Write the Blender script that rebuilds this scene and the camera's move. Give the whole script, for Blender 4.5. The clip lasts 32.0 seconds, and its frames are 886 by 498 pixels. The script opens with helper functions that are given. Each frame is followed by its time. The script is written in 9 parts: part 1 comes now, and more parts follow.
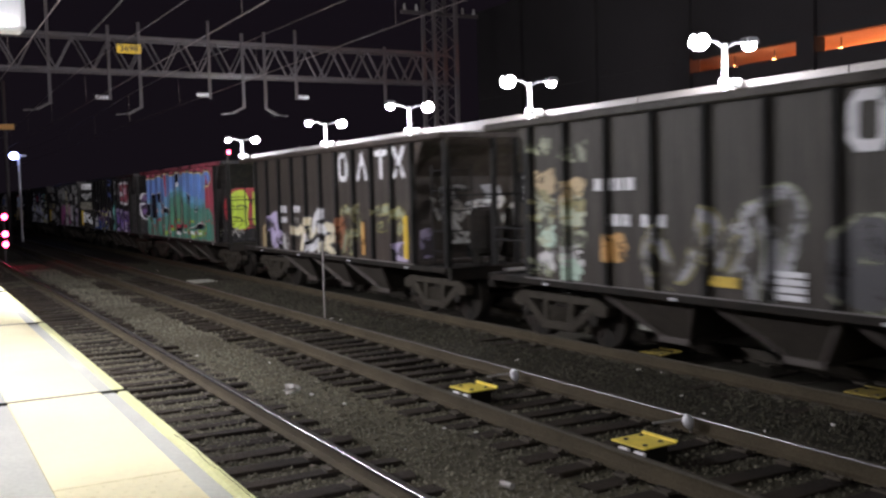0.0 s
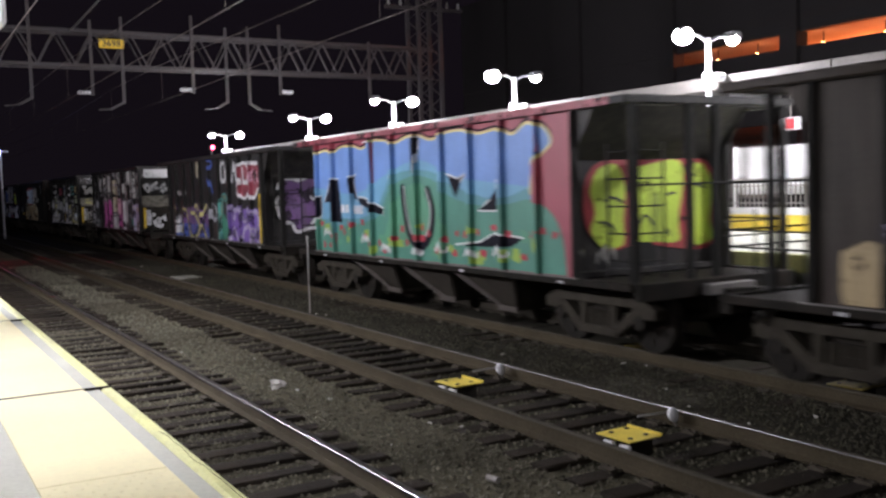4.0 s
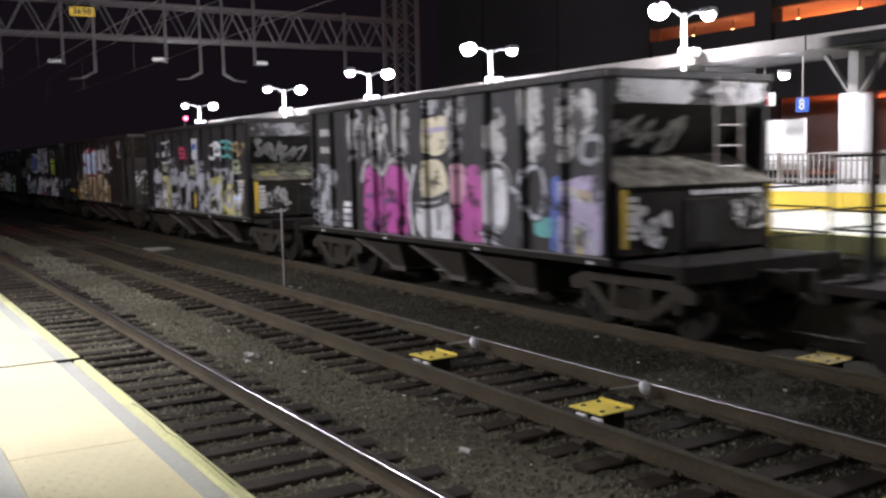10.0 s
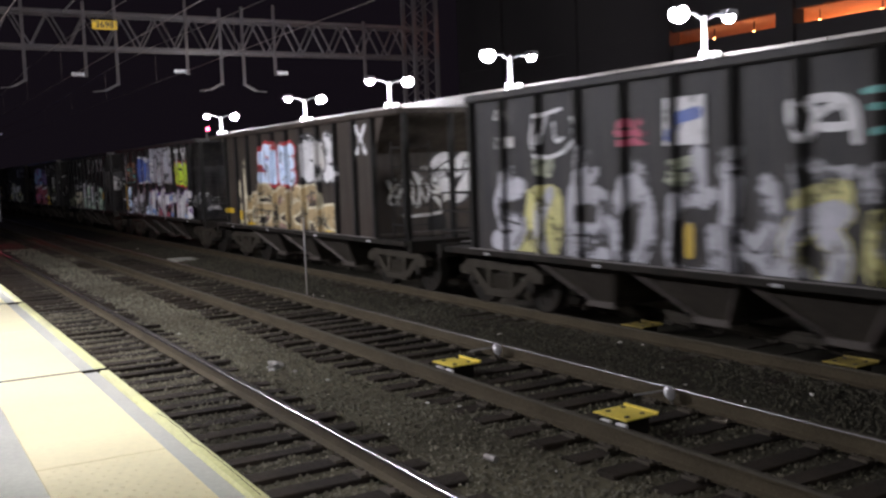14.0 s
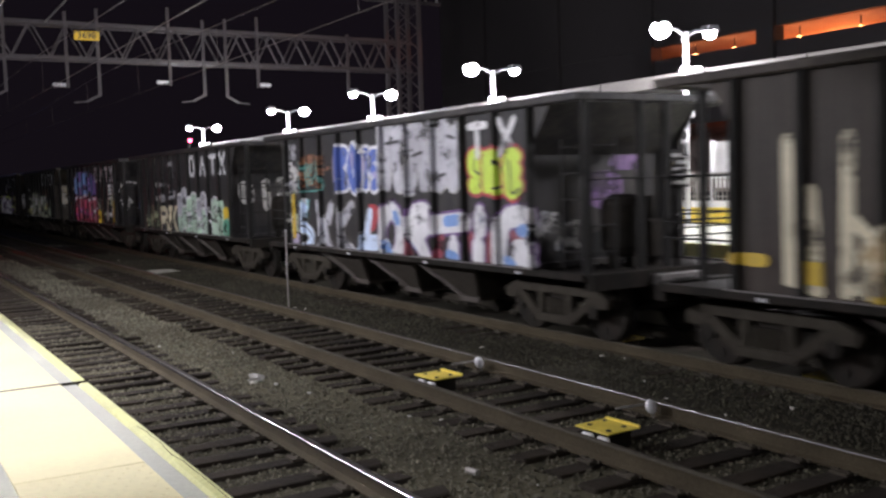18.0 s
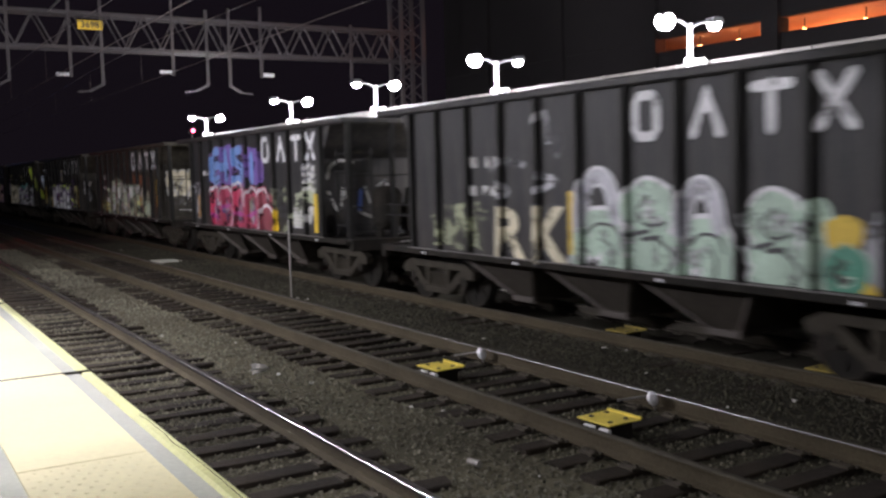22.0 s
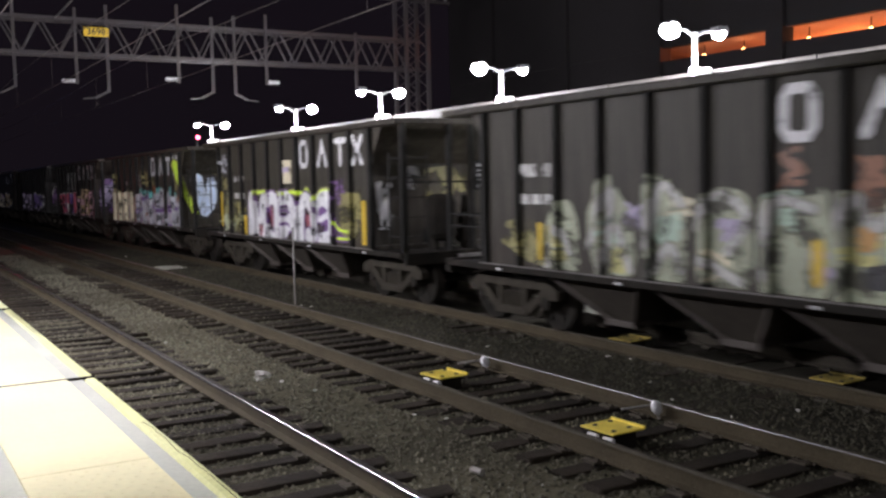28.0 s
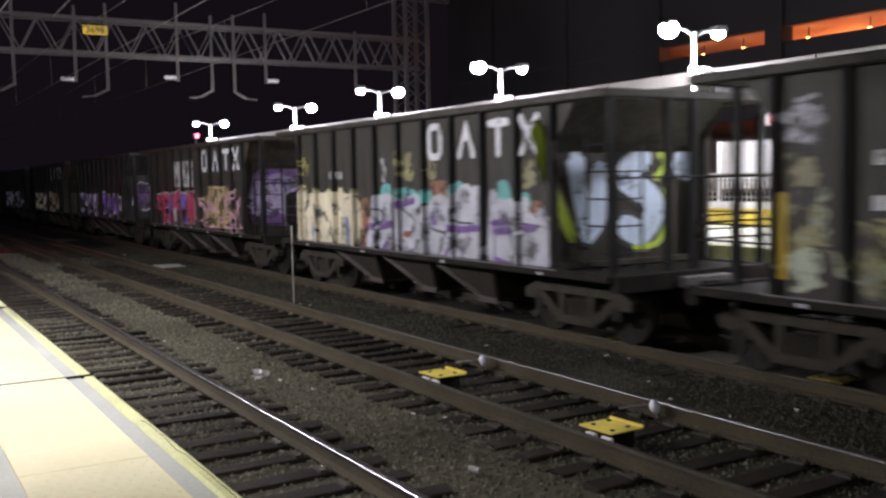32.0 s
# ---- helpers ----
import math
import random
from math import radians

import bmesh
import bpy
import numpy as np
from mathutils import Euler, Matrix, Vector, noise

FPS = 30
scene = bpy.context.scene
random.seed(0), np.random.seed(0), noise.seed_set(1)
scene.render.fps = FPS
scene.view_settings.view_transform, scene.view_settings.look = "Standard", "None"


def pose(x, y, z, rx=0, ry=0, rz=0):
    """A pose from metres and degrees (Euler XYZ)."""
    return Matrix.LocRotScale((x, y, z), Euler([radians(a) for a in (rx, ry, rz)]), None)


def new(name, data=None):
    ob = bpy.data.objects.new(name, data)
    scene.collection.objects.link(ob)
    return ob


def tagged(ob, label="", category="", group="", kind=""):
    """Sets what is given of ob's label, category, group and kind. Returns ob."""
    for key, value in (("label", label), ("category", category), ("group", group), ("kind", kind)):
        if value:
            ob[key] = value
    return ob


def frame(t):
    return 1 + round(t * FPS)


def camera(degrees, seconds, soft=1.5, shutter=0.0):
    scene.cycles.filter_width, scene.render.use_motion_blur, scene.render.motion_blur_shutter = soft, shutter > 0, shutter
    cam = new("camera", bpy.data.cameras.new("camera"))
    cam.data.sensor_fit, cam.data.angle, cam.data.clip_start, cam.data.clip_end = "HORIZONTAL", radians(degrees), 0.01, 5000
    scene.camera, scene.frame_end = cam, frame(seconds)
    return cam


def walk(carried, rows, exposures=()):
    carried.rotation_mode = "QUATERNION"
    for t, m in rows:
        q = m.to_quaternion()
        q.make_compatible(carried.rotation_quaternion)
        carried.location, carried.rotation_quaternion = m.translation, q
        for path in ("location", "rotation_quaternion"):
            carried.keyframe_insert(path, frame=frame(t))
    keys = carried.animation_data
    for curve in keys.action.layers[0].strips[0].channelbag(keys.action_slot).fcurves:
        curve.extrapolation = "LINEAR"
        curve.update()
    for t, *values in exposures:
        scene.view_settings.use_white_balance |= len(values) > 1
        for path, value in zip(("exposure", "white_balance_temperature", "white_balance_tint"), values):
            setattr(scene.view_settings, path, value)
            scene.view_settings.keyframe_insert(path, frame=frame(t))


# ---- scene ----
# The tripod stands on the near platform: 2.43 m above the rails, x across the tracks, y along them.
EYE = (0.0, 0.0, 2.43)
PATH = [
    (0, 86.652, 1.539, -29.254), (0.5, 86.656, 1.467, -29.216), (1, 86.603, 1.51, -29.274), (1.5, 86.482, 1.687, -29.403),
    (2, 86.381, 1.671, -29.495), (2.5, 86.369, 1.585, -29.5), (3, 86.331, 1.656, -29.562), (3.5, 86.324, 1.709, -29.792),
    (5.5, 86.133, 1.836, -31.253), (6, 86.006, 1.889, -31.469), (6.5, 85.827, 1.736, -31.68), (7, 85.598, 1.622, -31.851),
    (7.5, 85.372, 1.551, -32.035), (8, 85.069, 1.449, -32.12), (8.5, 84.805, 1.304, -32.22), (9, 84.468, 1.231, -32.411),
    (9.5, 84.492, 1.086, -32.106), (10, 84.697, 1.25, -31.62), (10.5, 84.938, 1.285, -31.242), (11, 85.159, 1.696, -31.179),
    (11.5, 85.315, 1.843, -31.172), (12, 85.478, 1.694, -31.211), (12.5, 85.575, 1.499, -31.21), (13, 85.427, 1.695, -31.063),
    (13.5, 85.128, 1.964, -30.626), (14, 85.145, 2.05, -30.385), (14.5, 85.241, 1.902, -30.306), (16.5, 85.788, 2.211, -30.875),
    (17, 85.748, 1.932, -31.065), (17.5, 85.841, 1.795, -31.189), (18, 85.885, 1.722, -31.407), (18.5, 85.827, 1.496, -31.558),
    (19, 85.721, 1.625, -31.602), (19.5, 85.609, 1.64, -31.648), (20, 85.557, 1.423, -31.746), (20.5, 85.511, 1.475, -31.703),
    (21, 85.421, 1.523, -31.567), (21.5, 85.419, 1.588, -31.346), (22, 85.359, 1.484, -31.229), (22.5, 85.368, 1.403, -31.095),
    (23, 85.477, 1.372, -30.973), (23.5, 85.562, 1.327, -30.848), (24, 85.58, 1.432, -30.743), (24.5, 85.624, 1.317, -30.725),
    (25, 85.673, 1.421, -30.797), (25.5, 85.747, 1.326, -30.918), (27.5, 85.803, 1.038, -31.093), (28, 85.829, 1.245, -30.971),
    (28.5, 85.888, 1.202, -30.842), (29, 85.993, 1.067, -30.732), (29.5, 85.996, 1.191, -30.702), (30, 86.005, 1.126, -30.69),
    (30.5, 85.982, 1.255, -30.719), (31, 85.967, 1.172, -30.795), (31.5, 85.912, 1.153, -30.894), (32, 85.765, 1.138, -31.03),
]

cam = camera(49.51, 32.0, soft=2.5, shutter=1.0)
walk(cam, [(t, pose(*EYE, a, b, c)) for t, a, b, c in PATH], exposures=[
    (0.0, 0.86), (3.0, 0.78), (6.0, 0.57), (7.5, 0.72), (9.0, 0.88), (10.0, 0.76), (12.0, 0.74), (13.0, 0.58), (14.0, 0.67), (17.0, 0.52), (18.0, 0.76),
    (21.0, 0.76), (23.0, 0.86), (24.0, 0.82), (28.0, 0.88), (29.0, 0.86), (32.0, 0.72)])

# ---- light: a night sky, the platform lamps ----
world = bpy.data.worlds.new("night")
scene.world = world
world.use_nodes = True
bg = world.node_tree.nodes["Background"]
bg.inputs["Color"].default_value = (0.55, 0.4, 0.62, 1)
bg.inputs["Strength"].default_value = 0.0066


def lamp(name, x, y, z, watts, colour, size=0.16):
    data = bpy.data.lights.new(name, "POINT")
    data.energy, data.color, data.shadow_soft_size = watts, colour, size
    ob = new(name, data)
    ob.location = (x, y, z)
    return ob


HALIDE = (0.925, 0.9, 1.0)
COOL = (0.95, 0.92, 1.0)
PLAT_LAMP_Z = 4.55
# Near poles are unseen; assumed to mirror the far row, places guessed.
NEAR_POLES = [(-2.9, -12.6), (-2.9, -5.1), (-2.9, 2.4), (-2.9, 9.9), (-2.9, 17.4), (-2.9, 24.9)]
# Far poles below y 10 are out of view, added to light the car ends.
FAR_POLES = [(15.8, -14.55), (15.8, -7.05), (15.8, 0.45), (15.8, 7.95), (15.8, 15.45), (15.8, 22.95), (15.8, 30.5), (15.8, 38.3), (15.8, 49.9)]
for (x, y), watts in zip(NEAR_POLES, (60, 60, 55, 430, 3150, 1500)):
    lamp("assumed_near_lamp", x + 0.7, y, 5.3, watts, HALIDE)
# Downlights at y -1.5 and 6.0 are added unseen to brighten the platform.
for y in (-1.5, 6.0, 13.5):
    data = bpy.data.lights.new("platform_downlight", "SPOT")
    data.energy, data.color, data.shadow_soft_size, data.spot_size, data.spot_blend = 265, HALIDE, 0.12, radians(85), 0.6
    ob = new("platform_downlight", data)
    ob.location = (1.1, y, PLAT_LAMP_Z)
for x, y in FAR_POLES:
    lamp("far_platform_lamp", x - 0.7, y, 5.3, 120 if y < 3 else 1200 if y < 10 else 720, COOL)
    lamp("far_platform_lamp", x + 0.7, y, 5.3, 70, COOL)
for y in (-1.0, 6.2, 13.75, 15.3, 21.5, 28.5):
    lamp("canopy_lamp", 17.0, y, 3.75, 22, HALIDE, 0.12)
lamp("garage_lamp", 45.0, 32.5, 8.7, 2300, (1.0, 0.2, 0.05), 0.3)
lamp("garage_lamp", 45.0, 31.0, 4.4, 420, (1.0, 0.16, 0.05), 0.3)

# ---- materials ----
def mat(name, base, rough=0.6, metal=0.0, vary=0.25, scale=3.0, fine=40.0, bump=0.15, dirt=None, dirt_amount=0.4, island=0.0, spec=0.5, streak=0.0, worn=0.0):
    """Base colour with two scales of variation, optional stains, and fine relief."""
    m = bpy.data.materials.new(name)
    m.use_nodes = True
    nt = m.node_tree
    n, l = nt.nodes, nt.links
    b = n["Principled BSDF"]
    b.inputs["Roughness"].default_value, b.inputs["Metallic"].default_value = rough, metal
    b.inputs["Specular IOR Level"].default_value = spec
    co = n.new("ShaderNodeTexCoord")
    big, small = n.new("ShaderNodeTexNoise"), n.new("ShaderNodeTexNoise")
    big.inputs["Scale"].default_value, small.inputs["Scale"].default_value = scale, fine
    big.inputs["Detail"].default_value, small.inputs["Detail"].default_value = 5, 4
    l.new(co.outputs["Object"], big.inputs["Vector"])
    l.new(co.outputs["Object"], small.inputs["Vector"])
    add = n.new("ShaderNodeMath")
    add.operation = "ADD"
    l.new(big.outputs["Fac"], add.inputs[0])
    l.new(small.outputs["Fac"], add.inputs[1])
    ramp = n.new("ShaderNodeMapRange")
    ramp.inputs["From Min"].default_value, ramp.inputs["From Max"].default_value = 0.6, 1.4
    ramp.inputs["To Min"].default_value, ramp.inputs["To Max"].default_value = 1 - vary, 1 + vary
    l.new(add.outputs[0], ramp.inputs["Value"])
    value = ramp.outputs["Result"]
    if island:
        geo, oi, mix = n.new("ShaderNodeNewGeometry"), n.new("ShaderNodeObjectInfo"), n.new("ShaderNodeMath")
        mix.operation = "ADD"
        l.new(geo.outputs["Random Per Island"], mix.inputs[0])
        l.new(oi.outputs["Random"], mix.inputs[1])
        rr = n.new("ShaderNodeMapRange")
        rr.inputs["From Max"].default_value = 2.0
        rr.inputs["To Min"].default_value, rr.inputs["To Max"].default_value = 1 - island, 1 + island
        l.new(mix.outputs[0], rr.inputs["Value"])
        mul = n.new("ShaderNodeMath")
        mul.operation = "MULTIPLY"
        l.new(value, mul.inputs[0])
        l.new(rr.outputs["Result"], mul.inputs[1])
        value = mul.outputs[0]
    tint = n.new("ShaderNodeVectorMath")
    tint.operation = "SCALE"
    tint.inputs[0].default_value = base
    l.new(value, tint.inputs["Scale"])
    colour = tint.outputs["Vector"]
    if dirt:
        st = n.new("ShaderNodeTexNoise")
        st.inputs["Scale"].default_value, st.inputs["Detail"].default_value = scale * 0.6, 8
        mp = n.new("ShaderNodeMapping")
        mp.inputs["Location"].default_value = (3.7, 9.1, 5.3)
        l.new(co.outputs["Object"], mp.inputs["Vector"])
        l.new(mp.outputs["Vector"], st.inputs["Vector"])
        cut = n.new("ShaderNodeMapRange")
        cut.inputs["From Min"].default_value, cut.inputs["From Max"].default_value = 0.42, 0.66
        cut.inputs["To Max"].default_value = dirt_amount
        l.new(st.outputs["Fac"], cut.inputs["Value"])
        mx = n.new("ShaderNodeMix")
        mx.data_type = "RGBA"
        l.new(cut.outputs["Result"], mx.inputs["Factor"])
        l.new(colour, mx.inputs["A"])
        mx.inputs["B"].default_value = (*dirt, 1)
        colour = mx.outputs["Result"]
    if streak:
        sm, sn, sc, sx = n.new("ShaderNodeMapping"), n.new("ShaderNodeTexNoise"), n.new("ShaderNodeMapRange"), n.new("ShaderNodeMix")
        sm.inputs["Scale"].default_value = (3.0, 5.0, 0.35)
        sn.inputs["Scale"].default_value, sn.inputs["Detail"].default_value = 2.2, 6
        sc.inputs["From Min"].default_value, sc.inputs["From Max"].default_value, sc.inputs["To Max"].default_value = 0.45, 0.75, streak
        l.new(co.outputs["Object"], sm.inputs["Vector"])
        l.new(sm.outputs["Vector"], sn.inputs["Vector"])
        l.new(sn.outputs["Fac"], sc.inputs["Value"])
        sx.data_type = "RGBA"
        l.new(sc.outputs["Result"], sx.inputs["Factor"])
        l.new(colour, sx.inputs["A"])
        sx.inputs["B"].default_value = (0.072, 0.063, 0.051, 1)
        colour = sx.outputs["Result"]
    if worn:
        wn, wc, w2, wa = n.new("ShaderNodeTexNoise"), n.new("ShaderNodeMapRange"), n.new("ShaderNodeTexNoise"), n.new("ShaderNodeMath")
        wn.inputs["Scale"].default_value, wn.inputs["Detail"].default_value = 2.6, 9
        w2.inputs["Scale"].default_value, w2.inputs["Detail"].default_value = 19, 4
        wa.operation = "MULTIPLY_ADD"
        wa.inputs[1].default_value = 0.35
        l.new(co.outputs["Object"], wn.inputs["Vector"])
        l.new(co.outputs["Object"], w2.inputs["Vector"])
        l.new(w2.outputs["Fac"], wa.inputs[0])
        l.new(wn.outputs["Fac"], wa.inputs[2])
        wc.inputs["From Min"].default_value, wc.inputs["From Max"].default_value = 0.41 + worn * 0.35, 0.52 + worn * 0.42
        wc.inputs["To Min"].default_value = max(0.0, 0.45 - worn)
        l.new(wa.outputs[0], wc.inputs["Value"])
        l.new(wc.outputs["Result"], b.inputs["Alpha"])
    l.new(colour, b.inputs["Base Color"])
    if bump:
        bp = n.new("ShaderNodeBump")
        bp.inputs["Strength"].default_value, bp.inputs["Distance"].default_value = bump, 0.02
        l.new(add.outputs[0], bp.inputs["Height"])
        l.new(bp.outputs["Normal"], b.inputs["Normal"])
    return m


def glow(name, colour, strength):
    m = bpy.data.materials.new(name)
    m.use_nodes = True
    b = m.node_tree.nodes["Principled BSDF"]
    b.inputs["Base Color"].default_value = (*colour, 1)
    b.inputs["Emission Color"].default_value = (*colour, 1)
    b.inputs["Emission Strength"].default_value = strength
    return m


BALLAST = mat("ballast", (0.105, 0.095, 0.061), 0.95, vary=0.6, scale=0.35, fine=26, bump=0.9, dirt=(0.035, 0.031, 0.021), dirt_amount=0.8, spec=0.15)
STONE = mat("ballast_stone", (0.16, 0.149, 0.11), 0.9, vary=0.4, scale=0.4, fine=60, bump=0.3, island=0.95, dirt=(0.05, 0.045, 0.032), dirt_amount=0.65, spec=0.2)
# Grimy stones, coloured darker still for the weaker lamp light past the second track.
GRIMY_DIM_STONE = mat("grimy_dimmed_stone", (0.056, 0.052, 0.036), 0.9, vary=0.4, scale=0.5, fine=60, bump=0.3, island=0.95, dirt=(0.036, 0.032, 0.023), dirt_amount=0.6, spec=0.2)


def grime_and_dimming(m, x, soft, colour):
    """Grime on the bed past x, ragged-edged, its colour also standing for weaker lamp light."""
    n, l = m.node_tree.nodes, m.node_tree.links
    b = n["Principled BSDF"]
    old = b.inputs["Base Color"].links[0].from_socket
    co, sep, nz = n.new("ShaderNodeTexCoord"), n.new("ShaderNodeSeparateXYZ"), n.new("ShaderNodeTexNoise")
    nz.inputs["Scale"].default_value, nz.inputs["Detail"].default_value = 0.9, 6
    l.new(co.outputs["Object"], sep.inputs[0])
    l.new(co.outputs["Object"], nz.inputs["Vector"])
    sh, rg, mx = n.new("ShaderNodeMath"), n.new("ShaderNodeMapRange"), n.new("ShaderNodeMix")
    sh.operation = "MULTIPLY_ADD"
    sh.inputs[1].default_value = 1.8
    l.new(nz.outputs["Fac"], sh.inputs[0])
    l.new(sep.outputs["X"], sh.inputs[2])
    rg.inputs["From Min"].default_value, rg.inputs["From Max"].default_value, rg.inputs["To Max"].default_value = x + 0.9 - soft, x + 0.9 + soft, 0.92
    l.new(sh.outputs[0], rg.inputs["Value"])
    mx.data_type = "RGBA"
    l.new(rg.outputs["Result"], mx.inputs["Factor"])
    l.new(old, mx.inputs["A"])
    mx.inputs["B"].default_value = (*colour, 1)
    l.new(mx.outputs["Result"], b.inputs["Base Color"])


grime_and_dimming(BALLAST, 6.3, 1.2, (0.028, 0.0255, 0.018))
TIE = mat("creosoted_wood", (0.021, 0.0165, 0.0125), 0.9, vary=0.55, scale=2.5, fine=34, bump=0.8, island=0.65, dirt=(0.045, 0.034, 0.022), dirt_amount=0.55, spec=0.2)
RAIL_SIDE = mat("rusty_rail_steel", (0.058, 0.047, 0.029), 0.85, 0.0, vary=0.35, scale=1.5, fine=50, bump=0.3, spec=0.15)
PLATE_STEEL = mat("rusty_plate_steel", (0.05, 0.04, 0.026), 0.9, 0.0, vary=0.4, scale=2.5, fine=50, bump=0.3)
RAIL_TOP = mat("polished_rail_head", (0.6, 0.58, 0.6), 0.17, 1.0, vary=0.15, scale=0.7, fine=12, bump=0)
RAIL_DULL = mat("dull_rail_head", (0.06, 0.053, 0.04), 0.8, 0.0, vary=0.3, scale=0.7, fine=12, bump=0.04, spec=0.15)
# Darker copy of the rail steel, for the lower light at the freight track.
DIM_RAIL = mat("dimmed_rail_steel", (0.044, 0.037, 0.025), 0.85, 0.0, vary=0.4, scale=1.5, fine=50, bump=0.3)
# Near-black tone painted for the shadow on the side of the rail head.
RAIL_WEB = mat("shadowed_rail_side", (0.021, 0.017, 0.017), 0.6, 0.0, vary=0.4, scale=1.5, fine=50, bump=0.3, spec=0.25)
RAIL_THIN = mat("thinly_polished_rail_head", (0.12, 0.115, 0.115), 0.3, 0.8, vary=0.35, scale=0.7, fine=12, bump=0)
RAIL_MID = mat("half_polished_rail_head", (0.07, 0.063, 0.055), 0.45, 0.5, vary=0.3, scale=0.7, fine=12, bump=0)
CONCRETE = mat("platform_concrete", (0.55, 0.555, 0.46), 0.85, vary=0.14, scale=1.2, fine=45, bump=0.12, dirt=(0.3, 0.29, 0.27))
TACTILE = mat("cream_tactile_tile", (0.85, 0.78, 0.47), 0.7, vary=0.08, scale=1.5, fine=30, bump=0.08, dirt=(0.7, 0.6, 0.33), dirt_amount=0.35)
EDGE_PAINT = mat("worn_yellow_edge_paint", (0.68, 0.68, 0.3), 0.75, vary=0.18, scale=2.2, fine=40, bump=0.2, dirt=(0.45, 0.43, 0.3), dirt_amount=0.5)
YELLOW = mat("yellow_fibreglass", (0.85, 0.68, 0.1), 0.5, vary=0.12, scale=5, fine=40, bump=0.08, dirt=(0.32, 0.22, 0.05), dirt_amount=0.3)
BAND_YELLOW = mat("yellow_barrier_paint", (0.82, 0.6, 0.08), 0.6, vary=0.08, scale=1.5, fine=20, bump=0.05)
WHITE = mat("white_enamel", (0.78, 0.78, 0.8), 0.45, vary=0.06, scale=1.5, fine=20, bump=0.05, dirt=(0.6, 0.58, 0.56), dirt_amount=0.3)
GALV = mat("galvanised_steel", (0.34, 0.34, 0.33), 0.55, 0.5, vary=0.2, scale=2, fine=30, bump=0.1, dirt=(0.2, 0.15, 0.11), dirt_amount=0.5)
DARK_STEEL = mat("dark_steel", (0.05, 0.046, 0.045), 0.7, 0.3, vary=0.3, scale=3, fine=40, bump=0.2)
GRIME = mat("brake_dust_grime", (0.015, 0.0135, 0.011), 0.85, 0.0, spec=0.15, vary=0.4, scale=4, fine=40, bump=0.3, dirt=(0.04, 0.03, 0.024))
TRUCK = mat("dusty_truck_casting", (0.038, 0.033, 0.024), 0.85, 0.0, spec=0.2, vary=0.45, scale=5, fine=40, bump=0.3, dirt=(0.025, 0.02, 0.016), dirt_amount=0.6)

# ---- mesh helpers ----
def box(bm, x0, x1, y0, y1, z0, z1, bevel=0.0):
    c = [bm.verts.new((x, y, z)) for z in (z0, z1) for y in (y0, y1) for x in (x0, x1)]
    fs = [bm.faces.new([c[i] for i in f]) for f in ((0, 2, 3, 1), (4, 5, 7, 6), (0, 1, 5, 4), (2, 6, 7, 3), (0, 4, 6, 2), (1, 3, 7, 5))]
    if bevel:
        bmesh.ops.bevel(bm, geom=list({e for f in fs for e in f.edges}), offset=bevel, segments=1, affect="EDGES")
    return bm


def prism(bm, outline, axis, a, b):
    """An outline in the two other axes, drawn out along axis from a to b."""
    def at(p, v):
        q = list(p)
        q.insert("xyz".index(axis), v)
        return q
    lo, hi = [bm.verts.new(at(p, a)) for p in outline], [bm.verts.new(at(p, b)) for p in outline]
    n = len(outline)
    bm.faces.new(lo)
    bm.faces.new(hi[::-1])
    for i in range(n):
        bm.faces.new((lo[i], hi[i], hi[(i + 1) % n], lo[(i + 1) % n]))
    bmesh.ops.recalc_face_normals(bm, faces=bm.faces)
    return bm


def rod(bm, p, q, r=0.02, sides=8, r2=None):
    p, q = Vector(p), Vector(q)
    turn = (q - p).to_track_quat("Z", "Y").to_matrix()
    ring = [[bm.verts.new(c + turn @ Vector((rad * math.cos(6.28318 * i / sides), rad * math.sin(6.28318 * i / sides), 0))) for i in range(sides)]
            for c, rad in ((p, r), (q, r if r2 is None else r2))]
    for i in range(sides):
        bm.faces.new((ring[0][i], ring[0][(i + 1) % sides], ring[1][(i + 1) % sides], ring[1][i]))
    bm.faces.new(ring[0][::-1])
    bm.faces.new(ring[1])
    return bm


def bar(bm, p, q, w=0.05, h=0.05):
    """A square bar from p to q."""
    p, q = Vector(p), Vector(q)
    turn = (q - p).to_track_quat("Z", "Y").to_matrix()
    ring = [[bm.verts.new(c + turn @ Vector((sx * w / 2, sy * h / 2, 0))) for sx, sy in ((-1, -1), (1, -1), (1, 1), (-1, 1))] for c in (p, q)]
    for i in range(4):
        bm.faces.new((ring[0][i], ring[0][(i + 1) % 4], ring[1][(i + 1) % 4], ring[1][i]))
    bm.faces.new(ring[0][::-1])
    bm.faces.new(ring[1])
    return bm


def flat(bm, outline, x, thick=0.004):
    """A thin plate in the y-z plane whose face looks to -x."""
    return prism(bm, outline, "x", x - thick, x)


def mesh_of(name, bm, *materials):
    me = bpy.data.meshes.new(name)
    bm.to_mesh(me)
    bm.free()
    for m in materials:
        me.materials.append(m)
    return me


def part(name, bm, material, parent, label="", at=None):
    me = bm if isinstance(bm, bpy.types.Mesh) else mesh_of(name, bm, material)
    ob = new(name, me)
    ob.parent = parent
    if at is not None:
        ob.matrix_basis = at
    if label:
        ob["label"] = label
    return ob


def thing(name, label, category, at=None, group="", kind=""):
    ob = new(name)
    ob.empty_display_size = 0.2
    if at is not None:
        ob.matrix_basis = at
    return tagged(ob, label, category, group, kind)


def solid(name, bm, material, label, category, kind="", group="", at=None):
    ob = new(name, mesh_of(name, bm, material))
    if at is not None:
        ob.matrix_basis = at
    return tagged(ob, label, category, group, kind)


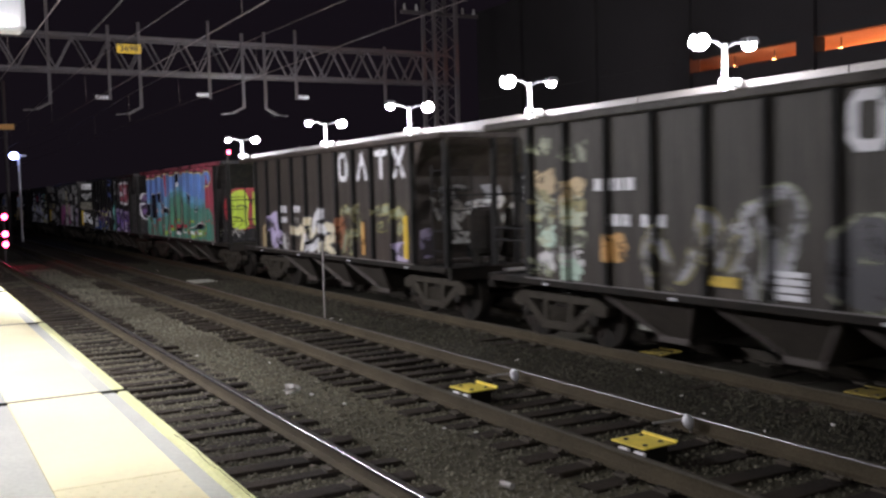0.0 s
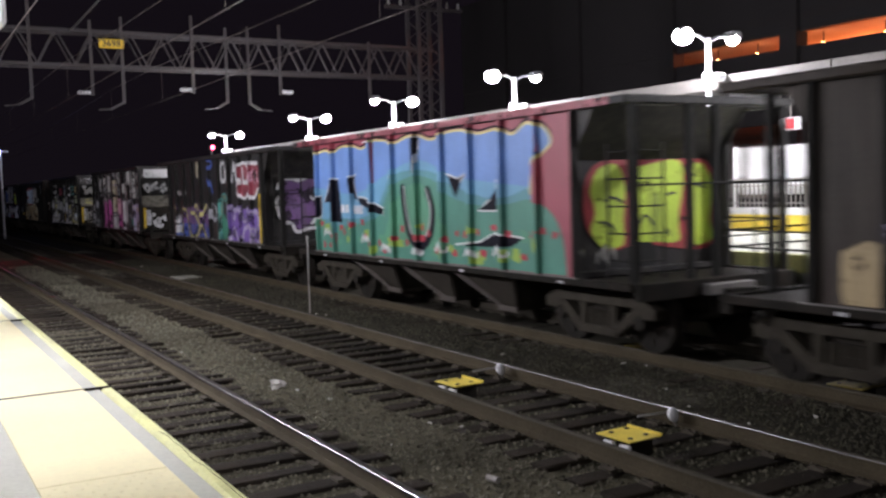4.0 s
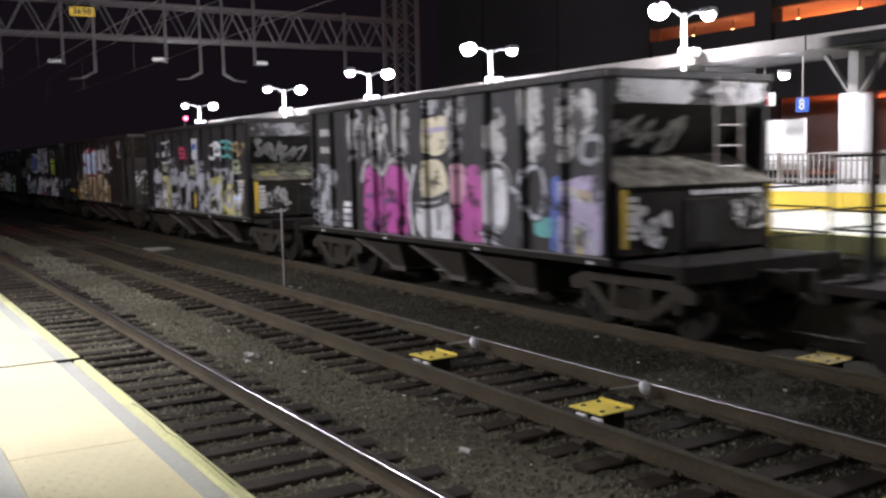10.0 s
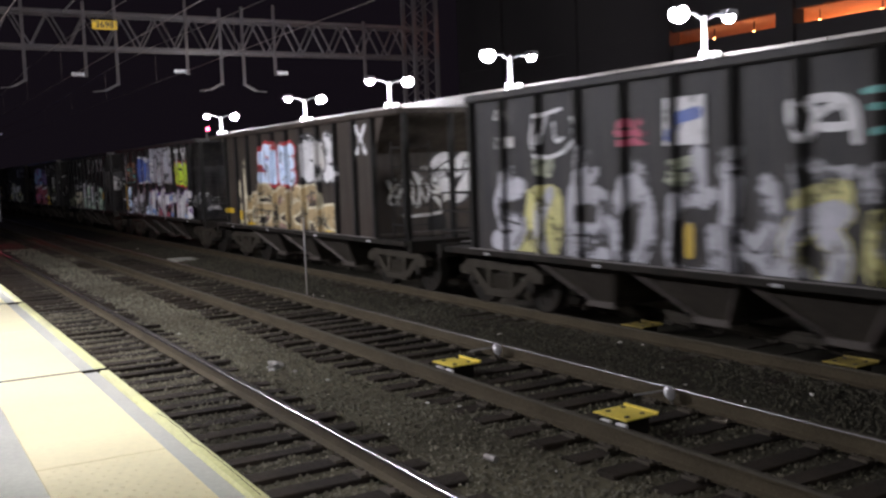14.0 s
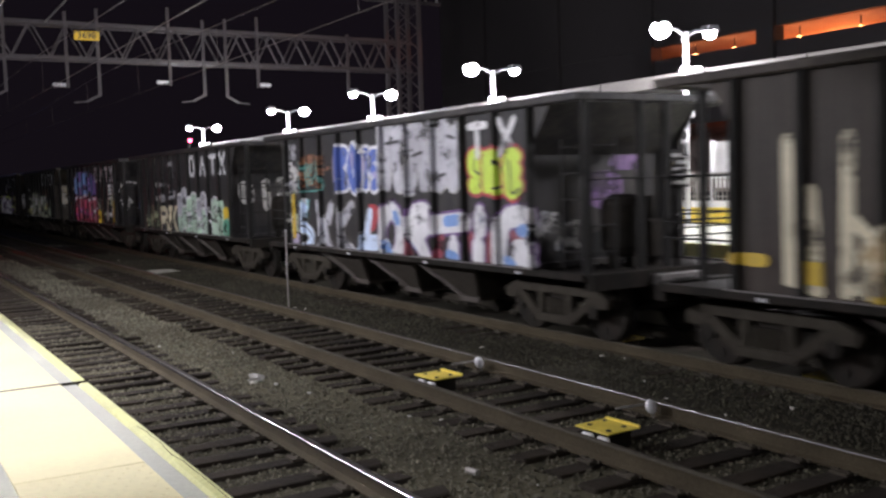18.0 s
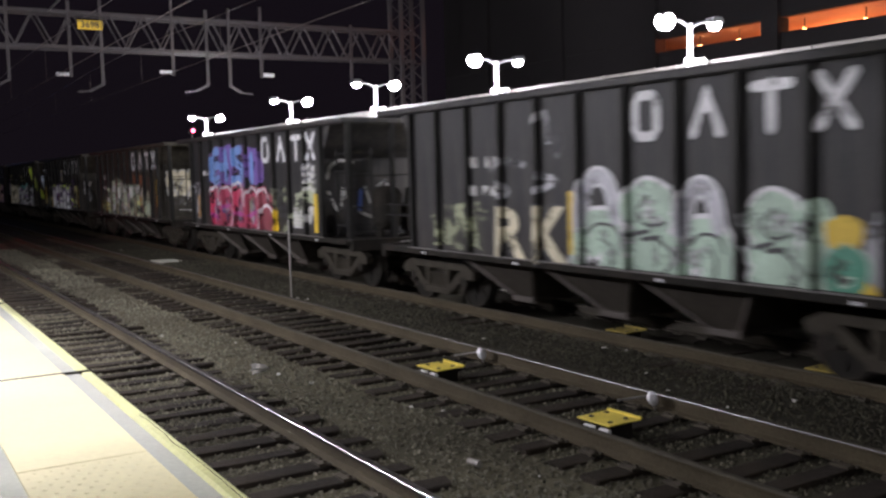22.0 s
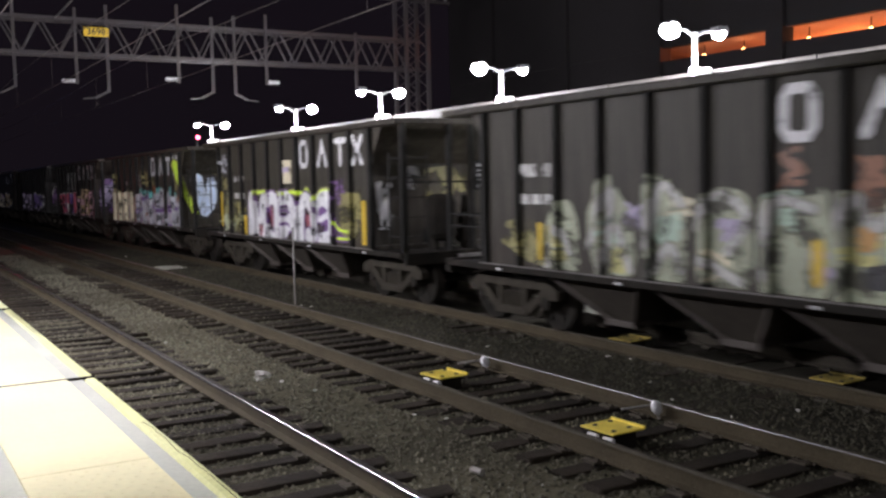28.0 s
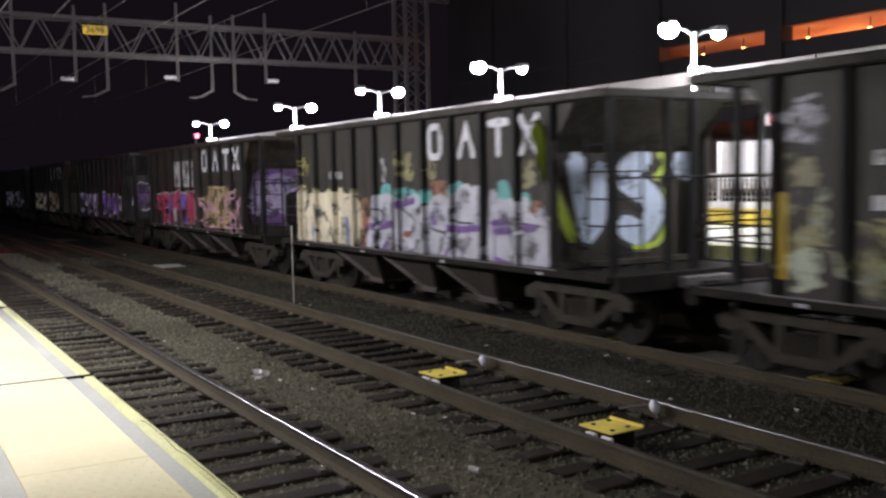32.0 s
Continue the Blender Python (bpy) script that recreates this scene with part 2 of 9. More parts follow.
def smooth(ob):
    for p in ob.data.polygons:
        p.use_smooth = True
    return ob


def text_mesh(body, material, size, offset=0.0, extrude=0.002, squeeze=1.0):
    """Lettering as a mesh in the x-y plane, centred."""
    cu = bpy.data.curves.new("lettering", "FONT")
    cu.body, cu.size, cu.offset, cu.extrude = body, size, offset, extrude
    cu.align_x, cu.align_y, cu.resolution_u = "CENTER", "CENTER", 3
    ob = bpy.data.objects.new("lettering", cu)
    scene.collection.objects.link(ob)
    me = bpy.data.meshes.new_from_object(ob.evaluated_get(bpy.context.evaluated_depsgraph_get()))
    bpy.data.objects.remove(ob)
    if squeeze != 1.0:
        for v in me.vertices:
            v.co.x *= squeeze
    me.materials.clear()
    me.materials.append(material)
    return me


# ---- ground ----
def bed(x, y):
    """Height of the ballast: uneven, heaped up round the freight track."""
    heap = min(1.0, max(0.0, (x - 7.4) / 1.4))
    return -0.238 + 0.042 * heap + 0.03 * noise.noise(Vector((x * 0.9, y * 0.9, 0.3))) + 0.03 * noise.noise(Vector((x * 0.25, y * 0.25, 4.0)))


bm = bmesh.new()
xs = [-900, -200, -60, -20, -4] + [i * 0.5 for i in range(-6, 2)] + [1.0 + 0.25 * i for i in range(44)] + [i * 0.5 for i in range(24, 44)] + [26, 40, 80, 200, 900]
ys = [-900, -150, -40, -12] + [i * 0.5 for i in range(-8, 90)] + [50, 60, 75, 100, 160, 300, 900]
grid = []
for y in ys:
    row = []
    for x in xs:
        z = bed(x, y)
        if 11.6 < x < 20 or x < 1.2:
            z = -0.32
        row.append(bm.verts.new((x, y, z)))
    grid.append(row)
for j in range(len(ys) - 1):
    for i in range(len(xs) - 1):
        bm.faces.new((grid[j][i], grid[j][i + 1], grid[j + 1][i + 1], grid[j + 1][i]))
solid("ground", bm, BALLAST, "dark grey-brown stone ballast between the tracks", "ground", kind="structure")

# ---- tracks ----
TRACKS = [2.79, 6.445, 10.08]
GAUGE = 0.748
RAIL = [(-0.07, -0.18), (0.07, -0.18), (0.07, -0.165), (0.012, -0.14), (0.01, -0.05), (0.035, -0.04), (0.037, -0.016), (0.033, -0.006), (0.024, -0.001), (0.01, 0.001),
        (-0.01, 0.001), (-0.024, -0.001), (-0.033, -0.006), (-0.037, -0.016), (-0.035, -0.04), (-0.01, -0.05), (-0.012, -0.14), (-0.07, -0.165)]


def rail_mesh(top, ridge=None, bright=(12,), side=None, web=None):
    bm = bmesh.new()
    cuts = [-30 + 4 * i for i in range(60)]
    rings = [[bm.verts.new((x, y, z)) for x, z in RAIL] for y in cuts]
    for a, b in zip(rings, rings[1:]):
        for i in range(len(RAIL)):
            f = bm.faces.new((a[i], a[(i + 1) % len(RAIL)], b[(i + 1) % len(RAIL)], b[i]))
            f.material_index = 2 if i in bright else 1 if 6 <= i <= 12 else 3 if 13 <= i <= 14 else 0
            f.smooth = 6 <= i <= 12
    bmesh.ops.recalc_face_normals(bm, faces=bm.faces)
    return mesh_of("rail", bm, side or RAIL_SIDE, top, ridge or top, web or side or RAIL_SIDE)


SHINY, DULL, MID = rail_mesh(RAIL_MID, RAIL_TOP, web=RAIL_WEB), rail_mesh(RAIL_DULL), rail_mesh(RAIL_DULL, RAIL_THIN, (12,))
DIM = rail_mesh(DIM_RAIL, None, (), DIM_RAIL)


def tie_mesh(seed):
    r = random.Random(seed)
    bm = bmesh.new()
    box(bm, -1.3, 1.3, -0.115, 0.115, -0.38, -0.185, 0.012)
    for v in bm.verts:
        v.co += Vector((r.uniform(-0.04, 0.04), r.uniform(-0.012, 0.012), r.uniform(-0.01, 0.008)))
    return mesh_of("tie", bm, TIE)


TIES = [tie_mesh(i) for i in range(6)]


def tie_plate_mesh(m):
    bm = bmesh.new()
    for s in (-GAUGE, GAUGE):
        box(bm, s - 0.17, s + 0.17, -0.09, 0.09, -0.19, -0.168)
        for dx in (-0.095, 0.095):
            for dy in (-0.05, 0.05):
                box(bm, s + dx - 0.016, s + dx + 0.016, dy - 0.014, dy + 0.014, -0.168, -0.154)
        for dy in (-0.13, 0.1):
            box(bm, s - 0.09, s + 0.09, dy, dy + 0.025, -0.185, -0.16)
    return mesh_of("tie_plate", bm, m)


TIE_PLATE, DIM_PLATE = tie_plate_mesh(PLATE_STEEL), tie_plate_mesh(DIM_RAIL)
rnd = random.Random(7)
for k, cx in enumerate(TRACKS):
    tr = thing("railway_track", ("rusty rails on dark timber ties beside the near platform", "rusty rails on dark timber ties between two tracks",
                                 "rusty rails under the passing freight train")[k], "railway track", pose(cx, 0, 0), "station tracks", "structure")
    part("rail", DULL, None, tr, "", pose(-GAUGE, 0, 0))
    part("rail", (SHINY, MID, DIM)[k], None, tr, ("rail with a polished head", "rail with a thin polished ridge", "")[k], pose(GAUGE, 0, 0))
    far = bmesh.new()
    y = -9.0
    while y < 110:
        y += 0.52 + rnd.uniform(-0.045, 0.045)
        if y < 46:
            m = pose(rnd.uniform(-0.06, 0.06), y, rnd.uniform(-0.025, 0.0), 0, rnd.uniform(-0.5, 0.5), rnd.uniform(-1.6, 1.6))
            part("tie", TIES[rnd.randrange(6)], None, tr, "", m)
            part("tie_plate", TIE_PLATE if k < 2 else DIM_PLATE, None, tr, "", pose(0, y, 0))
        else:
            box(far, -1.3, 1.3, y - 0.11, y + 0.11, -0.38, -0.19)
    tagged(part("far_ties", far, TIE, tr), kind="stuff")

# ballast stones
rs = np.random.RandomState(3)
oct_v = np.array([(1, 0, 0), (-1, 0, 0), (0, 1, 0), (0, -1, 0), (0, 0, 1), (0, 0, -1)], float)
oct_f = np.array([(0, 2, 4), (2, 1, 4), (1, 3, 4), (3, 0, 4), (2, 0, 5), (1, 2, 5), (3, 1, 5), (0, 3, 5)])
count, behind = 100000, 10000
px = rs.uniform(1.3, 9.25, count)
py = 0.5 + 41 * rs.uniform(0, 1, count) ** 1.9
py[:behind] = rs.uniform(-9.0, 0.6, behind)
size = rs.uniform(0.01, 0.03, count)
vs = np.zeros((count, 6, 3))
for i in range(count):
    a = rs.uniform(-3.14, 3.14, 3)
    mrot = np.array(Euler(a).to_matrix())
    vs[i] = (oct_v * rs.uniform(0.6, 1.25, (6, 1)) * size[i]) @ mrot.T + (px[i], py[i], bed(px[i], py[i]) + size[i] * 0.3)
grimy_dim = px + rs.normal(0, 0.7, count) > 6.3
for name, pick, m, label in (("ballast_stones", ~grimy_dim, STONE, "loose crushed grey-brown ballast stones"),
                             ("oily_ballast_stones", grimy_dim, GRIMY_DIM_STONE, "loose grimy ballast stones, darkened for weaker lamp light")):
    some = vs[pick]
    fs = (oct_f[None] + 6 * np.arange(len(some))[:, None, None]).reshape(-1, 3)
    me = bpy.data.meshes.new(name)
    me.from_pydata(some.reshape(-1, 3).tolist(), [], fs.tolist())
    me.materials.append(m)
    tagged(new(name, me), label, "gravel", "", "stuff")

# ---- near platform ----
EDGE, PLAT = 1.113, 1.30
near = thing("platform_near", "lit concrete platform with cream tactile paving and worn yellow edge", "platform", kind="structure")
JOINT = 5.93
for k in range(-5, 16):
    y0, y1 = JOINT + 3.88 * k, JOINT + 3.88 * (k + 1)
    bm = bmesh.new()
    box(bm, -9.0, EDGE - 0.071, y0 + 0.012, y1 - 0.012, 0.95, PLAT - 0.006, 0.006)
    part("slab", bm, CONCRETE, near)
    bm = bmesh.new()
    box(bm, EDGE - 0.068, EDGE, y0 + 0.012, y1 - 0.012, 1.0, PLAT, 0.012)
    part("edge_strip", bm, EDGE_PAINT, near, "yellow edge paint worn and cracked")
    bm = bmesh.new()
    box(bm, -9.0, EDGE - 0.004, y0 - 0.012, y0 + 0.012, 1.0, PLAT + 0.0065)
    part("joint_filler", bm, GRIME, near, "dark joint filler")
    for i in range(2):
        a, b = y0 + 1.94 * i, y0 + 1.94 * (i + 1)
        bm = bmesh.new()
        box(bm, 0.45, 0.95, a + (0.012 if i == 0 else 0.005), b - (0.012 if i else 0.005), PLAT - 0.006, PLAT + 0.004)
        part("tactile_panel", bm, TACTILE, near, "cream tactile paving panel")
bm = bmesh.new()
for i in range(8):
    for j in range(60):
        x, y = 0.48 + 0.0605 * i + 0.03 * (j % 2), 0.4 + 0.06 * j
        ring = [(x + 0.011 * math.cos(k * 1.047), y + 0.011 * math.sin(k * 1.047)) for k in range(6)]
        lo = [bm.verts.new((a, b, PLAT + 0.004)) for a, b in ring]
        hi = [bm.verts.new((x + (a - x) * 0.6, y + (b - y) * 0.6, PLAT + 0.0065)) for a, b in ring]
        bm.faces.new(hi)
        for k in range(6):
            bm.faces.new((lo[k], lo[(k + 1) % 6], hi[(k + 1) % 6], hi[k]))
tagged(part("tactile_domes", bm, TACTILE, near), kind="stuff")
bm = bmesh.new()
box(bm, -9.0, 0.55, -14, 71, -0.4, 0.95)
part("foundation_wall", bm, CONCRETE, near)

bm = bmesh.new()
rc = random.Random(5)
y, x = 3.2, EDGE - 0.03
while y < 4.6:
    y2, x2 = y + 0.12, EDGE - 0.03 + rc.uniform(-0.008, 0.008)
    bar(bm, (x, y, PLAT), (x2, y2, PLAT), 0.0022, 0.003)
    x, y = x2, y2
part("crack", bm, GRIME, near, "hairline crack in the edge paint")

# ---- far platform, its barrier and canopy ----
FX, FB = 11.85, 16.6
farp = thing("platform_far", "bright concrete island platform behind the train with yellow edge", "platform", kind="structure")
for i in range(15):
    bm = bmesh.new()
    y0 = -17.2 + 5.2 * i
    box(bm, FX + 0.12, 21.0, y0 + 0.006, y0 + 5.194, 0.9, 1.25, 0.006)
    part("slab", bm, CONCRETE, farp)
    bm = bmesh.new()
    box(bm, FX, FX + 0.12, y0 + 0.006, y0 + 5.194, 0.98, 1.254, 0.01)
    part("edge_strip", bm, EDGE_PAINT, farp)
bm = bmesh.new()
box(bm, FX + 0.5, 21.0, -17.2, 60.8, -0.4, 0.9)
part("foundation_wall", bm, CONCRETE, farp)

# ---- freight train ----
STEPS = [(0.0, 0.0), (5.5, 26.04), (9.0, 42.56), (14.5, 68.74), (16.5, 78.28), (20.0, 94.98), (25.5, 121.49), (27.5, 131.13), (32.0, 152.78)]
NOSES = [3.0, 16.4, 29.9, 43.0, 57.0, 70.5, 83.6, 96.9, 110.31, 123.7, 137.0, 150.5, 163.85, 177.1, 190.5, 203.9, 217.3, 230.7]
STEEL = {
    "olive": mat("olive_weathered_steel", (0.024, 0.021, 0.0145), 0.62, 0.0, vary=0.42, scale=1.1, fine=22, bump=0.16, dirt=(0.035, 0.025, 0.018), dirt_amount=0.55, spec=0.28, streak=0.6),
    "black": mat("black_weathered_steel", (0.0165, 0.0162, 0.0175), 0.6, 0.0, vary=0.42, scale=1.1, fine=22, bump=0.16, dirt=(0.04, 0.034, 0.03), dirt_amount=0.5, spec=0.28, streak=0.45),
    "brown": mat("rusty_brown_steel", (0.027, 0.021, 0.0165), 0.65, 0.0, vary=0.45, scale=1.1, fine=22, bump=0.18, dirt=(0.045, 0.03, 0.022), dirt_amount=0.55, spec=0.28, streak=0.55),
}
RIB = mat("rib_steel", (0.017, 0.016, 0.015), 0.75, 0.0, spec=0.2, vary=0.25, scale=2, fine=30, bump=0.12)

BAY = mat("dusty_hopper_steel", (0.042, 0.036, 0.028), 0.8, spec=0.2, vary=0.4, scale=2.0, fine=25, bump=0.15, dirt=(0.026, 0.021, 0.017), streak=0.4)
BAY_EDGE = mat("worn_hopper_edge", (0.055, 0.046, 0.038), 0.75, vary=0.3, scale=3, fine=30, bump=0.15, dirt=(0.06, 0.045, 0.035))
# Dusty steel, paled further to paint lamp light caught on its edge.
LEDGE = mat("lit_dusty_steel", (0.17, 0.16, 0.15), 0.6, vary=0.4, scale=1.5, fine=20, bump=0.1, dirt=(0.06, 0.05, 0.045), dirt_amount=0.7)
# Near-black plates paint the shade inside the end openings.
VOID = mat("opening_dark_paint", (0.008, 0.008, 0.008), 0.9, vary=0.2, bump=0)
STONE_DUST = mat("stone_dust", (0.2, 0.185, 0.15), 0.95, vary=0.6, scale=7, fine=60, bump=1.0, dirt=(0.045, 0.04, 0.03), dirt_amount=0.85)


def paint(name, colour, wear=0.35):
    return mat("spray_paint_" + name, colour, 0.55, vary=0.16, scale=1.8, fine=22, bump=0.05, dirt=(0.06, 0.055, 0.05), dirt_amount=wear, streak=0.4, worn=wear * 0.85)


P = {k: paint(k, c, w) for k, c, w in (
    ("white", (0.66, 0.66, 0.67), 0.24), ("faded", (0.5, 0.49, 0.47), 0.45), ("grey", (0.33, 0.33, 0.35), 0.55), ("silver", (0.46, 0.46, 0.5), 0.38),
    ("cream", (0.66, 0.6, 0.42), 0.35), ("tan", (0.4, 0.3, 0.15), 0.4), ("sage", (0.24, 0.26, 0.16), 0.6), ("orange", (0.5, 0.27, 0.07), 0.4),
    ("yellow", (0.62, 0.42, 0.02), 0.2), ("pale_yellow", (0.56, 0.53, 0.2), 0.35), ("black", (0.02, 0.02, 0.024), 0.2), ("lavender", (0.42, 0.36, 0.52), 0.4),
    ("violet", (0.17, 0.09, 0.36), 0.35), ("purple", (0.15, 0.07, 0.22), 0.4), ("magenta", (0.44, 0.06, 0.3), 0.35), ("pink", (0.6, 0.34, 0.42), 0.35),
    ("crimson", (0.45, 0.04, 0.1), 0.35), ("red", (0.42, 0.03, 0.04), 0.3), ("maroon", (0.26, 0.05, 0.07), 0.3), ("sky", (0.17, 0.31, 0.62), 0.2),
    ("pale_blue", (0.64, 0.77, 0.95), 0.22), ("blue", (0.06, 0.12, 0.42), 0.3), ("teal", (0.1, 0.36, 0.33), 0.4), ("mint", (0.42, 0.56, 0.44), 0.4),
    ("green", (0.05, 0.25, 0.16), 0.25), ("lime", (0.55, 0.74, 0.06), 0.15), ("olive", (0.22, 0.2, 0.07), 0.5), ("rust", (0.22, 0.08, 0.03), 0.4), ("rust_pink", (0.36, 0.22, 0.19), 0.4), ("ghost", (0.36, 0.39, 0.27), 0.42))}

SIDE_X = -1.5


def blob(w, h, r, points=18, rough=0.12, power=2.6):
    out = []
    for i in range(points):
        a = 2 * math.pi * i / points
        c, s = math.cos(a), math.sin(a)
        k = 1 + r.uniform(-rough, rough)
        out.append((math.copysign(abs(c) ** (2 / power), c) * w / 2 * k, math.copysign(abs(s) ** (2 / power), s) * h / 2 * k))
    return out


def curve(pts, k=4):
    """A smooth line through points."""
    out = []
    for i in range(len(pts) - 1):
        p0, p1, p2, p3 = pts[max(0, i - 1)], pts[i], pts[i + 1], pts[min(len(pts) - 1, i + 2)]
        for j in range(k):
            t = j / k
            out.append(tuple(0.5 * (2 * b + (c_ - a) * t + (2 * a - 5 * b + 4 * c_ - d) * t * t + (3 * b - a - 3 * c_ + d) * t ** 3)
                             for a, b, c_, d in zip(p0, p1, p2, p3)))
    return out + [pts[-1]]


def on_side(depth):
    return lambda u, z: (SIDE_X - depth, 4.75 - u, z)


def strip(bm, pts, width, put, k=4):
    """One unbroken spray line with round ends, laid on the surface that put() gives."""
    pts = curve(pts, k) if k > 1 else pts
    left, right = [], []
    for i, (a, b) in enumerate(pts):
        c_, d = pts[max(0, i - 1)], pts[min(len(pts) - 1, i + 1)]
        dx, dz = d[0] - c_[0], d[1] - c_[1]
        n = math.hypot(dx, dz) or 1
        ox, oz = -dz / n * width / 2, dx / n * width / 2
        left.append(bm.verts.new(put(a + ox, b + oz)))
        right.append(bm.verts.new(put(a - ox, b - oz)))
    for i in range(len(pts) - 1):
        bm.faces.new((left[i], left[i + 1], right[i + 1], right[i]))
    for end, step, v0, v1 in ((0, -1, left[0], right[0]), (-1, 1, right[-1], left[-1])):
        a, b = pts[end]
        c_, d = pts[1] if end == 0 else pts[-2]
        turn = math.atan2(b - d, a - c_)
        arc = [bm.verts.new(put(a + width / 2 * math.cos(turn + g), b + width / 2 * math.sin(turn + g))) for g in (-0.9, 0.0, 0.9)]
        bm.faces.new([v0, *(arc[::-1] if end == 0 else arc[::-1]), v1] if end == 0 else [v1, *arc[::-1], v0])


RIBS = [max(-4.7, min(4.7, -4.75 + 0.95 * i)) for i in range(11)]


def drape(bm):
    """Fold flat paint over the ribs that it crosses."""
    ys = [v.co.y for v in bm.verts]
    if not ys:
        return bm
    for y in RIBS:
        if min(ys) < y + 0.052 and max(ys) > y - 0.052:
            for d in (-0.053, -0.047, 0.047, 0.053):
                bmesh.ops.bisect_plane(bm, geom=bm.verts[:] + bm.edges[:] + bm.faces[:], plane_co=(0, y + d, 0), plane_no=(0, 1, 0))
            for v in bm.verts:
                if abs(v.co.y - y) < 0.0475:
                    v.co.x -= 0.098
    return bm


def stroke(bm, pts, width, u, z, x):
    """A straight-cornered painted line through points."""
    strip(bm, [(u + a, z + b) for a, b in pts], width, on_side(SIDE_X - x), 1)


def letter_block(w, h, r):
    """An angular spray-can letter: a leaning slab with bites out of its edges."""
    lean = r.uniform(-0.12, 0.12) * w
    a, b = r.uniform(0.15, 0.35) * w, r.uniform(0.2, 0.4) * h
    shapes = [
        [(-w / 2 - lean, -h / 2), (-w / 2 + a - lean, -h / 2), (-w / 2 + a, -h * 0.05), (w / 2 - a, -h * 0.12), (w / 2 - a - lean, -h / 2), (w / 2, -h / 2),
         (w / 2 + lean, h / 2 - b), (w / 4, h / 2), (-w / 4, h / 2 - 0.1 * h), (-w / 2 + lean, h / 2 - b * 0.6)],
        [(-w / 2, -h / 2), (w / 2, -h / 2 + 0.1 * h), (w / 2 - 0.1 * w, -h / 2 + b), (-w / 2 + a, -h / 2 + b), (-w / 2 + a, -0.05 * h), (w / 2 - a, 0.02 * h),
         (w / 2, h / 2 - 0.15 * h), (w / 2 - a, h / 2), (-w / 2 + lean, h / 2 - 0.06 * h), (-w / 2 - 0.05 * w, 0)],
        [(-w / 2 + lean, h / 2), (-w / 2, -h / 4), (-w / 6, -h / 2), (0, -0.1 * h), (w / 6, -h / 2), (w / 2, -h / 4), (w / 2 - lean, h / 2),
         (w / 4, h / 2 - 0.05 * h), (w / 8, 0.1 * h), (-w / 8, 0.12 * h), (-w / 4, h / 2 - 0.08 * h)],
    ]
    return r.choice(shapes)


# fat one-line spray forms in a unit box: arch, ring, snake, zigzag, loop, comb, hook
FORMS = ([(0.2, 0.05), (0.16, 0.95), (0.2, 0.5), (0.5, 0.66), (0.8, 0.5), (0.82, 0.05)],
         [(0.55, 0.93), (0.2, 0.72), (0.18, 0.3), (0.5, 0.07), (0.82, 0.3), (0.8, 0.72), (0.5, 0.93)],
         [(0.85, 0.82), (0.45, 0.95), (0.18, 0.74), (0.5, 0.52), (0.84, 0.3), (0.5, 0.06), (0.14, 0.18)],
         [(0.12, 0.92), (0.3, 0.1), (0.5, 0.6), (0.72, 0.1), (0.9, 0.92)],
         [(0.2, 0.05), (0.16, 0.9), (0.6, 0.95), (0.78, 0.72), (0.3, 0.5), (0.6, 0.42), (0.85, 0.06)],
         [(0.85, 0.9), (0.25, 0.88), (0.2, 0.52), (0.66, 0.5), (0.22, 0.46), (0.2, 0.1), (0.86, 0.1)],
         [(0.2, 0.95), (0.18, 0.3), (0.5, 0.08), (0.8, 0.3), (0.82, 0.95)],
         [(0.25, 0.04), (0.22, 0.6), (0.5, 0.94), (0.78, 0.6), (0.75, 0.04)])


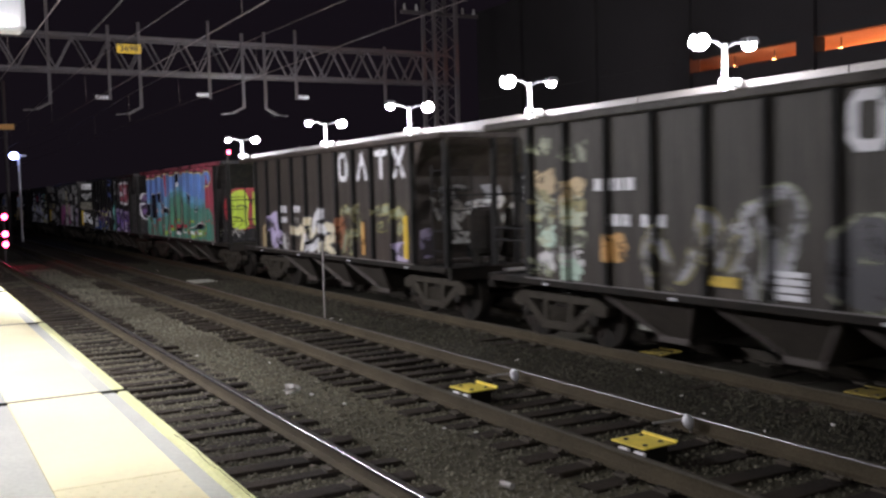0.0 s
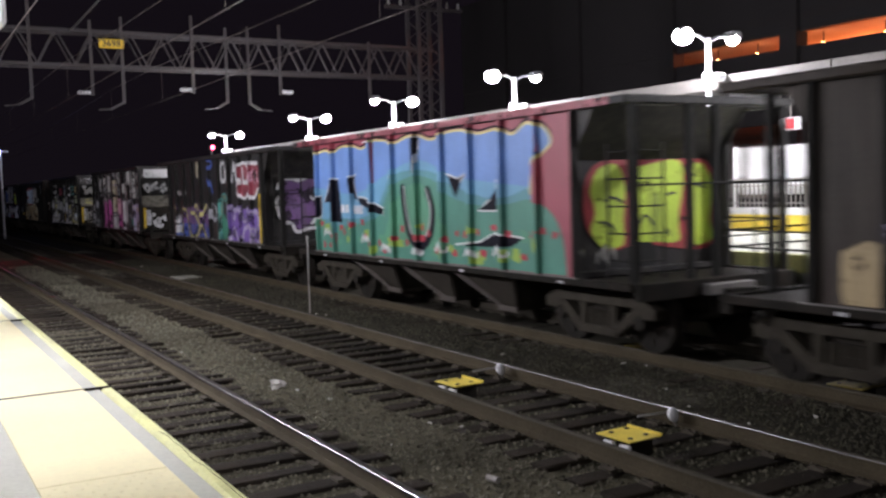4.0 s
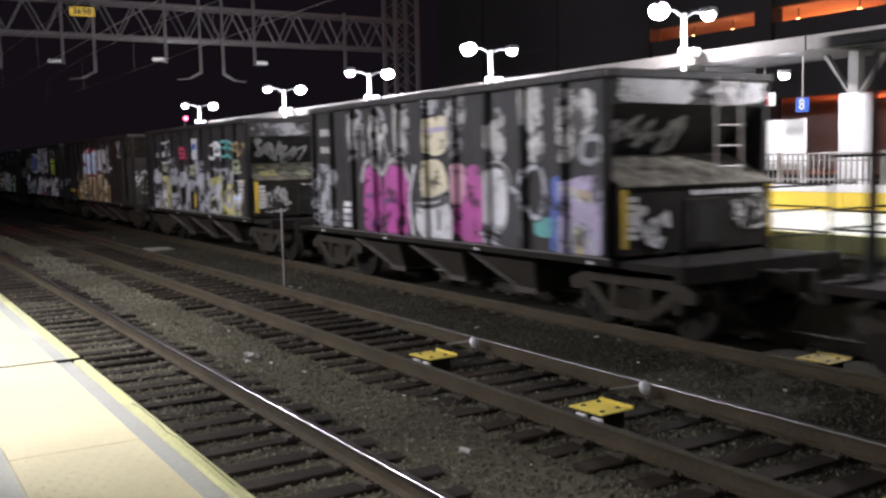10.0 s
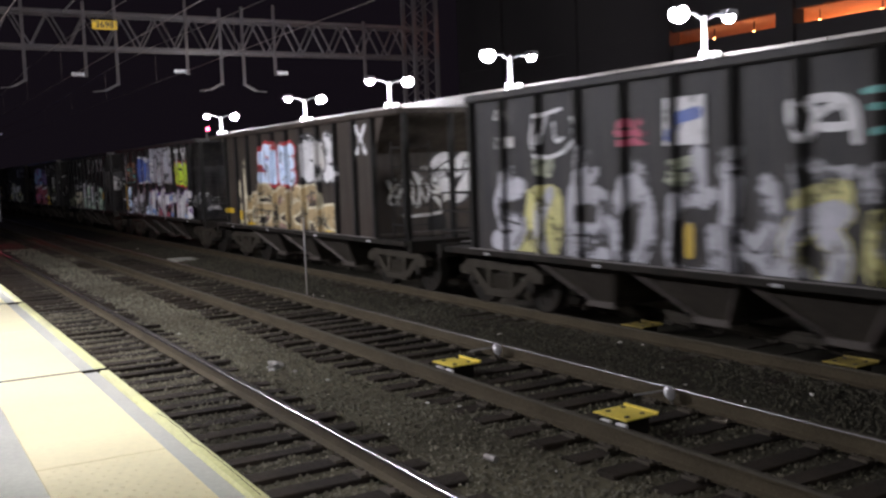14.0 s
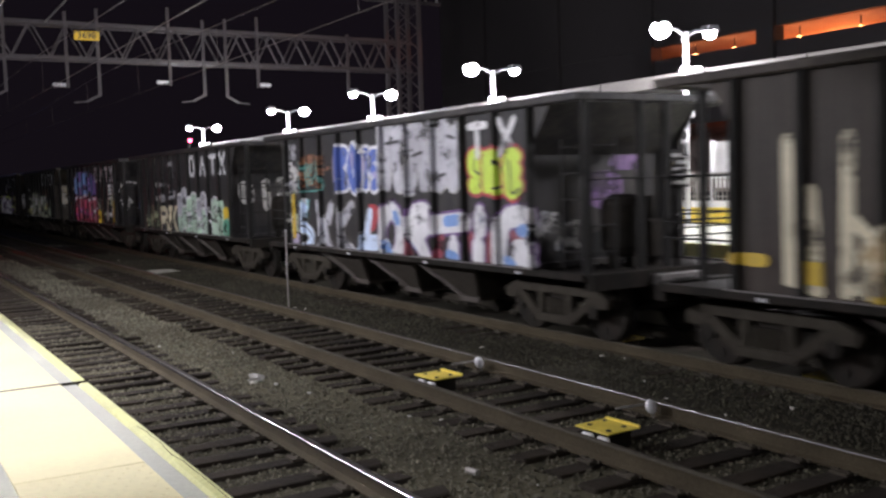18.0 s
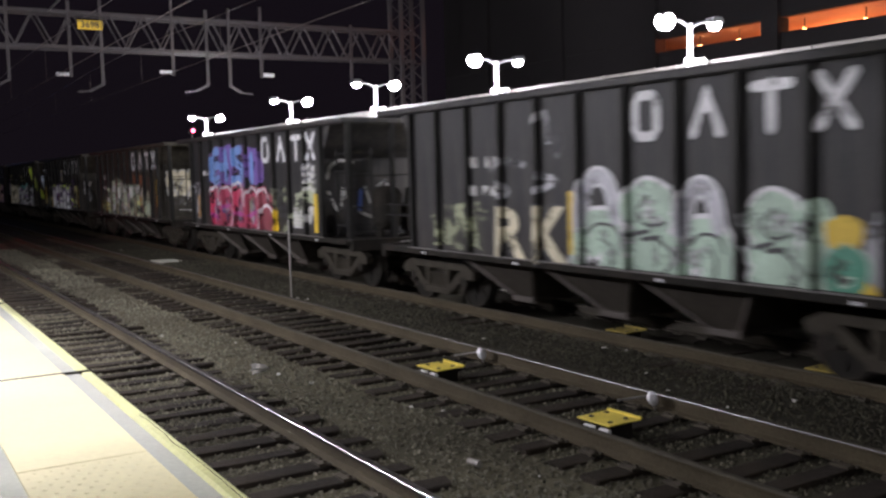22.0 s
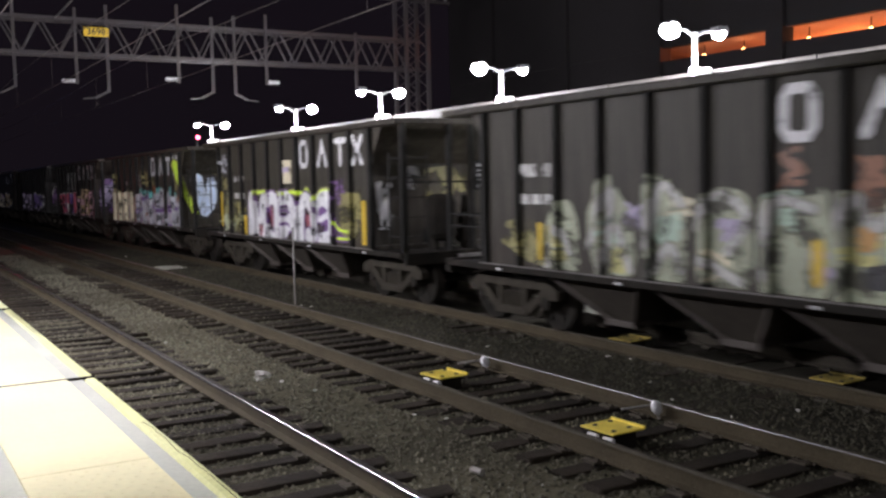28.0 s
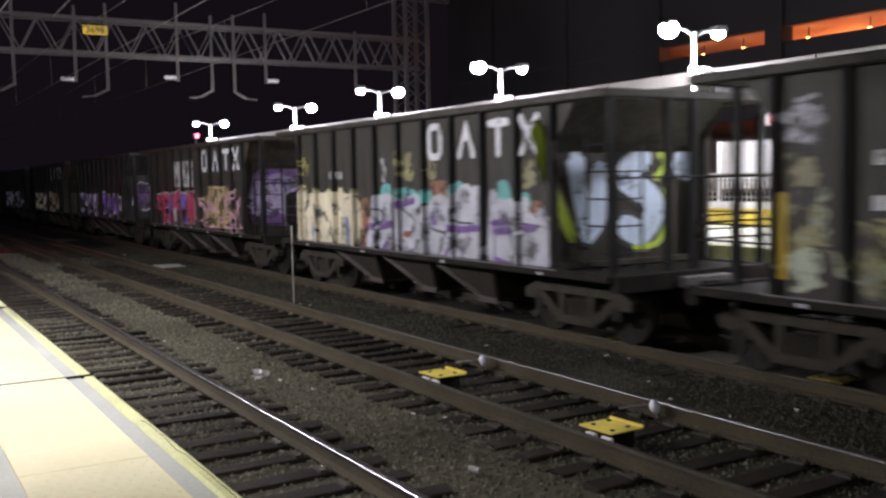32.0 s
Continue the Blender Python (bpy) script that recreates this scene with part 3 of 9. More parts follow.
def piece(car, style, u0, u1, z0, z1, n, fill, line, seed, label="", accent="", lift=0.0, on=on_side, fat=0.52, forms=None, edge=0.11):
    """A spray-painted piece of n letter forms: each with its outline and an inner line."""
    r = random.Random(seed)
    step, h = (u1 - u0) / n, z1 - z0
    last = -1
    for i in range(n):
        under, over, inner = bmesh.new(), bmesh.new(), bmesh.new()
        w, hh = step * r.uniform(1.05, 1.25), h * r.uniform(0.88, 1.02)
        u, z = u0 + step * (i + 0.5), (z0 + z1) / 2 + r.uniform(-0.05, 0.05) * h
        lev = lift + 0.004 * (i % 2)
        if style == "block":
            pts = letter_block(w, hh, r)
            grow, growz = 1 + 0.09 / max(0.25, w), 1 + 0.09 / max(0.25, hh)
            for b_, pp, depth in ((under, [(a * grow, b * growz) for a, b in pts], 0.002 + lev), (over, pts, 0.013 + lev)):
                put = on(depth)
                b_.faces.new([b_.verts.new(put(u + a, z + b)) for a, b in pp])
            a, b = r.uniform(-0.2, 0.2) * w, r.uniform(-0.25, 0.1) * hh
            strip(inner, [(u + a, z + b), (u + a + 0.1 * w, z + b + 0.22 * hh), (u + a - 0.08 * w, z + b + 0.3 * hh)], 0.045, on(0.022 + lift))
        else:
            k = r.randrange(len(FORMS))
            k = (k + 1) % len(FORMS) if k == last else k
            k = forms[i] if forms else k
            last = k
            lean = r.uniform(-0.1, 0.1)
            thick = fat * min(w, hh) * r.uniform(0.95, 1.2)
            w2, h2 = max(0.1, w - thick), max(0.1, hh - thick)
            pts = [(u + (a - 0.5 + lean * (b - 0.5)) * w2 + r.uniform(-0.07, 0.07) * w, z + (b - 0.5) * h2 + r.uniform(-0.05, 0.05) * hh) for a, b in FORMS[k]]
            strip(under, pts, thick + edge, on(0.002 + lev))
            strip(over, pts, thick, on(0.013 + lev))
            strip(inner, [(a + 0.12 * thick, b) for a, b in pts[1:4]], 0.05, on(0.022 + lift))
        colour = accent if accent and r.random() < 0.4 else fill
        if on is on_side:
            for b_ in (under, over, inner):
                drape(b_)
        g = part("graffiti_letter", over, P[colour], car, label or colour.replace("_", " ") + " spray-painted letter shape")
        part("outline", under, P[line], g)
        part("inner_line", inner, P["black" if colour != "black" else line], g)


def tag(car, u0, u1, z0, z1, colour, seed, width=0.035, turns=5, on=on_side):
    """A hasty one-line tag with loops, spikes and an underline."""
    r = random.Random(seed)
    bm = bmesh.new()
    n = turns * 3 + 2
    pts = []
    w, h = u1 - u0, z1 - z0
    for i in range(n):
        f = i / (n - 1)
        high = (0.62, 1.0) if i % 2 == 0 else (0.0, 0.4)
        if r.random() < 0.25:
            high = (0.3, 0.7)
        pts.append((u0 + w * min(1.0, max(0.0, f + r.uniform(-1.3, 1.3) / n)), z0 + h * r.uniform(*high)))
        if r.random() < 0.4:
            a, b = pts[-1]
            k = 0.16 * min(w, h)
            pts += [(a + k, b + k * r.uniform(-1, 1)), (a, b - k), (a - k, b + k * r.uniform(-0.5, 0.5))]
    if r.random() < 0.5:
        pts += [(u1, z0), (u0 + 0.2 * w, z0 - 0.05 * h)]
    strip(bm, pts, width, on(0.024), 3)
    if on is on_side:
        drape(bm)
    part("graffiti_tag", bm, P[colour], car, colour.replace("_", " ") + " spray-can tag")


def scribble(car, u0, u1, z0, z1, colour, seed, width=0.14, rows=5, on=on_side, label=""):
    """A field filled with back-and-forth spray strokes."""
    r = random.Random(seed)
    bm = bmesh.new()
    pts = []
    for i in range(rows):
        z = z1 - (z1 - z0) * (i + 0.5) / rows
        ends = [(u0 + r.uniform(0, 0.12) * (u1 - u0), z + r.uniform(-0.03, 0.03)), (u1 - r.uniform(0, 0.12) * (u1 - u0), z + r.uniform(-0.03, 0.03))]
        pts += ends if i % 2 == 0 else ends[::-1]
    strip(bm, pts, width, on(0.016), 2)
    if on is on_side:
        drape(bm)
    part("graffiti_fill", bm, P[colour], car, label or colour.replace("_", " ") + " spray-filled patch")


def patch(car, u0, u1, z0, z1, colour, seed, n=3, lift=0.0):
    """Faded remains of paint: clusters of short uneven strokes with gaps."""
    r = random.Random(seed)
    for i in range(n):
        bm = bmesh.new()
        w, h = (u1 - u0) * r.uniform(0.6, 0.95), (z1 - z0) * r.uniform(0.5, 0.9)
        u, z = r.uniform(u0 + w / 2, u1 - w / 2), r.uniform(z0 + h / 2, z1 - h / 2)
        rows = max(3, int(h / 0.11))
        for k in range(rows):
            zz = z - h / 2 + h * (k + 0.5) / rows
            a, b = u - w / 2 * r.uniform(0.3, 1.0), u + w / 2 * r.uniform(0.3, 1.0)
            pts = [(a + (b - a) * f / 3, zz + r.uniform(-0.06, 0.06)) for f in range(4)]
            strip(bm, pts, r.uniform(0.05, 0.15), put_on(on_side, 0.003 + 0.0012 * (k % 4) + 0.002 * i + lift), 2)
        tagged(part("graffiti_patch", drape(bm), P[colour], car), "faded " + colour.replace("_", " ") + " paint", kind="stuff")


def bars(car, u0, u1, z0, z1, colour="faded", rows=1, cols=3, on=on_side):
    """Stencilled marks as plain bars."""
    w, h = (u1 - u0) / cols, (z1 - z0) / rows
    put = on(0.024)
    for j in range(rows):
        for i in range(cols):
            bm = bmesh.new()
            bm.faces.new([bm.verts.new(put(u0 + w * (i + a), z0 + h * (j + b))) for a, b in ((0.1, 0.12), (0.85, 0.12), (0.85, 0.86), (0.1, 0.86))])
            part("stencil_bar", bm, P[colour], car, "white stencilled bar")


def plate(car, u0, u1, z0, z1, colour, name="reflector_strip", label="yellow reflector strip"):
    bm = bmesh.new()
    box(bm, SIDE_X - 0.03, SIDE_X - 0.018, 4.75 - u1, 4.75 - u0, z0, z1, 0.003)
    part(name, bm, P[colour], car, label)


def marks(car, which="0123", z0=2.78, z1=3.33, colour="white", shift=0.0):
    """Four tall white marks in a row near the top of the side."""
    spans = ((5.83, 6.34), (6.83, 7.39), (7.8, 8.27), (8.6, 9.12))
    plain = ([[(0.13, 0.03), (0.06, 0.2), (0.06, 0.8), (0.13, 0.97), (0.37, 0.97), (0.44, 0.8), (0.44, 0.2), (0.37, 0.03), (0.13, 0.03)]],
             [[(0.06, 0.02), (0.27, 0.96), (0.48, 0.02)], [(0.27, 0.9), (0.27, 0.55)]],
             [[(0.24, 0.02), (0.24, 0.96)], [(0.0, 0.9), (0.48, 0.9)]],
             [[(0.05, 0.02), (0.46, 0.98)], [(0.46, 0.02), (0.05, 0.98)]])
    for k in map(int, which):
        bm = bmesh.new()
        for n, pts in enumerate(plain[k]):
            strip(bm, [(spans[k][0] + shift + a, z0 + b * (z1 - z0)) for a, b in pts], 0.125, on_side(0.024 + 0.002 * n), 1)
        part("painted_mark", bm, P[colour], car, "tall white painted mark")


CACHE = {}


def shared(key, material, build):
    if (key, material.name) not in CACHE:
        bm = bmesh.new()
        build(bm)
        CACHE[(key, material.name)] = mesh_of(key, bm, material)
    return CACHE[(key, material.name)]


def arc_sheet(bm):
    box(bm, -0.012, 0.012, -0.47, 0.47, 1.05, 3.5)


def wheelset_mesh():
    bm = bmesh.new()
    rod(bm, (-1.02, 0, 0), (1.02, 0, 0), 0.075, 10)
    for s in (-1, 1):
        for a, b, r0, r1 in ((0.70, 0.83, 0.455, 0.45), (0.67, 0.70, 0.48, 0.48), (0.69, 0.84, 0.2, 0.2)):
            rod(bm, (s * a, 0, 0), (s * b, 0, 0), r0, 28, r1)
        for k in range(6):
            c, d = math.cos(k * 1.047), math.sin(k * 1.047)
            rod(bm, (s * 0.84, 0.3 * c, 0.3 * d), (s * 0.85, 0.3 * c, 0.3 * d), 0.06, 6)
        rod(bm, (s * 0.86, 0, 0), (s * 1.1, 0, 0), 0.11, 10)
    return mesh_of("wheelset", bm, GRIME)


WHEELSET = wheelset_mesh()


def side_frame(bm):
    prism(bm, [(-1.22, 0.52), (-1.25, 0.66), (-0.95, 0.8), (0.95, 0.8), (1.25, 0.66), (1.22, 0.52), (0.98, 0.52), (0.86, 0.66), (-0.86, 0.66), (-0.98, 0.52)], "x", -0.09, 0.09)
    prism(bm, [(-0.98, 0.6), (-0.82, 0.68), (-0.36, 0.34), (-0.42, 0.22)], "x", -0.08, 0.08)
    prism(bm, [(0.98, 0.6), (0.82, 0.68), (0.36, 0.34), (0.42, 0.22)], "x", -0.08, 0.08)
    box(bm, -0.1, 0.1, -0.46, 0.46, 0.2, 0.33, 0.02)
    for y in (-0.34, 0.34):
        box(bm, -0.075, 0.075, y - 0.06, y + 0.06, 0.3, 0.7)
    for y in (-0.17, 0.0, 0.17):
        rod(bm, (0, y, 0.32), (0, y, 0.58), 0.07, 10)


def bolster(bm):
    box(bm, -1.0, 1.0, -0.2, 0.2, 0.5, 0.74, 0.02)


def bay(bm):
    """A discharge hopper below the side sill."""
    lo = [bm.verts.new(v) for v in ((-0.85, -0.3, 0.34), (0.85, -0.3, 0.34), (0.85, 0.16, 0.34), (-0.85, 0.16, 0.34))]
    hi = [bm.verts.new(v) for v in ((-1.4, -0.98, 1.0), (1.4, -0.98, 1.0), (1.4, 0.98, 1.0), (-1.4, 0.98, 1.0))]
    bm.faces.new(lo[::-1])
    bm.faces.new(hi)
    for i in range(4):
        bm.faces.new((lo[i], lo[(i + 1) % 4], hi[(i + 1) % 4], hi[i]))
    box(bm, -0.9, 0.9, -0.33, 0.2, 0.29, 0.35)


def ladder(car, m, material, x0, x1, y, z0, z1, n):
    for x in (x0, x1):
        part("ladder_stile", shared("stile%.1f" % (z1 - z0), material, lambda bm: bar(bm, (0, 0, 0), (0, 0, z1 - z0), 0.03, 0.03)), None, car, "", m @ pose(x, y, z0))
    for i in range(n):
        part("ladder_rung", shared("rung%.2f" % (x1 - x0), material, lambda bm: rod(bm, (0, 0, 0), (x1 - x0, 0, 0), 0.013, 6)), None, car, "", m @ pose(x0, y - 0.03, z0 + (z1 - z0) * (i + 0.7) / n))


BULK = 4.46


def end_sheets(bm):
    """The short slope sheet below the open frame, and the upright bulkhead under it."""
    prism(bm, [(-5.17, 3.52), (-BULK, 2.74), (-BULK + 0.05, 2.74), (-5.12, 3.52)], "x", -1.47, 1.47)
    box(bm, -1.47, 1.47, -BULK, -BULK + 0.05, 1.03, 2.735)
    box(bm, -1.47, 1.47, -BULK - 0.012, -BULK + 0.04, 2.725, 2.765, 0.004)
    box(bm, -1.45, 1.45, -BULK - 0.12, -BULK - 0.01, 1.03, 1.12, 0.01)


def end_gusset(bm):
    """The triangle of side sheet that follows the slope sheet."""
    prism(bm, [(-4.752, 3.5), (-5.16, 3.5), (-4.752, 2.93)], "x", -0.012, 0.012)


def brake_tank(bm):
    rings = ((1.2, 0.16), (1.26, 0.27), (1.36, 0.32), (1.98, 0.32), (2.08, 0.27), (2.14, 0.16))
    loops = [[bm.verts.new((-0.28 + r * math.cos(k * 0.349), -5.3 + r * math.sin(k * 0.349), z)) for k in range(18)] for z, r in rings]
    for a, b in zip(loops, loops[1:]):
        for k in range(18):
            bm.faces.new((a[k], a[(k + 1) % 18], b[(k + 1) % 18], b[k]))
    bm.faces.new(loops[0][::-1])
    bm.faces.new(loops[-1])


def brake_box(bm):
    box(bm, 0.1, 0.42, -5.5, -5.15, 1.15, 1.75, 0.04)
    rod(bm, (0.26, -5.32, 1.75), (0.26, -5.32, 2.1), 0.1, 12, 0.07)
    box(bm, 0.21, 0.31, -5.4, -5.2, 1.03, 1.22)
    rod(bm, (0.02, -5.3, 1.5), (0.12, -5.3, 1.5), 0.03, 8)


def hand_brake(bm):
    box(bm, 0.2, 0.56, -5.84, -5.68, 2.2, 2.78, 0.05)
    rod(bm, (0.38, -5.76, 1.03), (0.38, -5.76, 2.25), 0.025, 8)


def brake_wheel(bm):
    ring = [(0.38 + 0.24 * math.cos(k * 0.3927), -5.93, 2.46 + 0.24 * math.sin(k * 0.3927)) for k in range(17)]
    for p, q in zip(ring, ring[1:]):
        rod(bm, p, q, 0.014, 6)
    for k in range(0, 16, 4):
        rod(bm, (0.38, -5.93, 2.46), ring[k], 0.011, 6)
    rod(bm, (0.38, -5.84, 2.46), (0.38, -5.95, 2.46), 0.035, 10)


def end_sheets_open(bm):
    box(bm, -1.5, 1.5, -4.74, -4.7, 3.12, 3.5)
    prism(bm, [(-4.74, 3.14), (-3.85, 2.36), (-3.8, 2.36), (-4.68, 3.16)], "x", -1.49, 1.49)


def end_hood(bm):
    prism(bm, [(-3.7, 2.42), (-4.1, 2.4), (-4.9, 2.02), (-4.9, 1.1), (-3.7, 1.1)], "x", -1.44, 1.44)


def end_post(bm):
    box(bm, -0.05, 0.05, -5.93, -5.83, 1.02, 3.5, 0.008)


def end_platform(bm):
    box(bm, -1.45, 1.45, -5.95, -4.7, 0.93, 1.03, 0.01)
    box(bm, -1.5, 1.5, -6.05, -5.9, 0.82, 1.06, 0.01)


def rail_post(bm):
    rod(bm, (0, -5.98, 1.03), (0, -5.98, 1.98), 0.02, 6)


def high_rail(bm):
    rod(bm, (-1.44, -5.94, 0), (1.44, -5.94, 0), 0.016, 6)


def crossover(bm):
    box(bm, -0.38, 0.5, -6.2, -5.96, 0.84, 0.99, 0.01)


def rail_bar(bm):
    rod(bm, (0.1, -5.98, 0), (1.4, -5.98, 0), 0.014, 6)
    rod(bm, (1.4, -5.98, 0), (1.46, -4.75, 0), 0.014, 6)


def coupler(bm):
    box(bm, -0.12, 0.12, -6.5, -5.8, 0.72, 0.92, 0.02)
    prism(bm, [(-0.2, -6.5), (0.17, -6.5), (0.2, -6.68), (0.02, -6.74), (-0.16, -6.64)], "z", 0.68, 0.96)
    for x in (0.3, 0.36):
        rod(bm, (x, -6.0, 0.8), (x, -6.45, 0.5), 0.03, 6)


def build_car(q, kind, colour, label, brake=False):
    car = thing("hopper_car", label, "hopper car", pose(10.08, q + 4.75, 0), "freight train")
    body = STEEL[colour]
    turn = pose(0, 0, 0, 0, 0, 180)
    reach = 5.93 if kind == "A" else 4.8
    crown = 3.54 if q < 20 else 3.585
    for s in (-1, 1):
        for i in range(10):
            part("side_panel", shared("side_panel", body, arc_sheet), None, car, "", pose(s * 1.488, -4.275 + 0.95 * i, 0))
        for i in range(11):
            part("rib", shared("rib", RIB, lambda bm: box(bm, -0.05, 0.05, -0.045, 0.045, 1.05, 3.5, 0.012)), None, car, "", pose(s * 1.545, max(-4.7, min(4.7, -4.75 + 0.95 * i)), 0))
        part("top_chord", shared("top_chord%.1f_%.3f" % (reach, crown), body, lambda bm: box(bm, -0.08, 0.08, -reach, reach, crown - 0.12, crown, 0.02)), None, car, "steel top chord catching lamp light", pose(s * 1.54, 0, 0))
        part("side_sill", shared("side_sill%.1f" % reach, GRIME, lambda bm: box(bm, -0.07, 0.07, -reach, reach, 0.955, 1.06, 0.015)), None, car, "", pose(s * 1.5, 0, 0))
        part("end_beam", shared("end_beam%.3f" % crown, body, lambda bm: box(bm, -1.46, 1.46, -0.07, 0.07, crown - 0.12, crown, 0.02)), None, car, "", pose(0, s * (reach - 0.07), 0))
    if kind == "A" and label.endswith("mural"):
        part("painted_chord", shared("painted_chord", P["maroon"], lambda bm: box(bm, -1.628, -1.622, -5.6, 5.6, 3.47, 3.58, 0.002)), None, car, "maroon paint on the top chord")
    part("sill_ledge", shared("sill_ledge", LEDGE, lambda bm: box(bm, -1.605, -1.56, -4.8, 4.8, 1.058, 1.074, 0.003)), None, car, "dusty ledge along the side sill, paled for caught light")
    for y in (-4.4, -1.6, 1.5, 4.3):
        part("sill_reflector", shared("sill_reflector", P["white"], lambda bm: box(bm, -0.006, 0.006, -0.05, 0.05, 0.97, 1.01, 0.003)), None, car, "small white reflector", pose(-1.576, y, 0))
    part("centre_sill", shared("centre_sill", GRIME, lambda bm: box(bm, -0.2, 0.2, -6.0, 6.0, 0.6, 0.93)), None, car)
    for y in (-1.98, 0.05, 2.25):
        dh = part("discharge_hopper", shared("discharge_hopper", BAY, bay), None, car, "", pose(0, y, 0))
        for k in (0, 1):
            part("flange", shared("flange%d" % k, BAY_EDGE, lambda bm: bar(bm, *(((-1.42, -0.97, 0.98), (-0.88, -0.31, 0.33)), ((-1.42, 0.97, 0.98), (-0.88, 0.18, 0.33)))[k], 0.05, 0.07)), None, dh)
        part("gate", shared("gate", BAY_EDGE, lambda bm: box(bm, -0.95, -0.9, -0.36, 0.24, 0.27, 0.36, 0.008)), None, dh)
    for m in (Matrix(), turn):
        if kind == "A":
            part("end_sheet", shared("end_sheet", body, end_sheets), None, car, "", m)
            lead = m is not turn
            for x in (-1.45, -0.43, 0.07, 1.45) if lead else (-1.45, 0.8):
                part("end_post", shared("end_post", RIB, end_post), None, car, "", m @ pose(x, 0, 0))
            for x in (-1.488, 1.488):
                part("end_gusset", shared("end_gusset", body, end_gusset), None, car, "", m @ pose(x, 0, 0))
            ladder(car, m, RIB, -1.4, -0.95, -5.92, 1.1, 2.95, 5)
            if lead:
                ladder(car, m @ pose(0, 0, 0, 0, 0, -90), RIB, 5.42, 5.86, -1.5, 1.1, 2.95, 5)
                part("crossover_plate", shared("crossover_plate", LEDGE, crossover), None, car, "pale crossover step over the coupler")
            part("high_handrail", shared("high_handrail", RIB, high_rail), None, car, "", m @ pose(0, 0, 2.38))
            part("end_opening", shared("end_opening", VOID, lambda bm: prism(bm, [(-0.22, 1.12), (0.22, 1.12), (0.22, 1.36), (0.13, 1.52), (0, 1.57), (-0.13, 1.52), (-0.22, 1.36)], "y", -BULK - 0.02, -BULK - 0.004)), None, car, "arched opening, its inner dark drawn as a plate", m)
            if brake and lead:
                tank = part("air_reservoir", shared("air_reservoir", GRIME, brake_tank), None, car, "black brake air reservoir")
                for x in (-0.45, -0.11):
                    part("foot", shared("tank_foot", GRIME, lambda bm: box(bm, -0.05, 0.05, -5.4, -5.2, 1.03, 1.4)), None, tank, "", pose(x, 0, 0))
                part("brake_valve", shared("brake_valve", GRIME, brake_box), None, car)
                hb = part("hand_brake", shared("hand_brake", RIB, hand_brake), None, car, "hand brake housing with white stencilled lines")
                part("brake_wheel", shared("brake_wheel", RIB, brake_wheel), None, hb)
                for k in range(5):
                    part("stencil_bar", shared("brake_bar", P["white"], lambda bm: box(bm, 0.24, 0.52, -5.848, -5.842, 0, 0.055)), None, hb, "", pose(0, 0, 2.26 + 0.1 * k))
        else:
            part("end_sheet", shared("end_sheet_open", body, end_sheets_open), None, car, "", m)
            part("end_hood", shared("end_hood", GRIME, end_hood), None, car, "sloping end hood dusted with stone", m)
            ladder(car, m, GALV, 0.35, 0.85, -4.86, 2.05, 3.5, 5)
            part("hood_door", shared("hood_door", GRIME, lambda bm: box(bm, -0.3, 0.42, -4.93, -4.88, 1.12, 1.83, 0.02)), None, car, "", m)
            part("hood_opening", shared("hood_opening", VOID, lambda bm: prism(bm, [(-0.12, 1.2), (0.26, 1.2), (0.26, 1.66), (0.18, 1.74), (-0.04, 1.74), (-0.12, 1.66)], "y", -4.94, -4.925)), None, car, "door opening, its inner dark drawn as a plate", m)
            part("hood_top", shared("hood_top", STONE_DUST, lambda bm: prism(bm, [(-3.72, 2.43), (-4.1, 2.41), (-4.94, 2.01), (-4.94, 2.03), (-4.1, 2.44), (-3.72, 2.46)], "x", -1.46, 1.46)), None, car, "stone dust lying on the hood", m)
            for x in (-1.41, 1.41):
                part("reflector_strip", shared("hood_reflector", P["yellow"], lambda bm: box(bm, -0.05, 0.05, -4.93, -4.905, 1.2, 1.98, 0.004)), None, car, "yellow reflector strip", m @ pose(x, 0, 0))
        part("end_platform", shared("end_platform", GRIME, end_platform), None, car, "", m)
        for x in (-1.4, 0.1, 1.4) if kind == "B" else (0.75,):
            part("handrail_post", shared("handrail_post", RIB, rail_post), None, car, "", m @ pose(x, 0, 0))
        for z in (1.32, 1.66, 1.98) if kind == "B" else (1.62, 1.82):
            part("handrail", shared("handrail", RIB, rail_bar), None, car, "", m @ pose(0, 0, z))
        part("coupler", shared("coupler", GRIME, coupler), None, car, "", m)
    for s in (-1, 1):
        tk = part("truck", shared("truck_bolster", GRIME, bolster), None, car, "grimy two-axle freight truck", pose(0, s * 4.65, 0))
        for x in (-1.02, 1.02):
            part("side_frame", shared("side_frame", TRUCK, side_frame), None, tk, "", pose(x, 0, 0))
        for y in (-0.89, 0.89):
            w = part("wheelset", WHEELSET, None, tk, "", pose(0, y, 0.457))
            wheels.append((w, y))
    cars.append((car, q + 4.75))
    return car


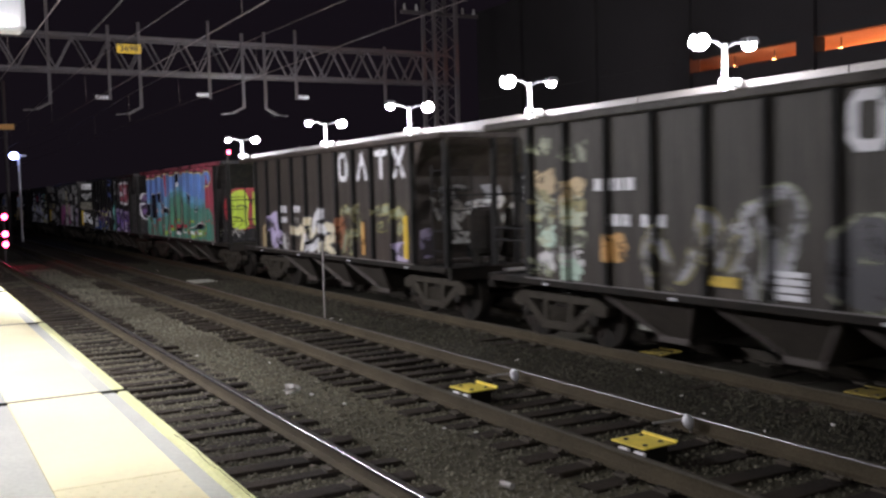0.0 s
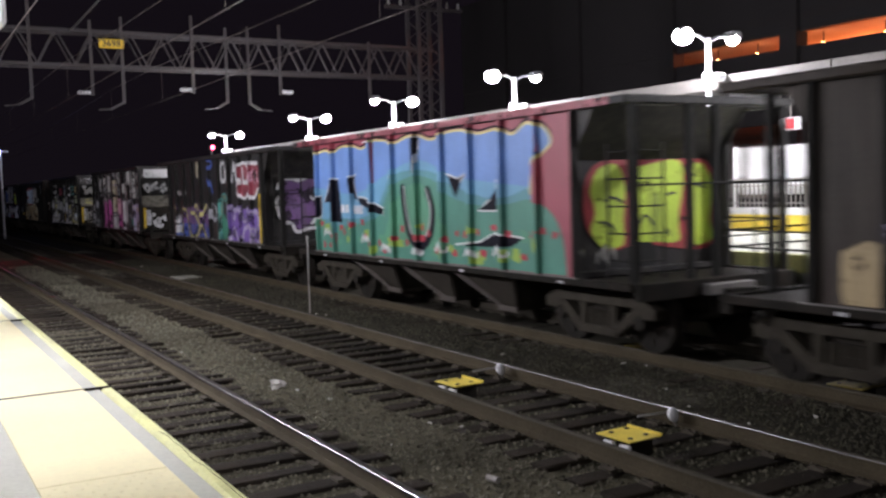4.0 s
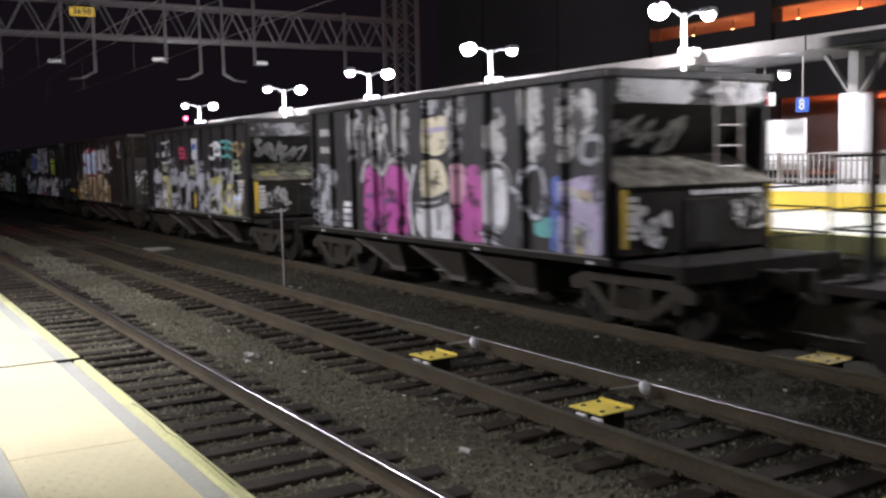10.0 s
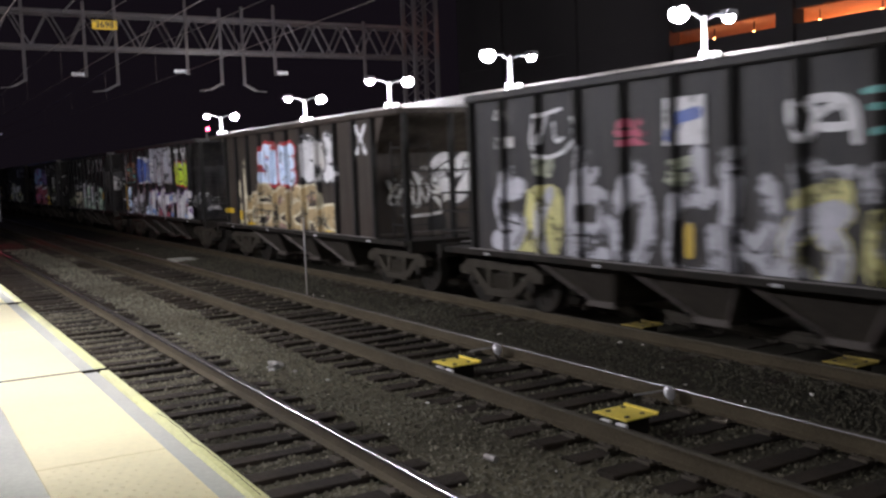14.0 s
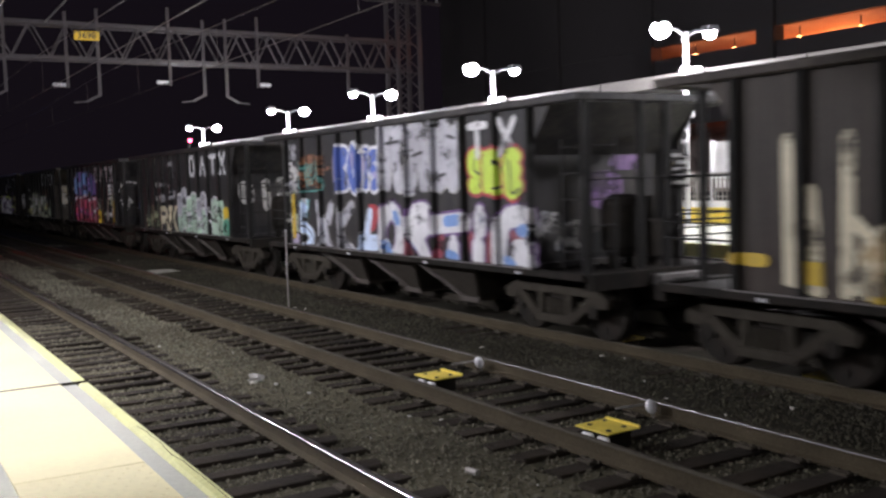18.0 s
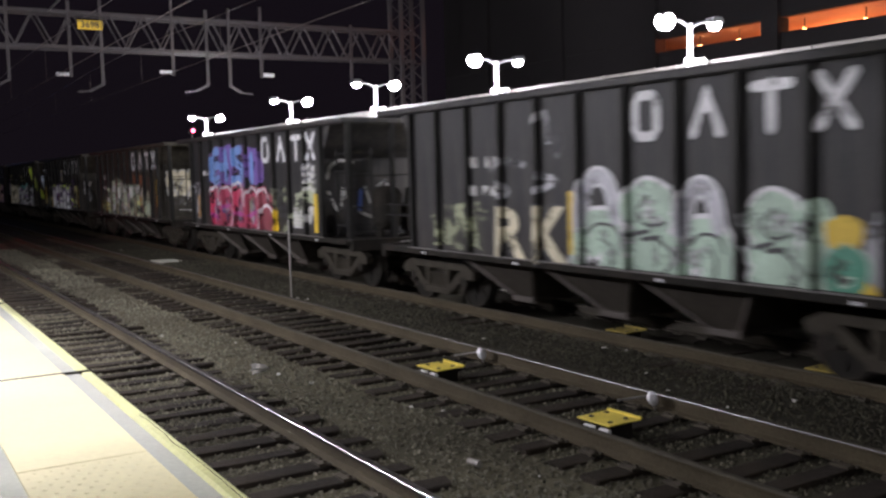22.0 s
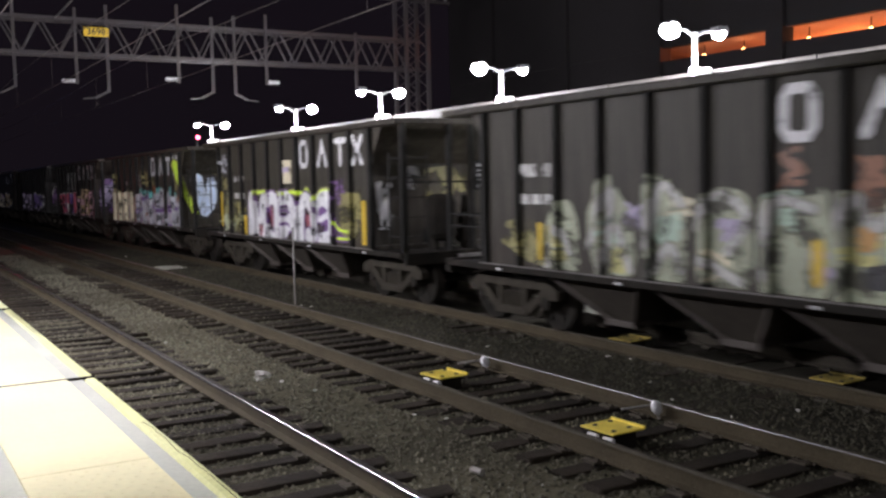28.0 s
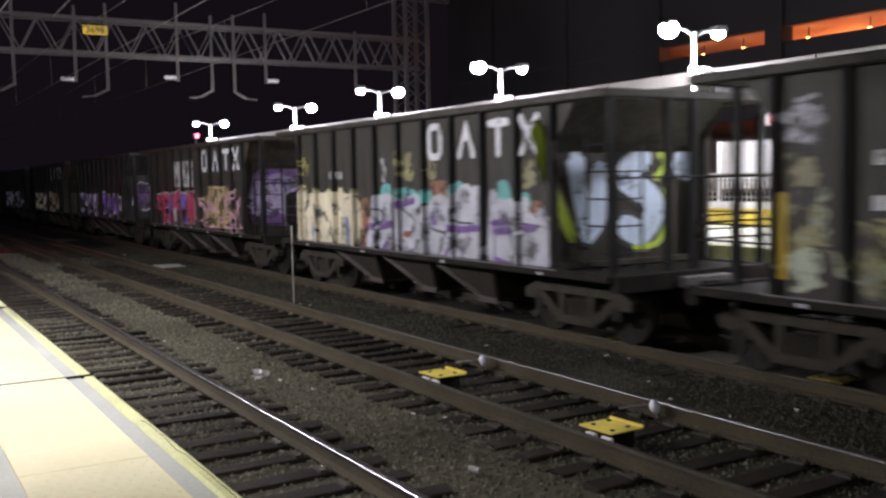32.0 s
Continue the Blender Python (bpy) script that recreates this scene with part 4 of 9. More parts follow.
cars, wheels = [], []
LOOKS = (
    ("A", "olive", "dark olive hopper car with silver outline graffiti"), ("A", "brown", "dark brown hopper car with cream graffiti letters"),
    ("A", "black", "hopper car with a blue and green meadow mural"), ("A", "black", "black hopper car with purple and red graffiti"),
    ("B", "black", "black hopper car with magenta and white bubble letters"), ("B", "black", "charcoal hopper car with silver and yellow bubble letters"),
    ("A", "brown", "dark hopper car with pale blue and tan graffiti"), ("A", "black", "black hopper car with large white block graffiti"),
    ("A", "black", "charcoal hopper car with cream and mint graffiti"), ("A", "black", "charcoal hopper car with crimson bubble letters under a purple cloud"),
    ("A", "olive", "olive hopper car with pale green spiky graffiti"), ("A", "olive", "olive brown hopper car with white block letters"),
    ("A", "olive", "olive hopper car with teal and white graffiti"), ("A", "brown", "dark brown hopper car with purple graffiti"),
    ("A", "black", "dark hopper car with faint violet graffiti"), ("A", "brown", "dark brown hopper car with faded graffiti"),
    ("A", "black", "dark hopper car with faded white graffiti"), ("A", "olive", "dark olive hopper car with faded graffiti"))
BRAKE_END = (1, 7, 8, 9, 11, 13)
c = [build_car(q, *look_, k in BRAKE_END) for k, (q, look_) in enumerate(zip(NOSES, LOOKS))]


def word(car, body, u0, u1, z0, z1, fill, line, label, fat=0.03, lift=0.0, at=None, spread=0.96):
    """A readable painted word, letter by letter, each a little out of true."""
    up = Matrix(((0, 0, -1, 0), (-1, 0, 0, 0), (0, 1, 0, 0), (0, 0, 0, 1)))
    r = random.Random(body)
    step = (u1 - u0) / len(body)
    for i, ch in enumerate(body):
        if ch == " ":
            continue
        h = (z1 - z0) * r.uniform(0.92, 1.04)
        w = step * (spread if ch != "I" else 0.45)
        lean = r.uniform(-5, 5)
        base = None
        for colour, offset in ((line, fat + 0.06), (fill, fat)):
            me = text_mesh(ch, P[colour], 1.0, offset)
            xs, zs = [v.co.x for v in me.vertices], [v.co.y for v in me.vertices]
            sx, sz = w / (max(xs) - min(xs)), h / (max(zs) - min(zs))
            if base is not None:
                sx, sz = sx * 0.9, sz * 0.93
            mx, mz = (max(xs) + min(xs)) / 2, (max(zs) + min(zs)) / 2
            for v in me.vertices:
                v.co.x, v.co.y = (v.co.x - mx) * sx, (v.co.y - mz) * sz
            if base is None:
                u, z = u0 + step * (i + 0.5), (z0 + z1) / 2 + r.uniform(-0.03, 0.03)
                if at is None:
                    place = Matrix.Translation((SIDE_X - 0.012 - lift - 0.003 * (i % 2), 4.75 - u, z)) @ up
                else:
                    place = at(u, z)
                place = place @ Matrix.Rotation(radians(lean), 4, "Z")
            bm = bmesh.new()
            bm.from_mesh(me)
            bm.transform(place if base is None else place @ Matrix.Translation((0, 0, 0.009)))
            if at is None:
                drape(bm)
            if base is None:
                base = part("graffiti_letter", bm, P[colour], car, label)
            else:
                part("fill", bm, P[colour], base, fill.replace("_", " ") + " letter fill")


def put_on(on, depth, lo=1.085, hi=3.49):
    at = on(depth)
    return lambda u, z: at(u, min(hi, max(lo, z)))


def form(car, strokes, width, fill, line, label="", edge=0.12, lift=0.0, on=on_side):
    """One sprayed letter of fat strokes, each over its outline."""
    g = None
    for k, pts in enumerate(strokes):
        under, over, inner = bmesh.new(), bmesh.new(), bmesh.new()
        strip(under, pts, width + edge, put_on(on, 0.003 + lift + 0.0012 * k))
        strip(over, pts, width, put_on(on, 0.012 + lift + 0.0012 * k))
        if 0.24 <= width < 0.335 and len(pts) > 2:
            strip(inner, [(a + 0.2 * width, b - 0.12 * width) for a, b in pts[1:5]], 0.04, put_on(on, 0.02 + lift + 0.0012 * k))
        if on is on_side:
            drape(under), drape(over), drape(inner)
        if g is None:
            g = part("graffiti_letter", over, P[fill], car, label or fill.replace("_", " ") + " spray stroke")
        else:
            part("stroke", over, P[fill], g)
        part("outline", under, P[line], g)
        if inner.verts:
            part("inner_line", inner, P["black" if fill != "black" else line], g)


def shade(car, pts, colour, label="", lift=0.0, on=on_side):
    """A filled sprayed area with a rounded outline."""
    at = put_on(on, 0.007 + lift)
    ring = curve([*pts, pts[0]], 3)[:-1]
    bm = bmesh.new()
    bm.faces.new([bm.verts.new(at(u, z)) for u, z in ring])
    if on is on_side:
        drape(bm)
    part("graffiti_fill", bm, P[colour], car, label or colour.replace("_", " ") + " spray-painted area")


# the painted sides, car by car
for k, (col, z0, z1) in enumerate((("sage", 2.95, 3.2), ("tan", 2.3, 2.75), ("olive", 1.9, 2.4), ("mint", 1.5, 1.9), ("faded", 1.15, 1.5), ("sage", 1.1, 1.35), ("ghost", 1.5, 2.9))):
    patch(c[0], 0.06, 0.64, z0, z1, col, 301 + k, 2)
for k, (col, z0, z1) in enumerate((("sage", 2.85, 3.1), ("tan", 2.0, 2.6), ("olive", 1.7, 2.4), ("faded", 1.15, 1.7), ("mint", 1.1, 1.5), ("ghost", 1.2, 2.4))):
    patch(c[0], 0.76, 1.42, z0, z1, col, 311 + k, 2)
patch(c[0], 1.6, 2.43, 1.36, 1.83, "orange", 3, 2)
bars(c[0], 1.6, 2.5, 2.37, 2.6, "white", 1, 4)
bars(c[0], 1.8, 2.4, 1.88, 2.1, "white", 1, 3)
bars(c[0], 2.6, 3.1, 1.88, 2.1, "white", 1, 3)
plate(c[0], 3.77, 4.32, 1.2, 1.33, "yellow")
bars(c[0], 4.83, 5.38, 1.11, 1.46, "white", 4, 1)
piece(c[0], "throw", 5.65, 8.4, 1.03, 2.06, 3, "black", "sage", 12, "", "pale_yellow")
marks(c[0])
marks(c[1])
plate(c[1], 9.0, 9.16, 1.15, 2.0, "yellow")
plate(c[1], 7.0, 7.14, 1.15, 1.85, "orange")
patch(c[1], 5.6, 6.1, 1.2, 2.1, "rust", 27, 2)
# mural car: sky over a meadow, framed in maroon
M = {k: mat("mural_paint_" + k, col, 0.5, vary=0.14, scale=1.5, fine=20, bump=0.04, dirt=tuple(v * 0.55 for v in col), dirt_amount=0.35, streak=0.0 if k == "black" else 0.12, spec=0.1 if k == "black" else 0.5) for k, col in (
    ("maroon", (0.3, 0.05, 0.075)), ("sky", (0.14, 0.26, 0.56)), ("pale_sky", (0.14, 0.33, 0.5)), ("mist", (0.09, 0.26, 0.29)), ("green", (0.07, 0.23, 0.17)), ("light_green", (0.09, 0.28, 0.17)),
    ("black", (0.008, 0.008, 0.014)), ("cream", (0.6, 0.52, 0.22)), ("white", (0.7, 0.7, 0.7)), ("lime", (0.27, 0.4, 0.06)), ("red", (0.4, 0.03, 0.05)))}


def field(name, pts, depth, m, label, parent=None):
    bm = bmesh.new()
    put = on_side(depth)
    bm.faces.new([bm.verts.new(put(u, z)) for u, z in pts])
    return part(name, drape(bm), M[m], parent or c[2], label)


def line(name, pts, width, depth, m, parent=None, k=3):
    bm = bmesh.new()
    strip(bm, pts, width, on_side(depth), k)
    return part(name, drape(bm), M[m], parent or c[2])


edge = curve([(0.04, 3.27), (0.5, 3.32), (0.9, 3.25), (1.4, 3.36), (2.0, 3.34), (2.4, 3.27), (2.9, 3.40), (3.4, 3.38), (3.9, 3.31), (4.4, 3.40), (4.9, 3.38), (5.3, 3.29),
              (5.9, 3.39), (6.5, 3.38), (6.9, 3.30), (7.5, 3.34), (7.9, 3.23), (8.3, 3.38), (8.75, 3.27), (8.9, 3.04), (8.6, 2.85), (8.4, 2.6), (8.35, 2.3)])
hill = curve([(0.04, 1.58), (0.8, 1.62), (1.65, 1.69), (2.84, 1.8), (3.3, 2.1), (3.58, 2.4), (4.06, 2.58), (4.76, 2.66), (5.39, 2.54), (5.75, 2.33), (6.3, 2.18), (7.1, 2.1),
              (7.8, 2.14), (8.35, 2.2), (8.9, 1.98), (9.15, 1.6), (9.23, 1.08)])
field("mural_frame", [(0.04, 1.07), (9.46, 1.07), (9.46, 3.5), (0.04, 3.5)], 0.002, "maroon", "maroon painted ground")
field("mural_sky", [(0.04, 1.6), *edge, (8.4, 2.0), (8.4, 1.6)], 0.005, "sky", "blue painted sky")
field("mural_haze", [(0.04, 2.3), *curve([(0.04, 2.5), (2.0, 2.35), (3.4, 2.7), (4.8, 2.95), (6.2, 2.6), (8.35, 2.4)]), (8.35, 1.7), (0.04, 1.6)], 0.007, "pale_sky", "pale blue horizon")
field("mural_mist", [(0.04, 1.5), *[(u, z + 0.16 + 0.05 * math.sin(u * 2.3)) for u, z in hill[:-12]], (8.3, 1.5)], 0.008, "mist", "blue green painted mist")
field("mural_meadow", [(0.04, 1.08), *hill], 0.009, "green", "green painted meadow")
field("mural_rise", [(3.3, 1.3), *curve([(3.3, 1.5), (3.75, 2.1), (4.3, 2.45), (4.9, 2.5), (5.4, 2.2), (5.8, 1.7), (5.9, 1.3)])], 0.0105, "light_green", "lighter green hill")
line("cloud_line", edge, 0.045, 0.011, "cream", k=1)
line("cloud_shade", [(a, b + 0.05) for a, b in edge], 0.035, 0.004, "black", k=1)
for shape in ([(0.04, 2.3), (0.23, 2.32), (0.21, 1.9), (0.05, 1.77)], [(0.37, 2.16), (0.69, 2.58), (0.97, 2.69), (1.16, 2.67), (1.31, 1.73), (0.85, 1.75), (0.75, 2.19)],
              [(1.8, 2.68), (2.09, 2.75), (1.97, 2.59), (2.14, 2.21), (2.0, 2.25)], [(2.17, 2.28), (2.43, 2.27), (3.33, 2.05), (3.29, 1.91), (2.84, 1.97), (2.22, 2.15)],
              [(2.46, 3.4), (2.87, 3.4), (2.73, 3.22), (2.6, 3.32)], [(3.59, 2.77), (3.8, 2.65), (3.61, 2.57)], [(4.62, 3.37), (4.87, 3.38), (4.82, 3.08), (4.75, 2.72), (4.65, 2.73)],
              [(5.84, 2.66), (6.22, 2.57), (6.6, 2.7), (6.3, 2.51), (6.13, 2.23)], [(7.58, 2.52), (7.42, 2.02), (6.85, 2.02), (7.2, 2.2)],
              [(6.1, 1.43), (6.88, 1.5), (7.35, 1.66), (8.16, 1.6), (7.8, 1.45), (7.0, 1.42)]):
    g = field("mural_figure", shape, 0.018, "black", "jagged black painted figure")
    line("edge_line", [*shape[:4]], 0.03, 0.021, "white", g, 1)
horn = [(4.17, 2.43), (4.24, 1.95), (4.45, 1.5), (4.8, 1.34), (5.16, 1.55), (5.3, 2.0), (5.12, 2.37)]
g = line("mural_figure", horn, 0.2, 0.018, "black")
line("edge_line", [(a * 0.9 + 0.47, b * 0.93 + 0.2) for a, b in horn], 0.03, 0.021, "white", g)
line("berry", [(4.6, 1.5), (4.95, 1.5)], 0.12, 0.023, "red")
r = random.Random(36)
for i in range(26):
    u, z = 0.2 + 0.335 * i + r.uniform(-0.1, 0.1), r.uniform(1.2, 1.72)
    bm = bmesh.new()
    put = on_side(0.013)
    bm.faces.new([bm.verts.new(put(u + a, max(1.09, z + b))) for a, b in blob(r.uniform(0.16, 0.34), r.uniform(0.12, 0.24), r, 12, 0.35)])
    part("mural_leaf", drape(bm), M["lime" if i % 3 else "light_green"], c[2])
for i in range(34):
    u, z = 0.15 + 0.265 * i + r.uniform(-0.1, 0.1), r.uniform(1.2, 1.75)
    bm = bmesh.new()
    put = on_side(0.026)
    bm.faces.new([bm.verts.new(put(u + a, z + b)) for a, b in blob(r.uniform(0.1, 0.19), r.uniform(0.1, 0.15), r, 9, 0.22)])
    part("mural_flower", drape(bm), M["red"], c[2])
for u, z in ((0.35, 1.45), (2.3, 1.35), (3.2, 1.2), (4.5, 1.2), (5.4, 1.3), (6.4, 1.25), (7.3, 1.3)):
    line("mural_scribble", [(u, z), (u + 0.1, z + 0.14), (u + 0.18, z + 0.02), (u + 0.26, z + 0.12), (u + 0.34, z - 0.02), (u + 0.42, z + 0.06)], 0.06, 0.03, "white", k=2)
bars(c[2], 1.28, 1.7, 1.92, 2.15, "white", 1, 2)
bars(c[2], 1.9, 2.4, 1.9, 2.13, "white", 1, 3)
marks(c[3], "01")
bars(c[3], 1.0, 1.5, 2.4, 2.6)
bars(c[3], 1.7, 2.1, 2.4, 2.6)
plate(c[3], 9.1, 9.25, 1.1, 2.4, "yellow")
bars(c[4], 0.35, 0.95, 2.95, 3.15, "faded", 1, 4)
bars(c[4], 0.35, 0.95, 2.6, 2.78, "faded", 1, 4)
bars(c[4], 1.35, 1.8, 1.1, 1.65, "white", 4, 1)
bars(c[5], 0.67, 1.3, 3.12, 3.34)
bars(c[5], 0.7, 1.27, 2.67, 2.9)
patch(c[5], 3.56, 4.29, 2.58, 3.02, "crimson", 61, 2)
plate(c[5], 4.57, 5.27, 2.6, 3.19, "white", "notice_plate", "white notice panel with a blue stroke")
bm = bmesh.new()
stroke(bm, [(0, 0), (0.2, 0.22), (0.5, 0.26)], 0.16, 4.66, 2.72, SIDE_X - 0.036)
part("panel_stroke", bm, P["blue"], c[5])
bars(c[5], 8.42, 9.14, 1.35, 2.03, "faded", 7, 1)
for pts in ([(0.75, 2.75), (0.78, 1.2), (1.15, 1.15)], [(1.05, 2.2), (1.1, 1.5)], [(1.5, 2.75), (1.48, 1.15)], [(1.55, 1.9), (1.9, 1.6), (1.6, 1.2)]):
    bm = bmesh.new()
    strip(bm, pts, 0.15, on_side(0.015), 1)
    part("graffiti_line", bm, P["cream"], c[6], "cream stick letter stroke")
marks(c[6], "3")
plate(c[6], 0.9, 1.2, 1.2, 1.45, "yellow")
marks(c[7], "23")
patch(c[7], 0.4, 2.4, 2.3, 3.1, "rust", 86, 2)
tag(c[7], 0.7, 2.0, 2.3, 3.0, "teal", 87, 0.03, 3)
for k, (col, z0, z1) in enumerate((("grey", 2.9, 3.4), ("faded", 2.5, 3.0), ("grey", 2.1, 2.6), ("sage", 1.9, 2.4), ("ghost", 1.3, 1.9), ("lavender", 1.08, 1.3), ("faded", 1.5, 1.75))):
    patch(c[7], 0.08, 0.6, z0, z1, col, 840 + k, 2)
patch(c[7], 0.7, 1.3, 1.6, 2.2, "teal", 850, 2)
plate(c[7], 0.28, 0.42, 1.2, 2.2, "yellow")
marks(c[8])
bars(c[8], 1.79, 2.2, 2.44, 2.67)
bars(c[8], 2.4, 2.78, 2.44, 2.67)
bars(c[8], 1.76, 2.15, 1.99, 2.21)
bars(c[8], 2.3, 2.92, 1.99, 2.21)
word(c[8], "RK", 2.57, 4.57, 0.98, 1.9, "cream", "black", "cream letter", 0.04)
patch(c[8], 0.5, 2.5, 1.1, 1.9, "sage", 91, 4)
plate(c[8], 4.5, 4.66, 1.2, 2.1, "yellow")
marks(c[9])
bars(c[9], 6.9, 7.4, 1.4, 1.75, "black", 2, 2)
plate(c[9], 8.97, 9.15, 1.14, 2.0, "yellow")
bars(c[9], 1.03, 2.0, 2.46, 2.63)
bars(c[9], 7.7, 8.4, 1.2, 1.7, "faded", 6, 1)
marks(c[10])
bars(c[10], 0.98, 1.4, 2.4, 2.66)
bars(c[10], 1.5, 1.9, 2.4, 2.66)
bars(c[10], 0.98, 1.8, 2.0, 2.2)
patch(c[10], 0.5, 2.2, 1.1, 1.9, "olive", 111, 4)
plate(c[10], 1.42, 1.52, 1.2, 1.75, "yellow")
plate(c[10], 9.1, 9.27, 1.5, 2.39, "yellow")
marks(c[11])
plate(c[11], 4.72, 5.3, 2.4, 2.95, "cream", "notice_plate", "cream notice plate")
bm_new = bmesh.new()
stroke(bm_new, [(0, 0), (0.4, 0.02)], 0.12, 4.8, 2.72, SIDE_X - 0.036)
part("panel_stroke", bm_new, P["lavender"], c[11])
patch(c[11], 0.9, 2.2, 1.1, 2.0, "olive", 121, 4)
patch(c[11], 7.8, 8.95, 1.1, 2.2, "olive", 122, 4)
plate(c[11], 9.0, 9.17, 1.13, 2.03, "yellow")
bars(c[11], 1.25, 2.05, 2.45, 2.65, "faded", 1, 4)
bars(c[11], 1.25, 2.05, 2.0, 2.2, "faded", 1, 5)
plate(c[11], 0.06, 0.2, 1.25, 2.2, "yellow")
for k, (col, z0, z1) in enumerate((("grey", 2.75, 3.3), ("grey", 2.6, 3.1), ("olive", 2.2, 2.65), ("sage", 1.6, 2.2), ("olive", 1.5, 2.1), ("ghost", 1.1, 1.6))):
    patch(c[11], 0.1, 0.75, z0, z1, col, 1260 + k, 2)
plate(c[11], 2.0, 2.14, 1.08, 1.6, "yellow")
tag(c[11], 0.9, 2.2, 1.15, 1.9, "sage", 127, 0.05, 5)
patch(c[11], 7.6, 8.3, 1.9, 2.5, "purple", 128, 2)
marks(c[12])
bars(c[12], 1.58, 2.29, 2.42, 2.63)
marks(c[13])
piece(c[13], "block", 0.7, 4.9, 1.1, 2.2, 6, "violet", "faded", 140, "", "crimson")
plate(c[13], 2.9, 4.9, 2.3, 3.1, "faded", "notice_plate", "faded white panel")
patch(c[13], 5.6, 9.0, 1.1, 2.4, "tan", 141, 5)
tag(c[13], 5.6, 9.0, 1.2, 2.2, "pink", 142, 0.05, 6)
for k in (14, 15, 16, 17):
    piece(c[k], "block", 0.8, 4.6, 1.1, 2.1, 5, ("lavender", "cream", "silver", "faded")[k - 14], "purple", 150 + k)
    piece(c[k], "throw", 5.2, 8.6, 1.1, 2.1, 4, ("violet", "tan", "grey", "olive")[k - 14], "faded", 170 + k)
    if k % 2:
        marks(c[k])


# sprayed letters and fields, car by car
form(c[0], [[(2.73, 1.73), (2.67, 1.44), (2.95, 1.11), (3.3, 0.87), (3.69, 0.83)], [(2.9, 1.84), (3.08, 1.47), (3.3, 1.28), (3.52, 1.49), (3.67, 1.92), (3.76, 2.1)]], 0.13, "grey", "olive", "silver grey outline letter", edge=0.1)
form(c[0], [[(3.76, 2.1), (3.93, 1.96), (3.88, 1.61), (3.99, 1.48), (4.12, 1.81), (4.29, 1.92), (4.46, 1.82), (4.37, 1.54), (4.21, 1.34)]], 0.13, "grey", "olive", "silver grey outline letter", edge=0.1)
form(c[0], [[(4.42, 2.1), (4.66, 2.18), (4.82, 2.3), (5.02, 2.33), (5.18, 2.14), (5.14, 1.81), (5.01, 1.45), (4.87, 1.03)], [(4.42, 2.06), (4.45, 1.66), (4.49, 1.23), (4.55, 0.98)], [(4.75, 2.02), (4.87, 1.74), (4.8, 1.26)]], 0.15, "grey", "sage", "silver grey outline letter", edge=0.08)
form(c[1], [[(2.63, 1.66), (3.15, 1.55), (3.51, 1.77), (3.32, 1.05)], [(3.51, 1.77), (4.12, 1.82), (3.81, 1.44), (4.32, 1.64)]], 0.2, "cream", "black", "cream spiky letter", edge=0.1)
form(c[1], [[(3.81, 1.44), (3.63, 1.16), (4.11, 1.19), (4.49, 1.34), (4.7, 1.14)], [(4.2, 1.63), (4.36, 1.94), (4.83, 2.04), (4.58, 1.81), (4.93, 1.61)]], 0.2, "white", "black", "white spiky letter", edge=0.1, lift=0.006)
form(c[1], [[(4.93, 1.72), (5.39, 1.67), (5.49, 1.51), (4.99, 1.39)], [(4.41, 1.2), (4.98, 1.24), (5.5, 1.04)]], 0.22, "cream", "black", "cream spiky letter", edge=0.1)
form(c[1], [[(5.93, 2.06), (6.4, 2.11), (6.51, 1.7), (6.34, 1.2)]], 0.14, "sage", "olive", "faded olive letter", edge=0.1)
form(c[1], [[(6.79, 2.15), (6.84, 1.64)]], 0.14, "sage", "olive", "faded olive letter", edge=0.1)
form(c[1], [[(5.96, 1.21), (6.21, 1.62), (6.78, 1.56)]], 0.14, "sage", "olive", "faded olive letter", edge=0.1)
form(c[1], [[(7.71, 2.07), (8.26, 2.13)]], 0.14, "sage", "olive", "faded olive letter", edge=0.1)
form(c[1], [[(7.82, 1.74), (8.34, 1.8)]], 0.14, "sage", "olive", "faded olive letter", edge=0.1)
form(c[1], [[(8.64, 2.02), (8.85, 2.09), (9, 1.9), (8.76, 1.7)]], 0.14, "sage", "olive", "faded olive letter", edge=0.1)
shade(c[1], [(8.59, 1.44), (9.08, 1.5), (9.12, 1.28), (9.07, 0.9), (8.67, 0.99)], "lavender", "faded lavender paint")
shade(c[3], [(7.62, 3.2), (7.89, 3.25), (8.18, 3.21), (8.28, 3.02), (8.23, 2.76), (7.98, 2.72), (7.62, 2.81), (7.5, 3.03)], "maroon")
shade(c[3], [(7.64, 2.72), (7.93, 2.75), (8.23, 2.71), (8.3, 2.52), (8.02, 2.29), (7.68, 2.34), (7.55, 2.52)], "maroon")
form(c[3], [[(7.5, 3), (7.6, 3.19), (7.89, 3.26), (8.19, 3.21), (8.28, 3.02), (8.23, 2.76), (8.3, 2.52), (8.02, 2.29), (7.68, 2.34), (7.55, 2.54), (7.64, 2.76), (7.5, 3)]], 0.08, "white", "black", "white outline of a red letter", edge=0.02, lift=0.01)
form(c[3], [[(7.83, 3.11), (7.88, 2.72)], [(7.88, 2.72), (8.22, 2.73)]], 0.12, "white", "maroon", edge=0.02, lift=0.01)
shade(c[3], [(8.42, 3.22), (8.69, 3.17), (9.04, 3.2), (9.08, 2.91), (9.07, 2.54), (8.7, 2.3), (8.35, 2.47), (8.45, 2.75), (8.34, 2.95)], "maroon")
form(c[3], [[(8.35, 2.47), (8.7, 2.29), (9.07, 2.53)], [(8.44, 3.24), (9.04, 3.21)]], 0.1, "white", "black", "white outline of a red letter", edge=0.02, lift=0.01)
